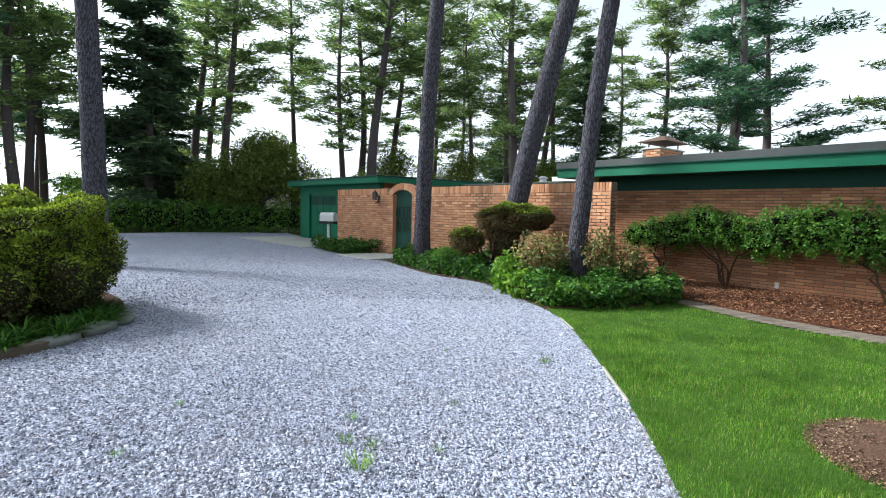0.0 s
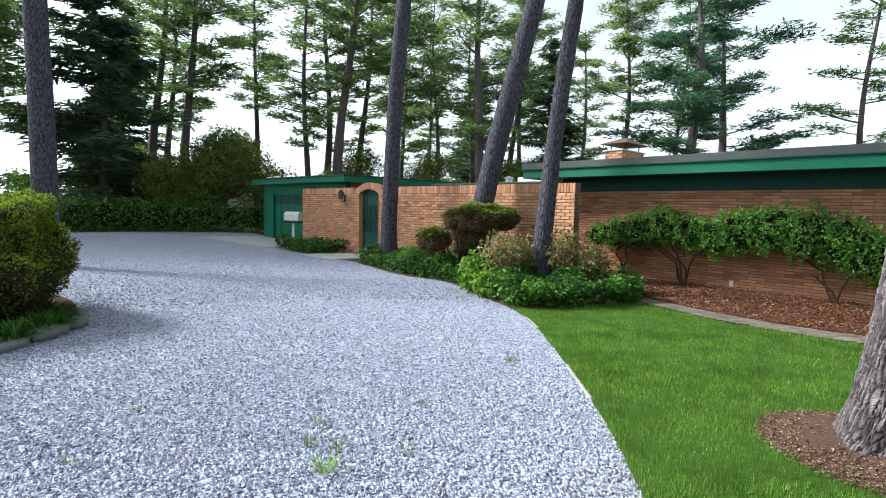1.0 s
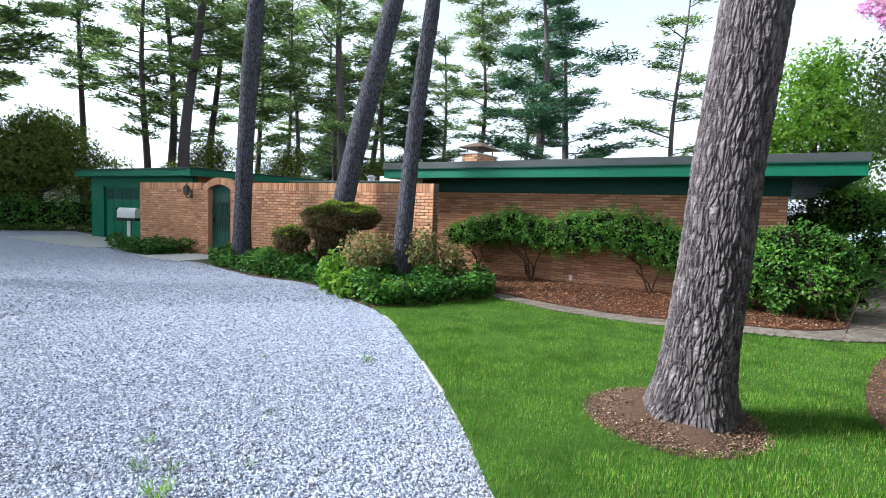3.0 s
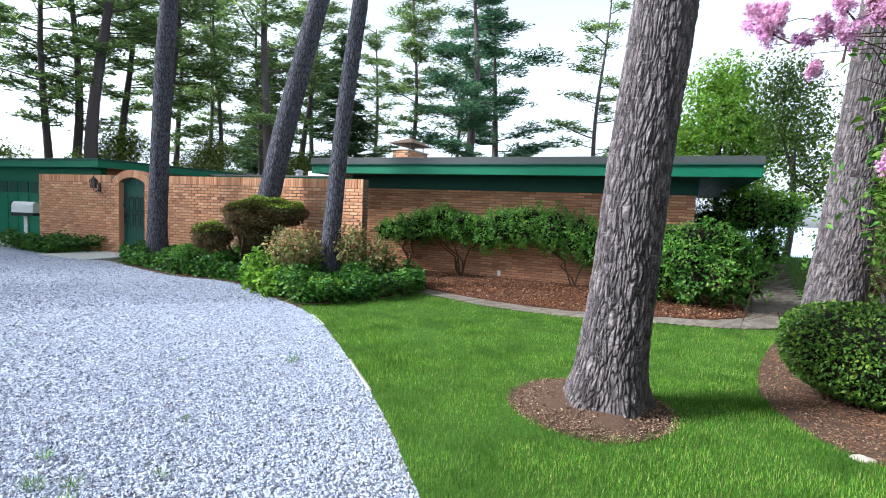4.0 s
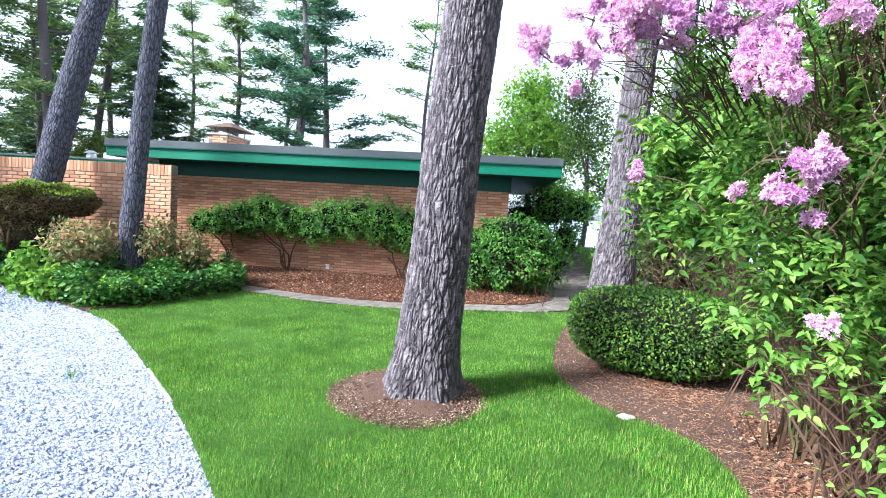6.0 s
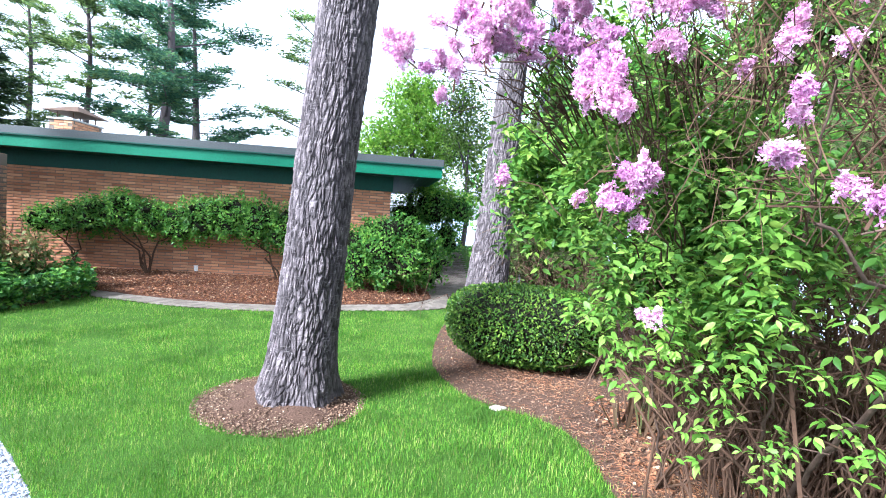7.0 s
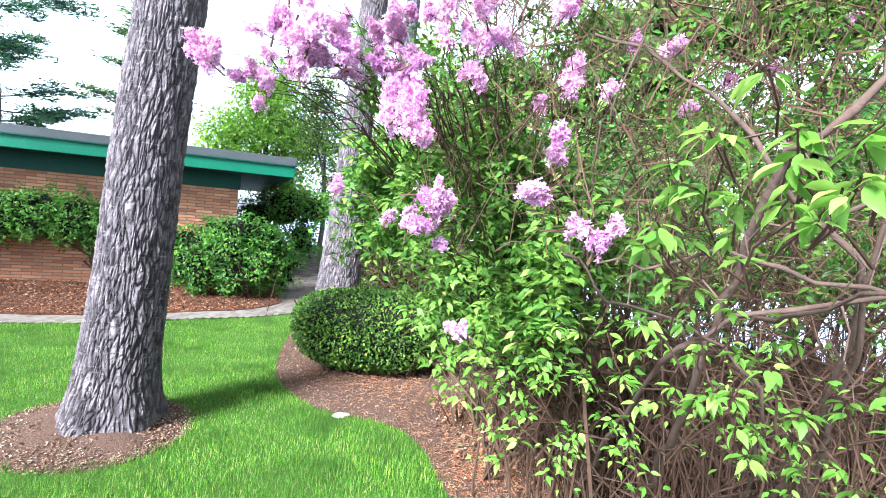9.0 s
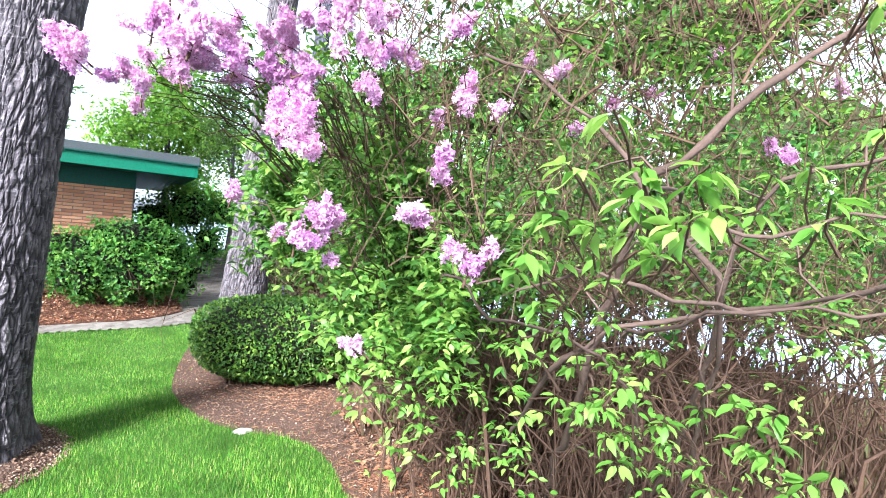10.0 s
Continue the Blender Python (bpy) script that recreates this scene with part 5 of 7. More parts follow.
def strap_clumps(name, label, seed, spots, size, mat, per=16):
    g = np.random.default_rng(seed)
    P, W, F, S = [], [], [], []
    for x, y, z, s in spots:
        for k in range(per):
            a = g.random() * 2 * math.pi
            out = np.array([math.cos(a), math.sin(a), 0])
            P.append(np.array([x, y, z]) + out * 0.05 * g.random())
            W.append(out * g.uniform(0.35, 1.9) + np.array([0, 0, 1.0]))
            F.append(-out + np.array([0, 0, 0.3]))
            S.append(size * s * g.uniform(0.6, 1.2))
    v, f = leaves_arrays("arch", np.array(P), np.array(W), np.array(F), np.array(S))
    t = thing(name, label, "plant")
    part_arrays("foliage", v, f, mat, t)
    return t


g = np.random.default_rng(35)
spots = []
for k in range(330):
    s = g.random()
    i = int(10 + s * 13)
    p = ISLAND[min(i, len(ISLAND) - 1)]
    off = g.uniform(0.1, 0.6)
    spots.append((p[0] - off * 0.9, p[1] + off * 0.25, 0.05, g.uniform(0.7, 1.15)))
strap_clumps("iris_plants", "green strap-leaved lilies along the bed edge", 36, spots, 0.24, "iris", 15)

# ivy bed
def ground_leaves(name, label, seed, poly, count, height, size, mat, kind="heart", lumps=2.4):
    g = np.random.default_rng(seed)
    q = np.array([p[:2] for p in poly])
    lo, hi = q.min(0), q.max(0)
    P = lo + (hi - lo) * g.random((count * 4, 2))
    P = P[inside(poly, P[:, 0], P[:, 1])][:count]
    top = np.array([height * (0.35 + 1.1 * (0.5 + noise.noise(Vector((x * lumps, y * lumps, seed))))) for x, y in P])
    z = 0.02 + top * (1 - 0.97 * g.random(len(P)) ** 1.6)
    pos = np.column_stack([P, z])
    way = g.normal(size=pos.shape) * np.array([1, 1, 0.35])
    face = np.array([0, -0.25, 1.0]) + 0.5 * g.normal(size=pos.shape)
    v, f = leaves_arrays(kind, pos, way, face, size * (0.6 + 0.8 * g.random(len(P))))
    t = thing(name, label, "ground cover")
    part_arrays("foliage", v, f, mat, t)["kind"] = "stuff"
    h = Heap()
    rg = np.random.default_rng(seed + 7)
    for k in range(0, len(P), 90):
        a = np.array([P[k][0], P[k][1], 0.03])
        stems(rg, h, a, a + np.array([rg.normal() * 0.2, rg.normal() * 0.2, 0.1 + 0.5 * top[k]]), 0.004, 5, 0.2, 4)
    h.part("runner_tangle", "twig_dark", t, "brown woody runners")
    return t


IVY = [(1.5, 7.4), (2.05, 7.38), (2.55, 7.46), (3.2, 7.72), (3.8, 8.0), (4.1, 8.6), (3.8, 9.6), (3.25, 10.1), (-0.9, 14.85), (-1.45, 14.3), (-1.3, 13.2), (-0.3, 11.2), (0.7, 10.1), (1.1, 8.85)]
ground_leaves("ivy", "glossy green ivy filling the wall bed", 41, IVY, 42000, 0.33, 0.07, "leaf_ivy")
gp = [GARDEN_M @ Vector(p) for p in ((-11.3, -0.9, 0), (-9.8, -1.25, 0), (-8.3, -1.3, 0), (-8.0, -0.05, 0), (-11.1, -0.05, 0))]
ground_leaves("ivy", "low ivy strip beside the gate", 42, [tuple(p[:2]) for p in gp], 3500, 0.32, 0.085, "leaf_ivy")
bush("groundcover_shrub", "bright yellow-green leafy perennial at the bed edge", "shrub", 43, [((1.12, 8.8, 0.34), (0.24, 0.22, 0.36)), ((1.4, 8.3, 0.22), (0.34, 0.22, 0.24)), ((2.0, 7.75, 0.16), (0.4, 0.2, 0.2))], 1100, 0.09, "leaf_fresh", "heart", core=0.0, shell=0.7)

# clipped juniper
HEAD, LOBE = ((1.46, 10.75, 1.27), (0.76, 0.52, 0.28)), ((0.48, 10.9, 0.80), (0.36, 0.34, 0.25))
UNDER = [((1.32, 10.75, 1.0), (0.5, 0.40, 0.26)), ((1.22, 10.75, 0.74), (0.30, 0.28, 0.28)), ((0.95, 10.8, 1.05), (0.30, 0.3, 0.2))]
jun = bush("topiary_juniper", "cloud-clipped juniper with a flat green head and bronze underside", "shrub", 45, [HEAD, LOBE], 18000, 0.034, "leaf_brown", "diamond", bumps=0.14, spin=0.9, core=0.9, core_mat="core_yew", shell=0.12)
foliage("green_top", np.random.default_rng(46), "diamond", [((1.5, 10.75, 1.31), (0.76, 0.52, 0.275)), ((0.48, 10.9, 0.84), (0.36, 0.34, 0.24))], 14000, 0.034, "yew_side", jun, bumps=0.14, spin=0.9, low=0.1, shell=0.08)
# paler needles on the upper side only, sunlight given as leaf colour
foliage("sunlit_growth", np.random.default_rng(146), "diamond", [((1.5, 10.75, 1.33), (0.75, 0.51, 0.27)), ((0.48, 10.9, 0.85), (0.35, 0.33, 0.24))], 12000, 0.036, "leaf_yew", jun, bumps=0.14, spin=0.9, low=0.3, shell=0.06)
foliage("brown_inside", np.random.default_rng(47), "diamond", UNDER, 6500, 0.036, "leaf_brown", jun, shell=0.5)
h = Heap()
rng = np.random.default_rng(48)
for k in range(26):
    tip = (1.44 + rng.uniform(-0.55, 0.6), 10.75 + rng.uniform(-0.3, 0.3), 1.15) if k < 19 else (0.5 + rng.uniform(-0.2, 0.2), 10.9, 0.7)
    stems(rng, h, (1.18 + rng.uniform(-0.14, 0.14), 10.75 + rng.uniform(-0.12, 0.12), 0.0), tip, 0.032, 6, 0.15)
h.part("stem_tangle", "twig_dark", jun)
lumpy("inner_stem", (1.26, 10.75, 0.82), (0.34, 0.3, 0.4), "core_yew", jun, scale=0.9)
lumpy("inner_stem", (1.2, 10.75, 0.33), (0.16, 0.16, 0.48), "core_yew", jun, scale=0.9)
bush("small_evergreen", "small round dark evergreen bush by the wall", "shrub", 49, [((0.06, 11.55, 0.26), (0.34, 0.34, 0.32))], 4500, 0.06, "leaf_dark", "spray", spin=1.0)

# fading shrub roses
for seed, c, r, n in ((51, (1.82, 9.3, 0.68), (0.48, 0.30, 0.34), 1500), (52, (2.85, 9.15, 0.76), (0.30, 0.26, 0.40), 800), (53, (3.35, 8.95, 0.6), (0.34, 0.26, 0.3), 600)):
    t = bush("rose_bush", "leggy shrub rose with yellowing and bronze leaves", "shrub", seed, [(c, r)], n, 0.075, "leaf_rose", "diamond", core=0.0, shell=0.75, bumps=0.3, group="roses by the garden wall")
    h = Heap()
    rng = np.random.default_rng(seed)
    for k in range(16):
        stems(rng, h, (c[0] + rng.uniform(-0.15, 0.15), c[1] + rng.uniform(-0.1, 0.1), 0.0), np.array(c) + rng.normal(size=3) * np.array(r) * 0.6, 0.010, 5, 0.12, 4)
    h.part("stem_tangle", "twig", t)

# wall-trained evergreen
DH = np.array([0.641, -0.7674, 0.0])


def on_wall(x, z, out=0.42):
    return tuple(np.array([8.86, 6.62, 0]) + DH * x - np.array([0.7674, 0.641, 0]) * out + np.array([0, 0, z]))


ESP = [(-6.6, 0.98, 0.26, 0.24), (-6.2, 1.02, 0.36, 0.3), (-5.7, 1.12, 0.42, 0.36), (-5.15, 1.24, 0.46, 0.38), (-4.6, 1.15, 0.42, 0.34), (-4.05, 1.06, 0.4, 0.36), (-3.6, 1.2, 0.46, 0.40), (-3.1, 1.26, 0.48, 0.40), (-2.55, 1.2, 0.48, 0.42), (-2.05, 1.08, 0.45, 0.44), (-1.75, 0.9, 0.42, 0.42)]
esp = bush("wall_shrub", "evergreen shrub trained along the brick wall on bare trunks", "shrub", 55, [(on_wall(x, z), (a, a * 0.9, b)) for x, z, a, b in ESP], 26000, 0.058, "leaf_dark", "diamond", core=0.66, shell=0.45, bumps=0.36)
h = Heap()
rng = np.random.default_rng(56)
for bx, tips in ((-4.65, [(-5.5, 1.0), (-5.0, 1.0), (-4.6, 0.95), (-4.2, 0.9), (-5.3, 0.9)]), (-6.0, [(-6.4, 0.8), (-5.9, 0.8), (-6.1, 0.75)]), (-2.15, [(-2.9, 1.0), (-2.5, 0.85), (-1.9, 0.7)])):
    for tx, tz in tips:
        stems(rng, h, on_wall(bx + rng.uniform(-0.08, 0.08), 0.0, 0.4), on_wall(tx, tz), 0.024, 7, 0.12)
h.part("stem_tangle", "twig_dark", esp, "bare gnarled stems")

bush("corner_shrub", "dense glossy evergreen at the house corner", "shrub", 57, [(on_wall(0.15, 0.76, 1.2), (0.72, 0.7, 0.58)), (on_wall(-0.55, 0.62, 1.15), (0.48, 0.48, 0.5)), (on_wall(0.62, 0.66, 1.1), (0.46, 0.46, 0.5)), (on_wall(-0.2, 1.1, 1.2), (0.4, 0.4, 0.28)), (on_wall(0.4, 1.06, 1.2), (0.42, 0.4, 0.3)), (on_wall(-0.85, 0.78, 0.95), (0.42, 0.38, 0.38))], 21000, 0.066, "leaf_dark", "diamond", bumps=0.34, shell=0.4)
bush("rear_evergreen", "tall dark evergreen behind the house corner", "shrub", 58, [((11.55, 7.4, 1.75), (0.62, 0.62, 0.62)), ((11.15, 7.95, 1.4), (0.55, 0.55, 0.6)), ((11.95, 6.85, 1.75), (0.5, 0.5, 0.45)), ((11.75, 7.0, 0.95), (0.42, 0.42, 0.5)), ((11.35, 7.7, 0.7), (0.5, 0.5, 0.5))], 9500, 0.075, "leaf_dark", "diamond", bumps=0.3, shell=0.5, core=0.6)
# yellow-green leaves imitate sunlight on the top of the dark bush
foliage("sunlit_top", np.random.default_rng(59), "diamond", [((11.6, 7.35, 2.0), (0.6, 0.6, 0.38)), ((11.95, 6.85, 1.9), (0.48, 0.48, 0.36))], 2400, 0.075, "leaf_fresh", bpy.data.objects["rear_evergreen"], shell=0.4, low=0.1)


# clipped box
def box_bush():
    rng = np.random.default_rng(61)
    t = thing("box_bush", "clipped rounded box bush, flat-topped", "shrub", (5.42, 1.83, 0))
    t.rotation_euler = (0, 0, radians(-66))
    n = 17000
    d = unit(rng.normal(size=(n, 3)))
    p4 = (np.abs(d) ** np.array([2.6, 2.6, 3.2])).sum(1) ** (-1 / 2.8)
    s = p4 * (1 - 0.10 * rng.random(n) ** 2)
    P = d * s[:, None] * np.array([0.88, 0.64, 0.40])
    taper = 1 - 0.16 * np.clip(-P[:, 2] / 0.40, 0, 1)
    P[:, :2] *= taper[:, None]
    for i in range(n):
        P[i] *= 1 + 0.035 * noise.noise(Vector(P[i]) * 3)
    P[:, 2] += 0.45
    way = unit(np.cross(d, rng.normal(size=d.shape)) + d * 0.9)
    face = d + 0.5 * rng.normal(size=d.shape) + np.array([0, 0, 0.3])
    v, f = leaves_arrays("diamond", P, way, face, 0.034 * (0.65 + 0.7 * rng.random(n)))
    part_arrays("foliage", v, f, "leaf_box", t)
    # solid near-black core, painted shade behind the leaves
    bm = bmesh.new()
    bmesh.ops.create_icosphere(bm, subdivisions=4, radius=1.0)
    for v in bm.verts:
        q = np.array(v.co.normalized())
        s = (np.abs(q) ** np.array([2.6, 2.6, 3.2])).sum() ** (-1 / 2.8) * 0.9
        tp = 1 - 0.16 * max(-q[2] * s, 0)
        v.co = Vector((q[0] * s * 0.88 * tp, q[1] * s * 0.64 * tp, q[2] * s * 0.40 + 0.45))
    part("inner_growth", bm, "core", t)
    h = Heap()
    for k in range(12):
        a = rng.uniform(-0.5, 0.5)
        stems(rng, h, (a, rng.uniform(-0.3, 0.3), -0.02), (a * 1.2, rng.uniform(-0.4, 0.4), 0.35), 0.014, 4)
    h.part("stem_tangle", "twig_dark", t)


box_bush()


# ---- lilac ----
def twig_ends(rng, n, lumps, shell=0.6):
    """Twig ends, in short sprays that hang outwards from lumps of growth."""
    areas = np.array([r[0] * r[1] for c, r in lumps])
    out = []
    for (c, r), q in zip(lumps, areas / areas.sum()):
        p, d = rough_ball(rng, max(int(n * q / 6), 2), c, r, 0.35, shell)
        way = unit(d + 0.6 * rng.normal(size=d.shape) + np.array([-0.2, 0, 0.1]))
        for k in range(6):
            out.append(p + way * (0.045 * (k - 3)) - np.array([0, 0, 0.005 * k * k]) + rng.normal(size=p.shape) * 0.015)
    return np.concatenate(out)


def panicle(rng, t, at, s, mat):
    """A lilac flower head: three tapering lobes of four-petalled florets on one stem."""
    at = np.array(at)
    axis = unit(np.array([[rng.normal() * 0.4 - 0.3, rng.normal() * 0.4, rng.uniform(-0.2, 0.9)]]))[0]
    P, out = [], []
    for lobe in range(3):
        ax = unit((axis + rng.normal(size=3) * 0.34)[None])[0]
        q = s * rng.uniform(0.6, 0.85)
        n = int(330 * q * q) + 18
        along = rng.random(n) ** 0.8
        rad = 0.062 * q * (1.05 - 0.8 * along) * np.sqrt(rng.random(n))
        side = unit(np.cross(np.tile(ax, (n, 1)), rng.normal(size=(n, 3))))
        P.append(at + rng.normal(size=3) * 0.012 * s + ax * ((along - 0.3) * 0.17 * q)[:, None] + side * rad[:, None] + rng.normal(size=(n, 3)) * 0.005)
        out.append(unit(side + ax * 0.35 + 0.3 * rng.normal(size=(n, 3))))
    P, out = np.concatenate(P), np.concatenate(out)
    n = len(P)
    e1 = unit(np.cross(out, rng.normal(size=(n, 3))))
    e2 = np.cross(out, e1)
    size = 0.0092 * (0.75 + 0.5 * rng.random(n))
    verts, faces = [], []
    for m in range(4):
        a = m * math.pi / 2
        v, f = leaves_arrays("diamond", P, e1 * math.cos(a) + e2 * math.sin(a) + out * 0.25, out, size)
        off = len(verts)
        faces += [tuple(i + off for i in q) for q in f]
        verts += v.tolist()
    head = part_arrays("panicle", verts, faces, mat, t)
    b = Heap()
    b.tube([at - axis * 0.12 * s, at - axis * 0.08 * s, at + axis * 0.07 * s], [0.004, 0.003, 0.0015], 4)
    b.part("flower_stem", "twig", head)


def lilac():
    rng = np.random.default_rng(71)
    t = thing("lilac_bush", "big old lilac in bloom with mauve-pink panicles", "shrub")
    BODY = [((3.05, 0.25, 1.78), (0.36, 0.32, 0.34)), ((2.85, 0.05, 1.47), (0.36, 0.32, 0.3)), ((2.7, -0.1, 1.86), (0.36, 0.32, 0.28)), ((2.98, 0.18, 1.3), (0.28, 0.2, 0.2)), ((2.5, -0.3, 1.57), (0.34, 0.34, 0.3)), ((2.75, -0.15, 1.3), (0.3, 0.26, 0.2)), ((2.85, 0.15, 2.05), (0.32, 0.32, 0.22))]
    TWIGGY = [((2.5, -0.9, 1.9), (0.5, 0.6, 0.5)), ((2.5, -1.4, 1.7), (0.5, 0.6, 0.45)), ((2.7, -1.8, 2.1), (0.5, 0.7, 0.6))]
    CROWN = [((2.25, 0.35, 2.3), (0.35, 0.45, 0.22)), ((2.35, -0.3, 2.4), (0.4, 0.5, 0.28)), ((2.4, -1.1, 2.5), (0.45, 0.6, 0.35))]
    # thick leaf at the end by the pine, looser and twiggier growth away from it
    tufts("leaf_mass", rng, twig_ends(rng, 520, [((3.5, 0.98, 2.03), (0.28, 0.28, 0.26)), ((3.56, 1.05, 1.76), (0.26, 0.28, 0.28)), ((3.45, 0.9, 1.58), (0.24, 0.24, 0.2)), ((3.3, 0.64, 1.86), (0.28, 0.28, 0.3)), ((3.22, 0.54, 2.12), (0.28, 0.28, 0.2))]), "leaf_lilac", t, (0.05, 0.082), 7)
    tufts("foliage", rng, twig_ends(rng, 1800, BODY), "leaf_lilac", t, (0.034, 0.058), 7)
    # paler leaves over the same lumps, sunlight put into the colour
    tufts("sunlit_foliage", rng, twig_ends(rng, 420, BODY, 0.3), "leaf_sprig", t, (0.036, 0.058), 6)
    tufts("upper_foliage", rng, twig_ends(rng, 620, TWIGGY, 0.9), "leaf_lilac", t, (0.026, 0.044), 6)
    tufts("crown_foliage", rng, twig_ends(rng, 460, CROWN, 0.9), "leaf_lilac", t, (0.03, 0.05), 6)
    # dark green leaves deep inside, coloured for the shade there
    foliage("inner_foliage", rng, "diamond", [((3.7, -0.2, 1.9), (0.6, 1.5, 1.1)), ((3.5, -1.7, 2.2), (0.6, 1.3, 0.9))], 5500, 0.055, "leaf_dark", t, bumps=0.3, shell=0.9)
    tufts("low_foliage", rng, twig_ends(rng, 90, [((2.95, 0.0, 1.0), (0.18, 0.13, 0.14)), ((2.45, -0.28, 1.14), (0.2, 0.22, 0.2)), ((2.8, -0.45, 0.7), (0.2, 0.2, 0.16)), ((2.25, -0.51, 1.06), (0.2, 0.22, 0.18)), ((2.04, -0.8, 1.15), (0.2, 0.25, 0.16))], 0.8), "leaf_sprig", t, (0.026, 0.044), 6)
    OVER = [(3.18, 0.62, 1.09), (3.21, 0.53, 1.01), (3.24, 0.44, 0.92), (3.26, 0.39, 0.81), (3.27, 0.33, 0.7), (3.29, 0.25, 0.73), (3.28, 0.28, 0.88), (3.26, 0.36, 1.02), (3.23, 0.49, 1.13), (3.27, 0.33, 1.1)]
    tufts("hanging_foliage", rng, np.concatenate([np.array(c) + rng.normal(size=(4, 3)) * 0.05 for c in OVER]), "leaf_sprig", t, (0.06, 0.09), 4, reach=0.05, label="large heart-shaped bright leaves")["kind"] = "stuff"
    LOW = [(2.47, -0.88, 1.26), (2.44, -0.99, 1.15), (2.41, -1.12, 1.03), (2.35, -1.28, 0.92), (2.3, -1.39, 1.2), (2.27, -1.45, 1.08), (2.26, -1.46, 1.31), (2.3, -1.39, 0.9), (2.41, -1.1, 0.8), (2.47, -0.18, 0.83), (2.47, -0.88, 0.96)]
    tufts("low_shoot_foliage", rng, np.concatenate([np.array(c) + rng.normal(size=(5, 3)) * 0.07 for c in LOW]), "leaf_sprig", t, (0.026, 0.044), 5, label="bright young shoots near the ground")["kind"] = "stuff"
    h = Heap()
    for c in OVER + LOW:
        stems(rng, h, (3.8, min(c[1] - 0.4, -0.3), 0.0), c, 0.005, 6, 0.12)
        stems(rng, h, (3.4, min(c[1] * 0.7, 0.0), 0.8), c, 0.004, 6, 0.15)
    h.part("shoot_wood", "twig", t)
    # stems from the ground
    h = Heap()
    lumps = BODY + TWIGGY + CROWN
    for k in range(80):
        b = (3.75 + rng.normal() * 0.25, min(-0.6 + rng.normal() * 0.65, 0.15), 0.0)
        c, r = lumps[rng.integers(len(lumps))]
        tip = np.array(c) + unit(rng.normal(size=(1, 3)))[0] * np.array(r) * rng.uniform(0.5, 1.0)
        pts = stems(rng, h, b, tip, rng.uniform(0.004, 0.011), 8, 0.2)
        for m in range(9):
            a = pts[rng.integers(3, 7)]
            stems(rng, h, a, a + unit(rng.normal(size=(1, 3)))[0] * rng.uniform(0.15, 0.42), rng.uniform(0.0015, 0.0038), 5, 0.25, 4)
    h.part("stem_tangle", "twig", t, "tangled grey-brown stems")
    # the heavy limbs that cross in front
    LIMBS = [([(1.62, -1.55, 2.34), (1.71, -1.31, 2.24), (1.74, -1.17, 2.15), (1.73, -1.07, 2.07), (1.73, -0.95, 1.94), (1.8, -0.88, 1.86), (1.95, -0.85, 1.68), (2.6, -0.8, 0.9), (3.6, -0.8, 0.0)], 0.018),
             ([(1.99, -0.38, 2.22), (2.0, -0.52, 2.18), (1.99, -0.66, 2.09), (1.98, -0.78, 2.0), (1.95, -0.89, 1.83), (2.03, -1.0, 1.71), (2.12, -1.17, 1.5), (2.9, -1.3, 0.7), (3.6, -1.3, 0.0)], 0.013),
             ([(1.6, -1.38, 1.93), (1.68, -1.27, 1.89), (1.79, -1.17, 1.87), (1.87, -1.13, 1.75), (1.98, -1.12, 1.6), (2.36, -1.25, 1.18), (3.5, -1.5, 0.0)], 0.012),
             ([(1.36, -1.2, 1.67), (1.64, -1.14, 1.57), (1.89, -0.94, 1.48), (1.93, -0.75, 1.37), (2.09, -0.67, 1.24), (2.4, -0.6, 0.98), (3.6, -0.4, 0.0)], 0.013)]
    THIN = [([(1.49, -0.4, 1.58), (1.55, -0.45, 1.54), (1.6, -0.5, 1.48), (1.8, -0.61, 1.44), (1.93, -0.75, 1.37), (1.96, -0.85, 1.31), (2.04, -0.95, 1.12), (2.9, -1.1, 0.4), (3.5, -1.1, 0.0)], 0.008),
            ([(1.5, -0.46, 1.56), (1.5, -0.56, 1.57), (1.53, -0.7, 1.59), (1.56, -0.81, 1.58), (1.61, -0.98, 1.56), (1.7, -1.13, 1.55)], 0.006),
            ([(1.28, -1.15, 1.61), (1.35, -1.04, 1.59), (1.47, -0.92, 1.54), (1.65, -0.87, 1.49), (1.92, -0.86, 1.42)], 0.006),
            ([(1.34, -0.84, 1.69), (1.31, -0.9, 1.71), (1.28, -0.97, 1.72), (1.21, -1.07, 1.73), (1.2, -1.3, 1.7)], 0.004),
            ([(1.16, -0.72, 1.74), (1.3, -0.78, 1.76), (1.5, -0.85, 1.78), (1.75, -0.9, 1.84)], 0.005),
            ([(1.91, 0.52, 2.08), (1.95, 0.44, 2.07), (2.03, 0.4, 2.08), (2.21, 0.35, 2.19), (2.5, 0.2, 1.9), (3.6, 0.1, 0.0)], 0.007),
            ([(1.94, -0.54, 2.19), (1.95, -0.47, 2.05), (2.0, -0.44, 1.95), (2.05, -0.42, 1.88), (2.5, -0.4, 1.3), (3.5, -0.3, 0.0)], 0.007)]
    spurs = Heap()
    for pts, r in LIMBS + THIN:
        g = Heap()
        sm = [p + rng.normal(size=3) * 0.008 for p in smooth_line(pts, 0.09)]
        fall = np.linspace(0.4, 1.1, len(sm)) if pts[0][2] > pts[-1][2] else np.linspace(1.05, 0.5, len(sm))
        g.tube(sm, [1.1 * r * fall[k] * (0.88 + 0.12 * math.sin(2.3 * k) + 0.08 * rng.normal()) for k in range(len(sm))], 9)
        g.part("limb", "limb", t, smooth=True)
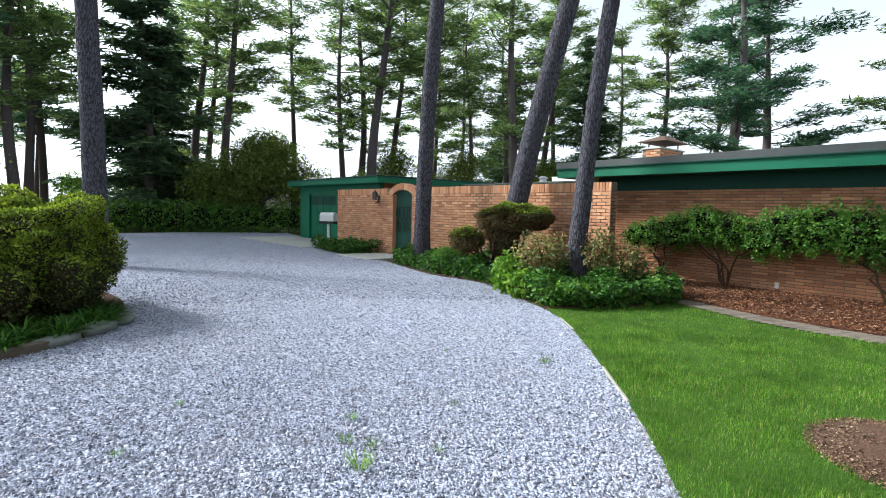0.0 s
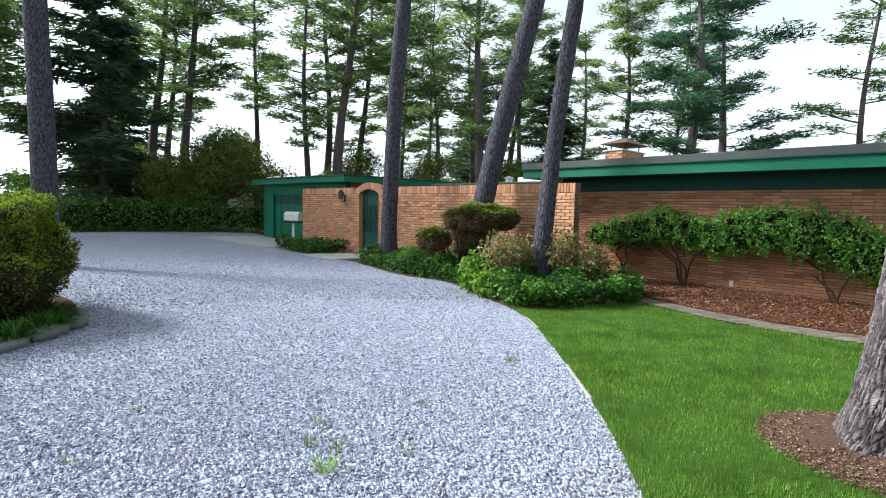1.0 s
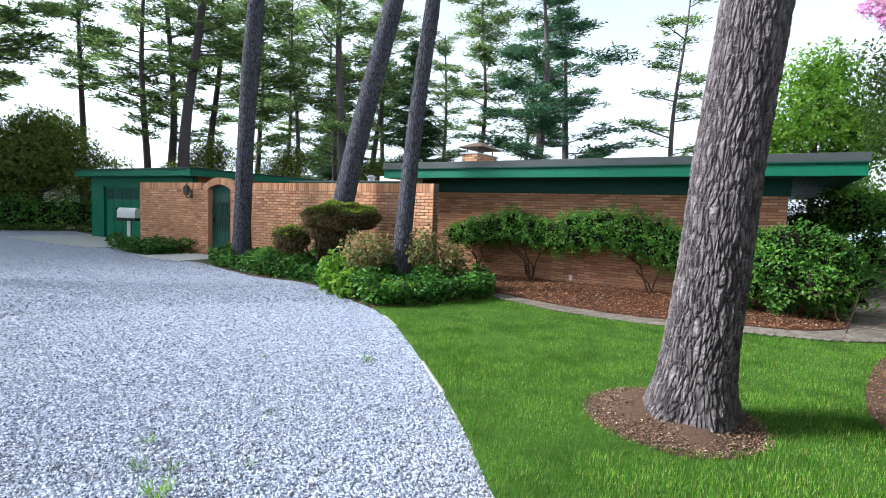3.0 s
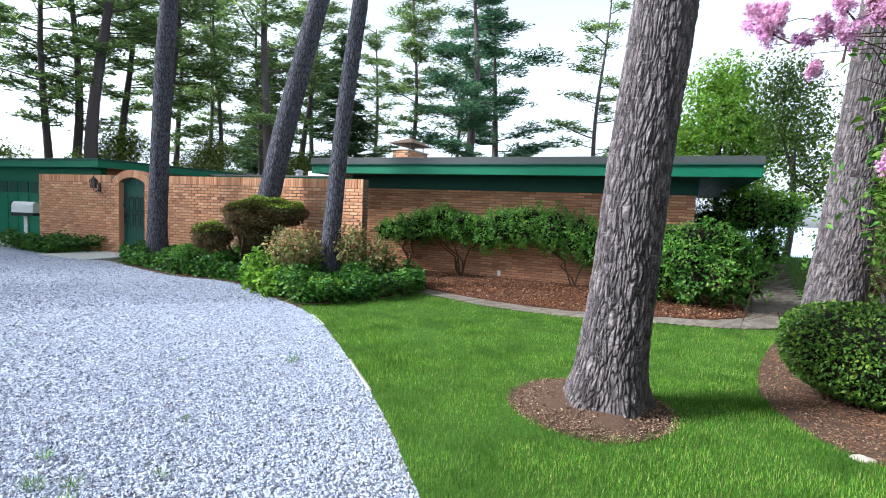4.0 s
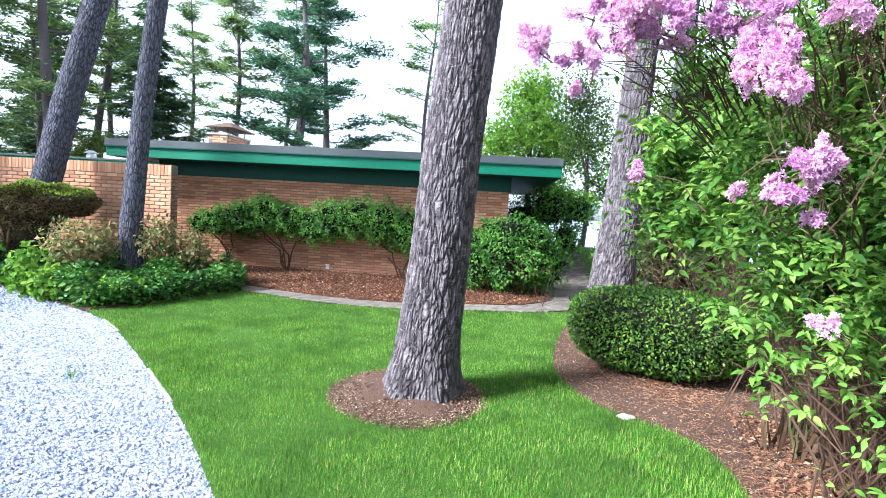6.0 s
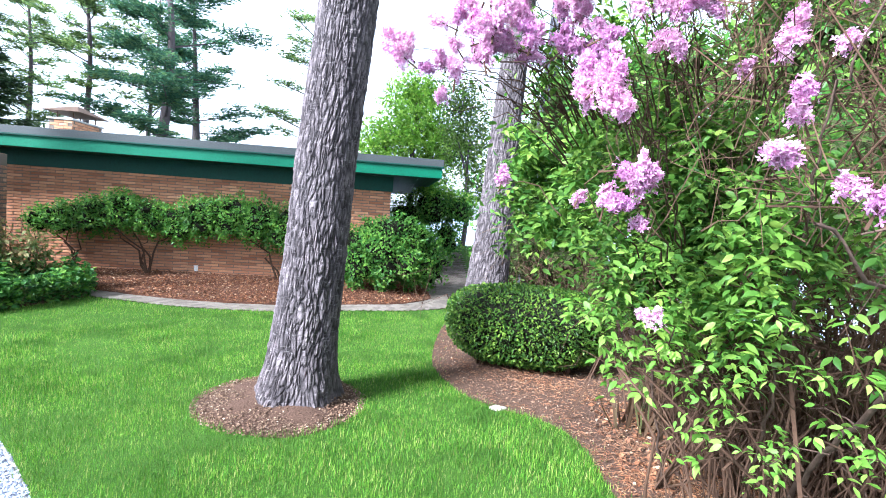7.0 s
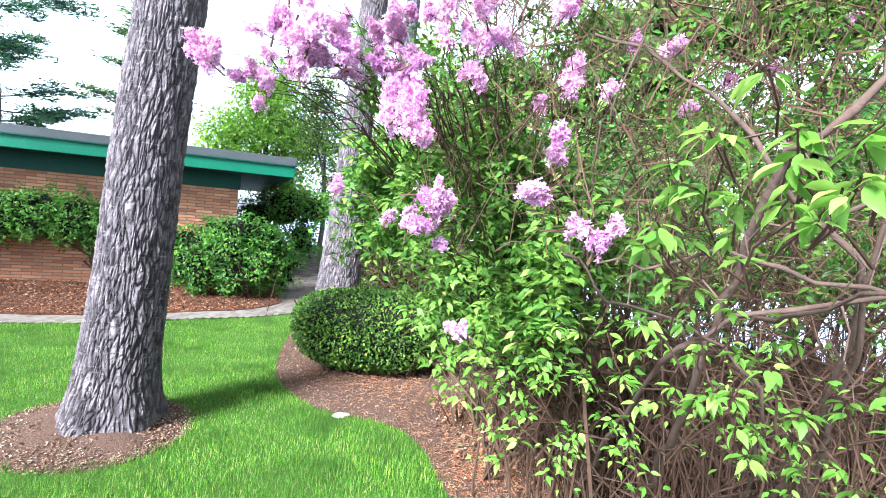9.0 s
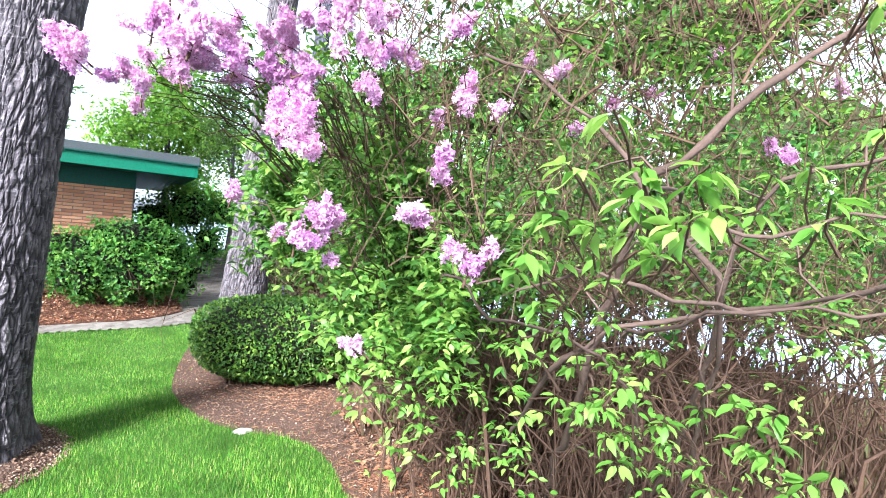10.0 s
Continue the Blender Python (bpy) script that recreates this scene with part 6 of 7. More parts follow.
        for k in range(2, len(sm) - 1, 3):
            side = unit(rng.normal(size=(1, 3)))[0]
            stems(rng, spurs, sm[k], sm[k] + side * rng.uniform(0.1, 0.35), r * 0.25, 5, 0.2, 4)
    spurs.part("spur_wood", "limb", t)
    # dry stems low down
    h = Heap()
    for k in range(300):
        b = np.array([max(3.55 + rng.normal() * 0.35, 3.1), min(-0.9 + rng.normal() * 0.55, 0.0), 0.0])
        stems(rng, h, b, b + np.array([abs(rng.normal()) * 0.25, rng.normal() * 0.25, rng.uniform(0.35, 1.1)]), rng.uniform(0.0025, 0.006), 4, 0.15, 4)
    for k in range(80):
        b = np.array([3.2 + rng.normal() * 0.16, rng.uniform(-1.9, -0.1), 0.0])
        stems(rng, h, b, b + np.array([rng.normal() * 0.2 - 0.15, rng.normal() * 0.25, rng.uniform(0.6, 1.4)]), rng.uniform(0.004, 0.009), 6, 0.16, 5)
    h.part("sucker_tangle", "twig_dark", t, "dry dark suckers")
    # fine dry twigs that haze the upper growth
    h = Heap()
    for k in range(620):
        y = rng.uniform(-2.3, 0.15)
        a = np.array([2.25 + rng.normal() * 0.22, y, rng.uniform(1.5, 2.6)])
        stems(rng, h, a, a + np.array([rng.normal() * 0.1, rng.normal() * 0.15, rng.uniform(0.08, 0.5)]), rng.uniform(0.0012, 0.003), 6, 0.35, 4)
    for k in range(520):  # brown seed-head twigs over the top
        a = np.array([2.4 + rng.normal() * 0.3, rng.uniform(-2.6, 0.1), rng.uniform(1.95, 2.8)])
        stems(rng, h, a, a + np.array([rng.normal() * 0.12, rng.normal() * 0.2, rng.uniform(0.1, 0.4)]), rng.uniform(0.002, 0.0042), 6, 0.4, 4)
    h.part("fine_tangle", "twig", t, "dry brown flower twigs")
    # young sprigs of pale leaves
    NEAR = [(1.18, -0.68, 1.8), (1.21, -0.62, 1.77), (1.15, -0.71, 1.77), (1.17, -0.77, 1.79), (1.16, -0.75, 1.71), (1.16, -0.74, 1.67), (1.23, -0.67, 1.68), (1.29, -0.62, 1.68), (1.32, -0.57, 1.66), (1.35, -0.54, 1.63), (1.35, -0.58, 1.74), (1.2, -0.8, 1.73)]
    FURTHER = [(1.44, -0.67, 1.57), (1.49, -0.63, 1.57), (2.0, -0.39, 1.3), (2.0, -0.55, 1.29), (1.9, -0.53, 1.17), (1.94, -0.64, 1.13), (1.87, -0.8, 1.29), (1.74, -0.9, 1.3), (1.69, -0.91, 1.22), (1.57, -1.06, 1.34), (1.5, -1.09, 1.3), (1.52, -1.05, 1.24),
               (2.17, -0.19, 1.03), (2.16, -0.16, 0.93), (1.76, -0.82, 1.12), (2.43, 0.0, 1.07), (2.39, 0.14, 1.08), (1.68, -1.07, 1.13), (1.37, -1.02, 1.74), (1.32, -1.09, 1.95), (1.85, -0.88, 1.42)]
    P, W, F, S = [], [], [], []
    h = Heap()
    for k, c in enumerate(NEAR + FURTHER):
        near = k < len(NEAR)
        c = np.array(c)
        for m in range(2 if near else 5):
            q = c + rng.normal(size=3) * (0.022 if near else 0.07)
            root = q + np.array([0.16, -0.05, -0.08]) + rng.normal(size=3) * 0.04
            h.tube([root, (root + q) / 2 + rng.normal(size=3) * 0.012, q], [0.003, 0.0025, 0.002], 4)
            for j in range(6):
                a = rng.random() * 2 * math.pi
                way = np.array([math.cos(a), math.sin(a), rng.uniform(-1.3, 0.1)])
                P.append(q + way * 0.008)
                W.append(way)
                F.append(np.array([0, 0, 1.0]) + 0.4 * rng.normal(size=3))
                S.append(rng.uniform(0.03, 0.056) if near else rng.uniform(0.028, 0.05))
    v, f = leaves_arrays("ovate", np.array(P), np.array(W), np.array(F), np.array(S))
    part_arrays("young_leaves", v, f, "leaf_sprig", t, "pale green young leaves", True)
    h.part("sprig_wood", "twig", t)
    # clusters of flower heads: centre, how many, how far spread, how big
    SPRAYS = [(1.71, 0.75, 2.11, 3, 0.025, 0.6), (1.81, 0.67, 2.04, 4, 0.05, 0.5), (1.88, 0.58, 2.23, 6, 0.08, 0.7), (1.9, 0.5, 2.16, 6, 0.06, 0.72), (1.96, 0.4, 2.14, 5, 0.06, 0.66), (2.01, 0.31, 2.16, 5, 0.07, 0.66), (1.9, 0.42, 2.32, 5, 0.12, 0.7),
              (1.97, 0.2, 2.24, 5, 0.09, 0.66), (1.99, 0.1, 2.26, 5, 0.1, 0.62), (1.75, 0.11, 1.94, 5, 0.04, 0.7), (1.72, 0.05, 1.88, 3, 0.03, 0.72), (1.95, 0.03, 2.1, 3, 0.06, 0.6), (2.14, -0.05, 2.23, 4, 0.08, 0.62), (2.1, 0.15, 2.38, 5, 0.14, 0.7)]
    SMALL = [(2.0, -0.28, 2.26, 2, 0.05, 0.6), (2.09, -0.3, 2.14, 2, 0.04, 0.5), (1.7, 0.0, 1.7, 2, 0.022, 0.62), (1.72, -0.05, 1.66, 2, 0.022, 0.58), (1.74, 0.04, 1.61, 2, 0.018, 0.48), (1.83, 0.17, 1.62, 1, 0.01, 0.42), (1.81, -0.03, 1.55, 1, 0.02, 0.42), (1.59, -0.37, 1.81, 2, 0.022, 0.44),
             (1.43, -0.34, 1.69, 2, 0.014, 0.38), (1.34, -0.43, 1.62, 2, 0.016, 0.38), (1.39, -0.5, 1.63, 1, 0.01, 0.26), (2.02, -0.03, 1.27, 1, 0.012, 0.6)]
    FL = [(2.89, 0.96, 1.78, 0.9), (2.27, -0.2, 2.07, 0.55), (2.29, -0.31, 2.12, 0.55), (2.47, -0.84, 2.21, 0.55), (2.2, -1.36, 2.0, 0.45), (2.1, -0.61, 2.2, 0.5), (2.0, -0.44, 2.05, 0.42), (2.0, 0.8, 2.0, 0.5), (2.2, 0.3, 2.4, 0.7), (2.2, 0.0, 2.42, 0.7), (2.5, -0.5, 2.35, 0.55), (2.6, -1.0, 2.3, 0.5), (2.55, -1.45, 2.1, 0.5), (2.6, -1.7, 2.35, 0.5), (2.45, -0.7, 2.1, 0.45), (2.7, -1.25, 2.5, 0.55)]
    for x, y, z, n, w, s in SPRAYS + SMALL:
        for k in range(n):
            d = rng.normal(size=3) * w * np.array([0.6, 1.0, 0.75])
            FL.append((x + d[0], y + d[1], z + d[2], s * rng.uniform(0.8, 1.15)))
    ties = Heap()
    for x, y, z, s in FL:
        root = np.array([2.55, 0.8 * min(max(y, -1.2), 0.6), min(z, 2.2) - 0.2])
        if np.linalg.norm(root - np.array([x, y, z])) > 0.3:
            stems(rng, ties, root, (x + 0.02, y, z - 0.04), 0.0036, 9, 0.05, 5)
    ties.part("flowering_wood", "twig_dark", t)
    for k, (x, y, z, s) in enumerate(FL):
        panicle(rng, t, (x, y, z), s, "petal" if k % 4 else "petal_deep")


lilac()


# bare twig thicket and tall shrubs that close the view behind the lilac
def thicket(label, seed, c, spread, height, n):
    rng = np.random.default_rng(seed)
    t = thing("twig_thicket", label, "shrub", (c[0], c[1], 0))
    h, fine = Heap(), Heap()
    for k in range(n):
        b = np.array([rng.normal() * spread[0], rng.normal() * spread[1], 0])
        p = stems(rng, h, b, b + np.array([rng.normal() * 0.5, rng.normal() * 0.5, height * rng.uniform(0.5, 1.1)]), rng.uniform(0.005, 0.014), 7, 0.15, 4)
        for m in range(5):
            a = p[rng.integers(2, 7)]
            stems(rng, fine, a, a + rng.normal(size=3) * np.array([0.35, 0.35, 0.3]), 0.003, 4, 0.2, 3)
    h.part("stem_tangle", "twig_dark", t)
    fine.part("side_twig_tangle", "dry", t, "pale dry side twigs")
    return t


thicket("grey tangle of bare twigs behind the box bush", 81, (6.9, 1.9), (0.45, 0.45), 1.3, 80)
thicket("brown tangle of bare stems behind the lilac", 82, (4.6, -1.6), (0.5, 1.0), 2.2, 260)
HEDGEROW = [((6.9, -1.5, 1.35), (0.55, 0.8, 0.5), 77), ((6.6, -3.0, 1.5), (0.6, 0.7, 0.5), 76), ((8.3, -0.6, 3.1), (0.8, 1.0, 0.9), 78), ((8.5, 3.3, 1.2), (0.7, 0.7, 1.1), 81), ((9.3, 3.4, 2.9), (0.9, 0.9, 1.5), 82), ((8.0, 2.4, 3.1), (0.9, 1.0, 1.2), 79), ((7.7, 2.3, 1.5), (0.9, 1.0, 1.3), 83), ((7.9, 0.6, 1.7), (1.0, 1.2, 1.6), 84), ((7.4, -1.0, 2.35), (0.9, 1.2, 1.35), 85), ((6.9, -3.0, 2.7), (1.3, 1.5, 1.4), 86), ((8.2, 1.6, 3.4), (1.2, 1.3, 1.2), 87), ((7.6, -0.4, 3.9), (1.3, 1.4, 1.2), 88), ((6.6, -2.4, 4.4), (1.5, 1.4, 1.0), 89), ((7.0, -4.8, 2.2), (1.3, 1.4, 2.0), 90)]
for c, r, seed in HEDGEROW:
    lumps = [((0, 0, c[2]), r), ((0.2, 0.5, c[2] - r[2] * 0.35), (r[0] * 0.75, r[1] * 0.7, r[2] * 0.55)), ((-0.15, -0.5, c[2] + r[2] * 0.35), (r[0] * 0.7, r[1] * 0.7, r[2] * 0.55))]
    t = bush("hedgerow_shrub", "tall tangled green shrub behind the lilac", "shrub", seed, lumps, 5200, 0.075, "leaf_far" if seed % 3 else "leaf_dark", "diamond", (c[0], c[1], 0), core=0.52, bumps=0.4, shell=0.7, core_mat="core_hedge")
    h = Heap()
    g = np.random.default_rng(seed + 300)
    for k in range(7):
        stems(g, h, (g.normal() * 0.15, g.normal() * 0.15, 0.0), (g.normal() * 0.5, g.normal() * 0.5, c[2]), 0.025, 6, 0.12)
    h.part("stem_tangle", "twig_dark", t)

# trees behind the house and across the drive
t = leafy_tree("broadleaf_tree", "fresh green broadleaf tree behind the house", "tree", 91, 7, 3.2, 0.12, [((0, 0, 4.4), (1.5, 1.5, 1.3)), ((-0.8, 0.8, 3.6), (1.1, 1.1, 0.9)), ((0.9, -0.7, 3.8), (1.2, 1.1, 1.0)), ((0.2, 0.1, 5.6), (1.0, 1.0, 0.8)), ((0.6, -0.2, 2.6), (1.0, 0.9, 0.8))], 16000, 0.13, "leaf_fresh")
t.location = (15.3, 11.0, 0.3)
t = leafy_tree("broadleaf_tree", "thin olive-green tree by the rear lawn", "tree", 92, 6, 3.0, 0.09, [((0, 0, 3.6), (1.0, 1.0, 1.4)), ((0.3, -0.4, 2.2), (0.7, 0.7, 0.8)), ((-0.2, 0.3, 4.8), (0.7, 0.7, 0.8))], 6500, 0.10, "leaf_far")
t.location = (14.6, 8.2, 0.5)
t = leafy_tree("broadleaf_tree", "olive-green crab apple across the drive", "tree", 93, 6, 1.9, 0.16, [((0, 0, 3.4), (2.6, 1.9, 1.4)), ((-2.2, -0.3, 2.5), (1.9, 1.5, 1.2)), ((2.0, 0, 2.7), (1.8, 1.4, 1.2)), ((0.3, 0.2, 4.6), (1.7, 1.4, 1.0)), ((-0.8, -0.6, 2.0), (1.6, 1.2, 0.8))], 26000, 0.15, "leaf_olive")
t.location = (-10.6, 28.6, 0)
t = leafy_tree("broadleaf_tree", "rounded olive bush beyond the drive", "tree", 94, 5, 1.2, 0.12, [((0, 0, 2.5), (1.9, 1.6, 1.6)), ((-1.4, 0.4, 1.8), (1.4, 1.2, 1.1)), ((1.0, -0.2, 1.5), (1.2, 1.0, 1.0))], 12000, 0.14, "leaf_olive")
t.location = (-23.0, 23.5, 0)
t = leafy_tree("broadleaf_tree", "young yellow-green shrub beside the pine", "tree", 95, 4, 0.8, 0.06, [((0, 0, 1.5), (0.6, 0.6, 1.1))], 1600, 0.14, "leaf_fresh")
t.location = (-16.6, 22.6, 0)
for k, (x, y, s) in enumerate(((-13.0, 35.0, 1.1), (-4.5, 36.0, 1.0), (0.5, 38.0, 1.0), (-18.5, 33.0, 0.9), (6.0, 36.0, 0.9))):
    t = leafy_tree("broadleaf_tree", "mid-green understorey tree under the pines", "tree", 96 + k, 7, 2.0, 0.1, [((0, 0, 3.4), (1.8, 1.6, 1.5)), ((0.9, 0.5, 4.6), (1.3, 1.2, 1.1)), ((-0.9, -0.2, 2.6), (1.2, 1.1, 0.9))], 8500, 0.16, "leaf_olive")
    t.location, t.scale = (x, y, 0), (s, s, s)

rng = np.random.default_rng(101)
row = [((-18.4 + 1.1 * k, 24.2 + 0.66 * k - 0.03 * k * k, 0.75), (0.95, 0.7, 0.85)) for k in range(12)]
bush("far_hedge", "dark clipped hedge along the far side of the drive", "hedge", 102, row, 15000, 0.13, "leaf_dark", "diamond", bumps=0.2, shell=0.5, core=0.62)


# ---- ground cover in pieces ----
def stones():
    """Loose stones over the gravel, thick where it lies open before the lawn."""
    rng = np.random.default_rng(201)
    n = 800000
    x, y = rng.uniform(-10.0, 2.0, n), rng.uniform(1.6, 17.0, n)
    d = np.hypot(x, y)
    keep = inside(DRIVE, x, y) & ~inside([tuple(p[:2]) for p in ISLAND] + [(-11, 7), (-10.5, 3)], x, y) & (rng.random(n) < np.minimum((3.6 / d) ** 1.5, 1.0) * np.clip((17.0 - d) / 8.0, 0, 1)) & (np.abs(x) < 1.15 * y + 0.6)
    x, y = x[keep][:150000], y[keep][:150000]
    bx, by = rng.uniform(-9.0, 2.0, 120000), rng.uniform(-4.0, 6.5, 120000)  # the rest of the drive, thinner
    rest = inside(DRIVE, bx, by) & ~((by > 1.6) & (np.abs(bx) < 1.15 * by + 0.6)) & ~inside([tuple(p[:2]) for p in ISLAND] + [(-11, 7), (-10.5, 3)], bx, by)
    x, y = np.concatenate([x, bx[rest]]), np.concatenate([y, by[rest]])
    n = len(x)
    base = np.array([(1, 0, 0), (0, 1, 0), (-1, 0, 0), (0, -1, 0), (0, 0, 1)], float)  # their undersides lie in the gravel
    fc = np.array([(0, 1, 4), (1, 2, 4), (2, 3, 4), (3, 0, 4)])
    s = rng.uniform(0.005, 0.0115, n) * (1 + 0.4 * (np.hypot(x, y) > 8))
    v = base[None] * s[:, None, None] * rng.uniform(0.6, 1.4, (n, 5, 1)) + rng.normal(size=(n, 5, 3)) * s[:, None, None] * 0.22
    a = rng.random(n) * 2 * math.pi
    c, sn = np.cos(a), np.sin(a)
    vx, vy = v[..., 0] * c[:, None] - v[..., 1] * sn[:, None], v[..., 0] * sn[:, None] + v[..., 1] * c[:, None]
    z = v[..., 2] * 0.75 + (0.004 + s * 0.45)[:, None]
    verts = np.stack([vx + x[:, None], vy + y[:, None], z], -1).reshape(-1, 3)
    faces = (fc[None] + 5 * np.arange(n)[:, None, None]).reshape(-1, 3)
    tagged(new("loose_gravel", mesh_of("loose_gravel", verts, faces, "stone_chip")), "loose pale grey crushed stones on the drive", "gravel", "", "stuff")


def grass():
    rng = np.random.default_rng(202)
    n = 900000
    x, y = rng.uniform(0.9, 8.0, n), rng.uniform(-0.8, 8.2, n)
    d = np.hypot(x - 0.4, y)
    keep = inside(LAWN, x, y) & (np.hypot(x - 2.98, y - 2.79) > 0.65) & (rng.random(n) < np.minimum((4.2 / d) ** 0.9, 1.0))
    x, y = x[keep][:190000], y[keep][:190000]
    n = len(x)
    P = np.column_stack([x, y, np.full(n, 0.008)])
    a = rng.random(n) * 2 * math.pi
    out = np.column_stack([np.cos(a), np.sin(a), np.zeros(n)])
    way = out * rng.uniform(0.1, 0.9, (n, 1)) + np.array([0, 0, 1.0])
    patch = np.array([0.75 + 0.5 * (0.5 + noise.noise(Vector((p * 1.3, q * 1.3, 4)))) for p, q in zip(x, y)])
    v, f = leaves_arrays("blade", P, way, -out + np.array([0, 0, 0.2]), 0.040 * patch * rng.uniform(0.5, 1.2, n))
    tagged(new("grass_blades", mesh_of("grass_blades", v, f, "grass")), "short green mown grass blades", "grass", "", "stuff")
    # ragged fringes along the beds and the ring, and sparse rear grass
    P, S = [], []
    for line, m in ((edge_line, 260), (mulch_line, 200)):
        for p in line:
            if p[1] > 7.4 or p[1] < -1:
                continue
            for k in range(int(m * 0.16)):
                P.append((p[0] + rng.normal() * 0.05 + (0.05 if line is edge_line else -0.06), p[1] + rng.normal() * 0.12, 0.01))
                S.append(rng.uniform(0.025, 0.055))
    for k in range(1400):
        a = rng.random() * 2 * math.pi
        r = 0.60 + abs(rng.normal()) * 0.05
        P.append((2.98 + r * math.cos(a), 2.79 + r * math.sin(a), 0.01))
        S.append(rng.uniform(0.025, 0.055))
    for k in range(9000):
        q = REAR_FOOT + REAR_WAY * rng.uniform(0.6, 7.8) + Vector((REAR_WAY.y, -REAR_WAY.x)) * rng.uniform(-2.0, 4.5)
        if abs((q - REAR_FOOT).dot(Vector((REAR_WAY.y, -REAR_WAY.x)))) > 0.5:
            P.append((q.x, q.y, rear_height(q.x, q.y)))
            S.append(rng.uniform(0.06, 0.11))
    P = np.array(P)
    a = rng.random(len(P)) * 2 * math.pi
    out = np.column_stack([np.cos(a), np.sin(a), np.zeros(len(P))])
    v, f = leaves_arrays("blade", P, out * 0.6 + np.array([0, 0, 1.0]), -out + np.array([0, 0, 0.2]), np.array(S))
    tagged(new("grass_fringe", mesh_of("grass_fringe", v, f, "grass")), "longer ragged grass along the bed edges", "grass", "", "stuff")


def chips(name, label, poly, count, seed, mat, z=0.03, size=0.022, hole=None, box_=None):
    rng = np.random.default_rng(seed)
    q = np.array([p[:2] for p in poly])
    lo, hi = (q.min(0), q.max(0)) if box_ is None else (np.array(box_[:2]), np.array(box_[2:]))
    P = lo + (hi - lo) * rng.random((count * 5, 2))
    P = P[inside(poly, P[:, 0], P[:, 1])]
    if hole:
        P = P[np.hypot(P[:, 0] - hole[0], P[:, 1] - hole[1]) > hole[2]]
    P = P[:count]
    n = len(P)
    pos = np.column_stack([P, z + 0.004 + 0.008 * rng.random(n)])
    v, f = leaves_arrays("diamond", pos, rng.normal(size=(n, 3)) * np.array([1, 1, 0.3]), np.array([0, 0, 1.0]) + 0.45 * rng.normal(size=(n, 3)), size * rng.uniform(0.4, 1.9, n))
    tagged(new(name, mesh_of(name, v, f, mat)), label, "mulch", "", "stuff")


RING = [(2.98 + (0.63 + 0.04 * math.sin(3 * a + 1)) * math.cos(a), 2.79 + (0.63 + 0.04 * math.sin(2 * a)) * math.sin(a)) for a in [2 * math.pi * k / 40 for k in range(40)]]
bm = bmesh.new()
mid = bm.verts.new((2.98, 2.79, 0.09))
ring1 = [bm.verts.new((2.98 + (x - 2.98) * 0.6, 2.79 + (y - 2.79) * 0.6, 0.075 + 0.012 * math.sin(7 * k))) for k, (x, y) in enumerate(RING)]
ring2 = [bm.verts.new((x, y, 0.014)) for x, y in RING]
for k in range(40):
    bm.faces.new((mid, ring1[k], ring1[(k + 1) % 40]))
    bm.faces.new((ring1[k], ring2[k], ring2[(k + 1) % 40], ring1[(k + 1) % 40]))
for fc in bm.faces:
    fc.smooth = True
flat("tree_ring", bm, "soil", "ring of bare soil and bark chips round the pine", "flower bed")


def ring_chips():
    rng = np.random.default_rng(205)
    n = 7000
    a, r = rng.random(n) * 2 * math.pi, 0.24 + 0.41 * np.sqrt(rng.random(n))
    z = np.interp(r, [0.24, 0.38, 0.65], [0.08, 0.068, 0.02]) + 0.006
    P = np.column_stack([2.98 + r * np.cos(a), 2.79 + r * np.sin(a), z])
    v, f = leaves_arrays("diamond", P, rng.normal(size=(n, 3)) * np.array([1, 1, 0.3]), np.array([0, 0, 1.0]) + 0.45 * rng.normal(size=(n, 3)), 0.014 * rng.uniform(0.4, 1.9, n))
    tagged(new("ring_litter", mesh_of("ring_litter", v, f, "litter")), "pale bark flakes round the pine's foot", "mulch", "", "stuff")


stones()
grass()
ring_chips()
chips("bed_litter", "pale chips and dry needles on the bed", RIGHT_BED, 26000, 206, "litter", 0.022, 0.014, box_=(2.6, -2.0, 7.0, 4.2))
chips("bark_mulch", "red-brown bark mulch chips along the wall", HOUSE_BED, 26000, 207, "chip", 0.045, 0.03)
chips("red_needles", "drift of rusty needles under the lilac", [(3.5, 0.3), (4.9, 1.0), (5.0, -1.4), (3.2, -1.4)], 3500, 208, "chip", 0.026, 0.03)
bm = bmesh.new()
bmesh.ops.create_icosphere(bm, subdivisions=3, radius=1.0, matrix=pose(4.05, 1.44, 0.02, 0, 0, -55) @ Matrix.Diagonal((0.075, 0.042, 0.024, 1)))
for v in bm.verts:
    v.co += Vector((1, 1, 0.4)) * 0.01 * noise.noise(v.co * 22)
tagged(flat("stone", bm, "pale_stone", "pale flat stone at the bed edge", "stone"), kind="thing")


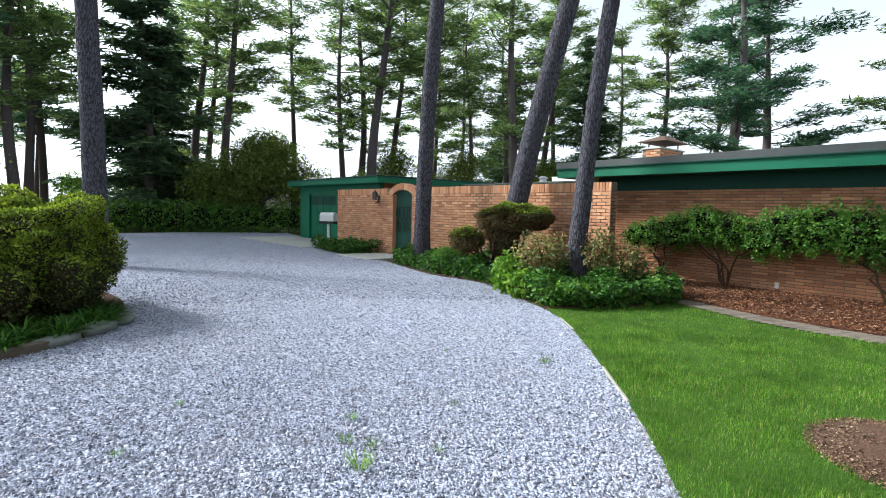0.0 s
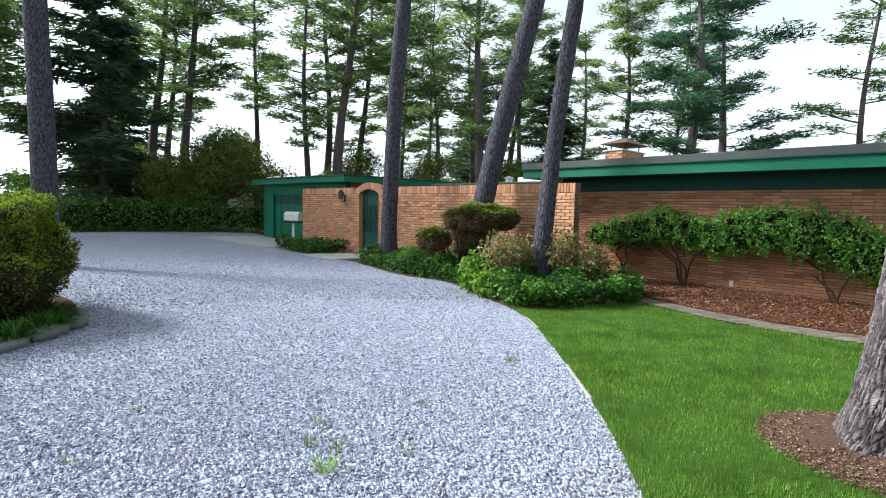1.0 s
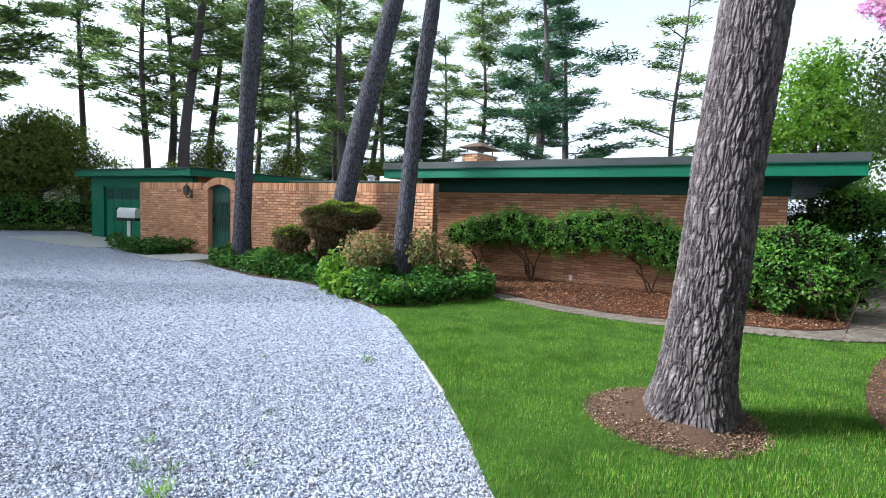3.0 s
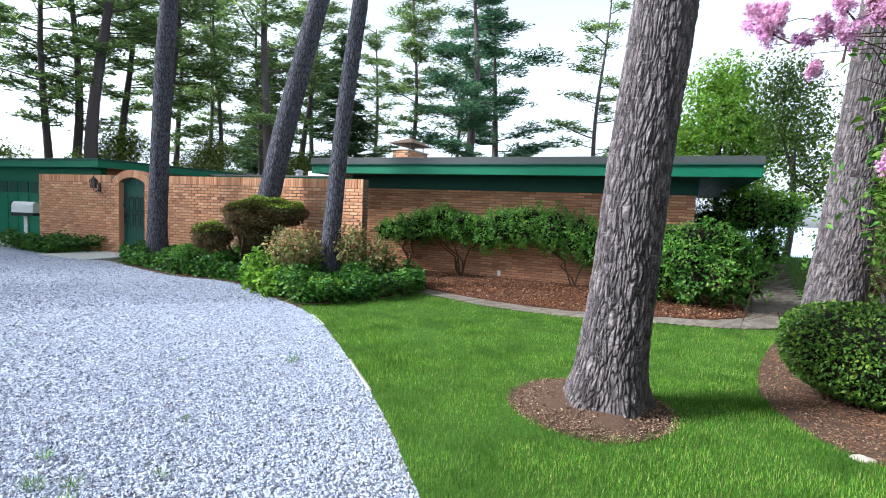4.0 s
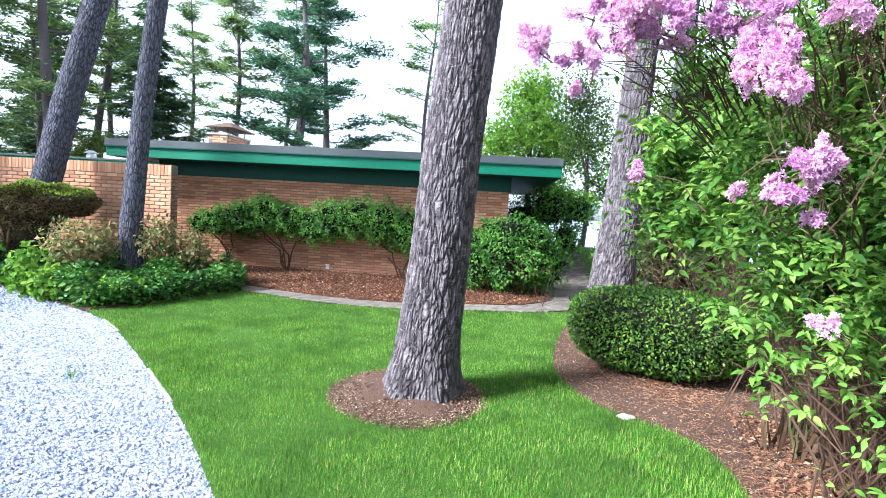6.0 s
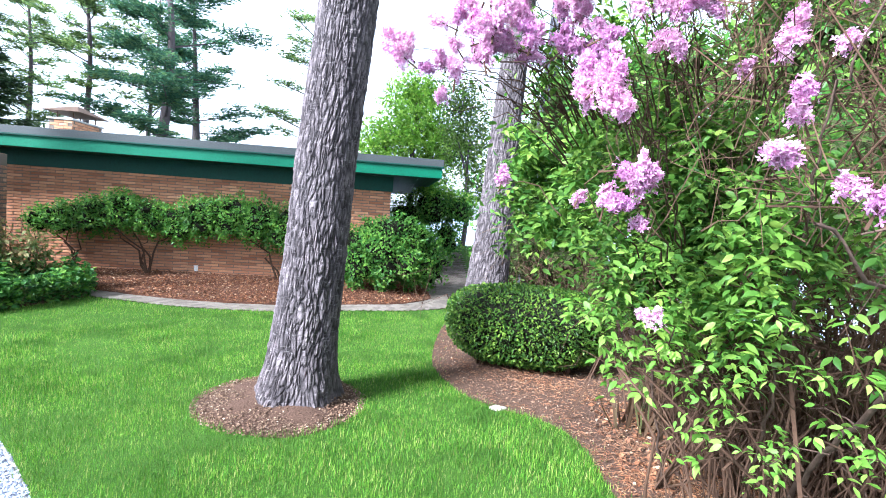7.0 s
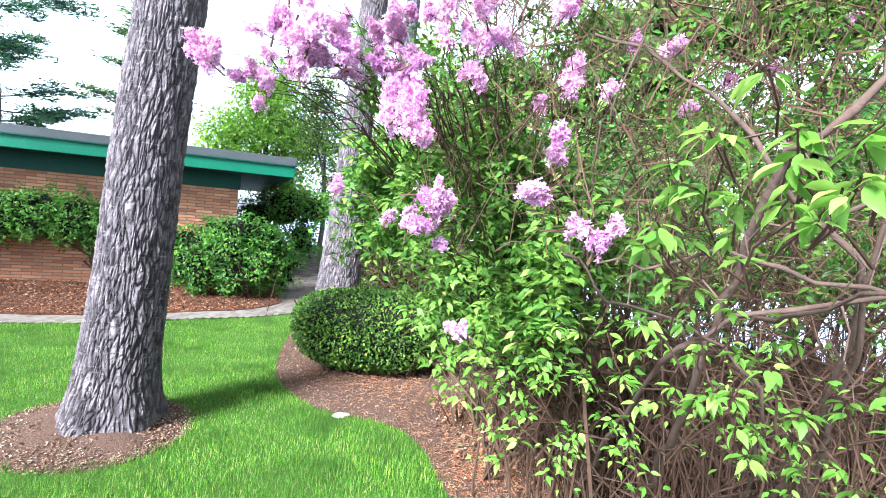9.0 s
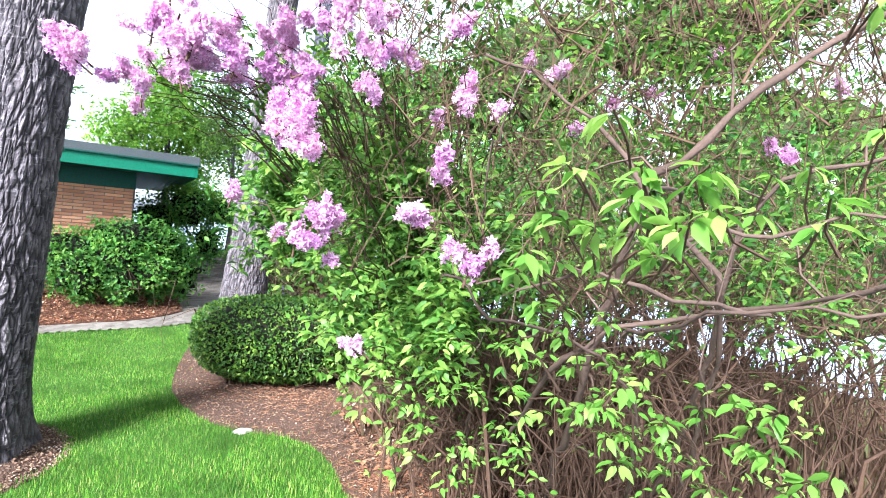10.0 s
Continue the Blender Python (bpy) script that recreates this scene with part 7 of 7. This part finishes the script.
def weeds():
    rng = np.random.default_rng(210)
    for x, y, s in ((-0.59, 3.25, 0.6), (-0.56, 2.91, 0.7), (-0.39, 2.86, 0.6), (-0.42, 2.6, 0.9), (1.01, 4.68, 0.75), (0.12, 3.55, 0.5), (0.01, 2.81, 0.55), (-1.87, 3.42, 0.5), (-1.84, 2.66, 0.5), (-1.43, 6.06, 0.45), (0.05, 5.01, 0.45)):
        n = int(55 * s)
        a = rng.random(n) * 2 * math.pi
        out = np.column_stack([np.cos(a), np.sin(a), np.zeros(n)])
        P = out * (0.07 * s * np.sqrt(rng.random((n, 1))))
        v, f = leaves_arrays("blade", P, out * 0.9 + np.array([0, 0, 1.0]), -out + np.array([0, 0, 0.2]), 0.10 * s * rng.uniform(0.5, 1.2, n))
        t = thing("weed_tuft", "small grassy weed in the gravel", "weed", (x, y, 0.01), "weeds in the gravel")
        part_arrays("foliage", v, f, "leaf_fresh" if s > 0.75 else "grass", t)


weeds()

# timber strip along the gravel's edge
strip = thing("drive_edging", "weathered timber strip between gravel and lawn", "edging")
line = [p for p in edge_line if 0.0 < p[1] < 7.4]
rng = np.random.default_rng(211)
for a, b in zip(line[::2], line[2::2]):
    a, b = Vector((*a[:2], 0)), Vector((*b[:2], 0))
    d = b - a
    m = Matrix.Translation((a + b) / 2) @ pose(rng.normal() * 0.01, rng.normal() * 0.01, 0, rng.uniform(-6, 6), 0, math.degrees(math.atan2(d.y, d.x)))
    part("edging_strip", boxed((-d.length / 2 + 0.012, -0.012, -0.05), (d.length / 2 - 0.012, 0.012, 0.012 + rng.uniform(-0.014, 0.012)), m, bevel=0.004), "old_strip", strip)

# paver walk
walk_sheet = walk_f[:] + [(9.2, 4.75), (9.7, 5.1), (9.1, 5.75), (8.6, 5.4)] + walk_b[::-1]
sheet("garden_walk", walk_sheet, 0.022, "mortar", "narrow paver walk along the house bed", "path", thick=0.1)
path_ob = bpy.data.objects["garden_walk"]
paver = bpy.data.meshes.new("paver")
bm = boxed((-0.097, -0.048, 0.0), (0.097, 0.048, 0.012), bevel=0.004)
bm.to_mesh(paver)
bm.free()
paver.materials.append(M["paver"])
spots = []
nf = 60
for i in range(nf):
    t = i / nf
    f = np.array(walk_f[int(t * (len(walk_f) - 1))][:2]) * (1 - (t * (len(walk_f) - 1)) % 1) + np.array(walk_f[min(int(t * (len(walk_f) - 1)) + 1, len(walk_f) - 1)][:2]) * ((t * (len(walk_f) - 1)) % 1)
    b = np.array(walk_b[int(t * (len(walk_b) - 1))][:2]) * (1 - (t * (len(walk_b) - 1)) % 1) + np.array(walk_b[min(int(t * (len(walk_b) - 1)) + 1, len(walk_b) - 1)][:2]) * ((t * (len(walk_b) - 1)) % 1)
    d = b - f
    rows = max(int(np.linalg.norm(d) / 0.104), 1)
    for k in range(rows):
        p = f + d * (k + 0.5) / rows
        spots.append((p[0], p[1], math.degrees(math.atan2(d[1], d[0])) - 90))
for k in range(50):
    for j in range(5):
        p = REAR_FOOT + Vector((0.25, 0.3)) + REAR_WAY * (0.105 * k) + Vector((REAR_WAY.y, -REAR_WAY.x)) * (0.17 * (j - 2) + (0.085 if k % 2 else 0))
        spots.append((p.x, p.y, -53))
rng = random.Random(212)
rest = Heap()
pv, pf = [tuple(v.co) for v in paver.vertices], [tuple(q.vertices) for q in paver.polygons]
for i, (x, y, r) in enumerate(spots):
    m = pose(x, y, max(0.022, rear_height(x, y) + 0.012 if x > 8.6 else 0.0) + rng.uniform(-0.003, 0.003), rng.uniform(-1, 1), rng.uniform(-1, 1), r + rng.uniform(-1.5, 1.5))
    if i < 300:
        ob = attach(new("paver", paver), path_ob)
        ob.matrix_basis = m
    else:
        rest.add([m @ Vector(v) for v in pv], pf)
if rest.n:
    rest.part("pavers", "paver", path_ob)["kind"] = "stuff"

# small things on and by the house
out = thing("outdoor_outlet", "small white covered outlet low on the brick wall", "outlet")
out.matrix_world = HOUSE_M @ Matrix.Translation((-3.88, -0.003, 0.14))
part("cover", boxed((-0.035, -0.03, -0.055), (0.035, 0.0, 0.055), bevel=0.006), "white_metal", out)
part("hood", boxed((-0.04, -0.045, 0.04), (0.04, -0.0, 0.062), bevel=0.006), "white_metal", out)


# a parked car and a pale house far behind the hedge
def far_car():
    t = thing("parked_car", "silver car parked beyond the far hedge", "car", (-18.2, 33.2, 0))
    t.rotation_euler = (0, 0, radians(20))
    bm = bmesh.new()
    side = [(-2.1, 0.35), (-2.15, 0.75), (-1.5, 0.9), (-0.9, 1.38), (0.6, 1.42), (1.3, 0.95), (2.1, 0.85), (2.15, 0.4)]
    a = [bm.verts.new((x, -0.85 * (1 if z < 1.2 else 0.82), z)) for x, z in side]
    b = [bm.verts.new((x, 0.85 * (1 if z < 1.2 else 0.82), z)) for x, z in side]
    bm.faces.new(a[::-1])
    bm.faces.new(b)
    for k in range(8):
        bm.faces.new((a[k], a[(k + 1) % 8], b[(k + 1) % 8], b[k]))
    bmesh.ops.bevel(bm, geom=list(bm.edges), offset=0.06, segments=2, affect="EDGES")
    part("body", bm, "car_paint", t)
    for sy in (-0.83, 0.83):
        part("side_window", boxed((-0.85, min(sy, sy * 0.9), 0.98), (0.75, max(sy, sy * 0.9), 1.3), bevel=0.02), "glass", t)
        for x in (-1.35, 1.35):
            bm = bmesh.new()
            bmesh.ops.create_cone(bm, cap_ends=True, segments=20, radius1=0.33, radius2=0.33, depth=0.2, matrix=pose(x, sy * 0.98, 0.33, 90))
            w = part("wheel", bm, "rubber", t)
            bm = bmesh.new()
            bmesh.ops.create_cone(bm, cap_ends=True, segments=16, radius1=0.2, radius2=0.17, depth=0.215, matrix=pose(x, sy * 0.98, 0.33, 90))
            part("rim", bm, "grey_metal", w)


far_car()
nb = thing("neighbour_house", "pale low house glimpsed through the far trees", "house", (-15.7, 43.5, 0))
part("wall", boxed((-6, 0, 0), (6, 6, 2.6)), "siding", nb)
part("roof", boxed((-6.4, -0.4, 2.6), (6.4, 6.4, 3.0), bevel=0.1), "roofing", nb)
for x in (-4.2, -1.0, 2.4):
    w = part("window", boxed((x, -0.03, 0.9), (x + 1.3, 0.0, 2.1), bevel=0.01), "white_metal", nb)
    part("pane", boxed((x + 0.08, -0.04, 0.98), (x + 1.22, -0.031, 2.02)), "glass", w)


# rusty pine needles lying under the box bush and the lilac
rng = np.random.default_rng(171)
P = np.concatenate([np.column_stack([4.9 + rng.normal(size=900) * 0.25, 1.5 + rng.normal(size=900) * 0.4]), np.column_stack([3.7 + rng.normal(size=5200) * 0.45, -0.3 + rng.normal(size=5200) * 0.75])])
Q = np.column_stack([rng.uniform(2.6, 6.6, 14000), rng.uniform(-1.5, 3.5, 14000)])
Q = Q[~inside(LAWN, Q[:, 0], Q[:, 1]) & (np.hypot(Q[:, 0] - 2.98, Q[:, 1] - 2.79) > 0.68)][:2600]
P = np.concatenate([P, Q])
P = P[inside(RIGHT_BED, P[:, 0], P[:, 1]) & ~inside(LAWN, P[:, 0], P[:, 1])]
h = Heap()
for x, y in P:
    a, ln = rng.random() * 2 * math.pi, rng.uniform(0.025, 0.06)
    d = np.array([math.cos(a), math.sin(a), 0]) * ln
    z = max(ground_height(x, y), 0.02) + 0.006 + rng.random() * 0.022
    h.tube([np.array([x, y, z]), np.array([x, y, z + 0.008]) + d * 0.5, np.array([x, y, z]) + d], [0.0016, 0.0016, 0.001], 3)
straw = thing("needle_litter", "rusty fallen pine needles under the bushes", "litter", kind="stuff")
h.part("needle_tangle", "straw", straw)


# dry stalks standing on the bank behind the lilac
rng = np.random.default_rng(173)
n = 5200
P = np.column_stack([rng.uniform(4.2, 8.5, n), rng.uniform(-4.5, 0.6, n), np.zeros(n)])
P[:, 2] = [max(ground_height(x, y), 0.0) for x, y in P[:, :2]]
a = rng.random(n) * 2 * math.pi
out = np.column_stack([np.cos(a), np.sin(a), np.zeros(n)])
v, f = leaves_arrays("blade", P, out * rng.uniform(0.1, 0.9, (n, 1)) + np.array([0, 0, 1.0]), -out + np.array([0, 0, 0.2]), rng.uniform(0.12, 0.5, n))
bank = thing("dry_grass", "dry brown stalks on the bank above the lake", "grass", kind="stuff")
part_arrays("dry_stalks", v, f, "dry_stalk", bank)["kind"] = "stuff"
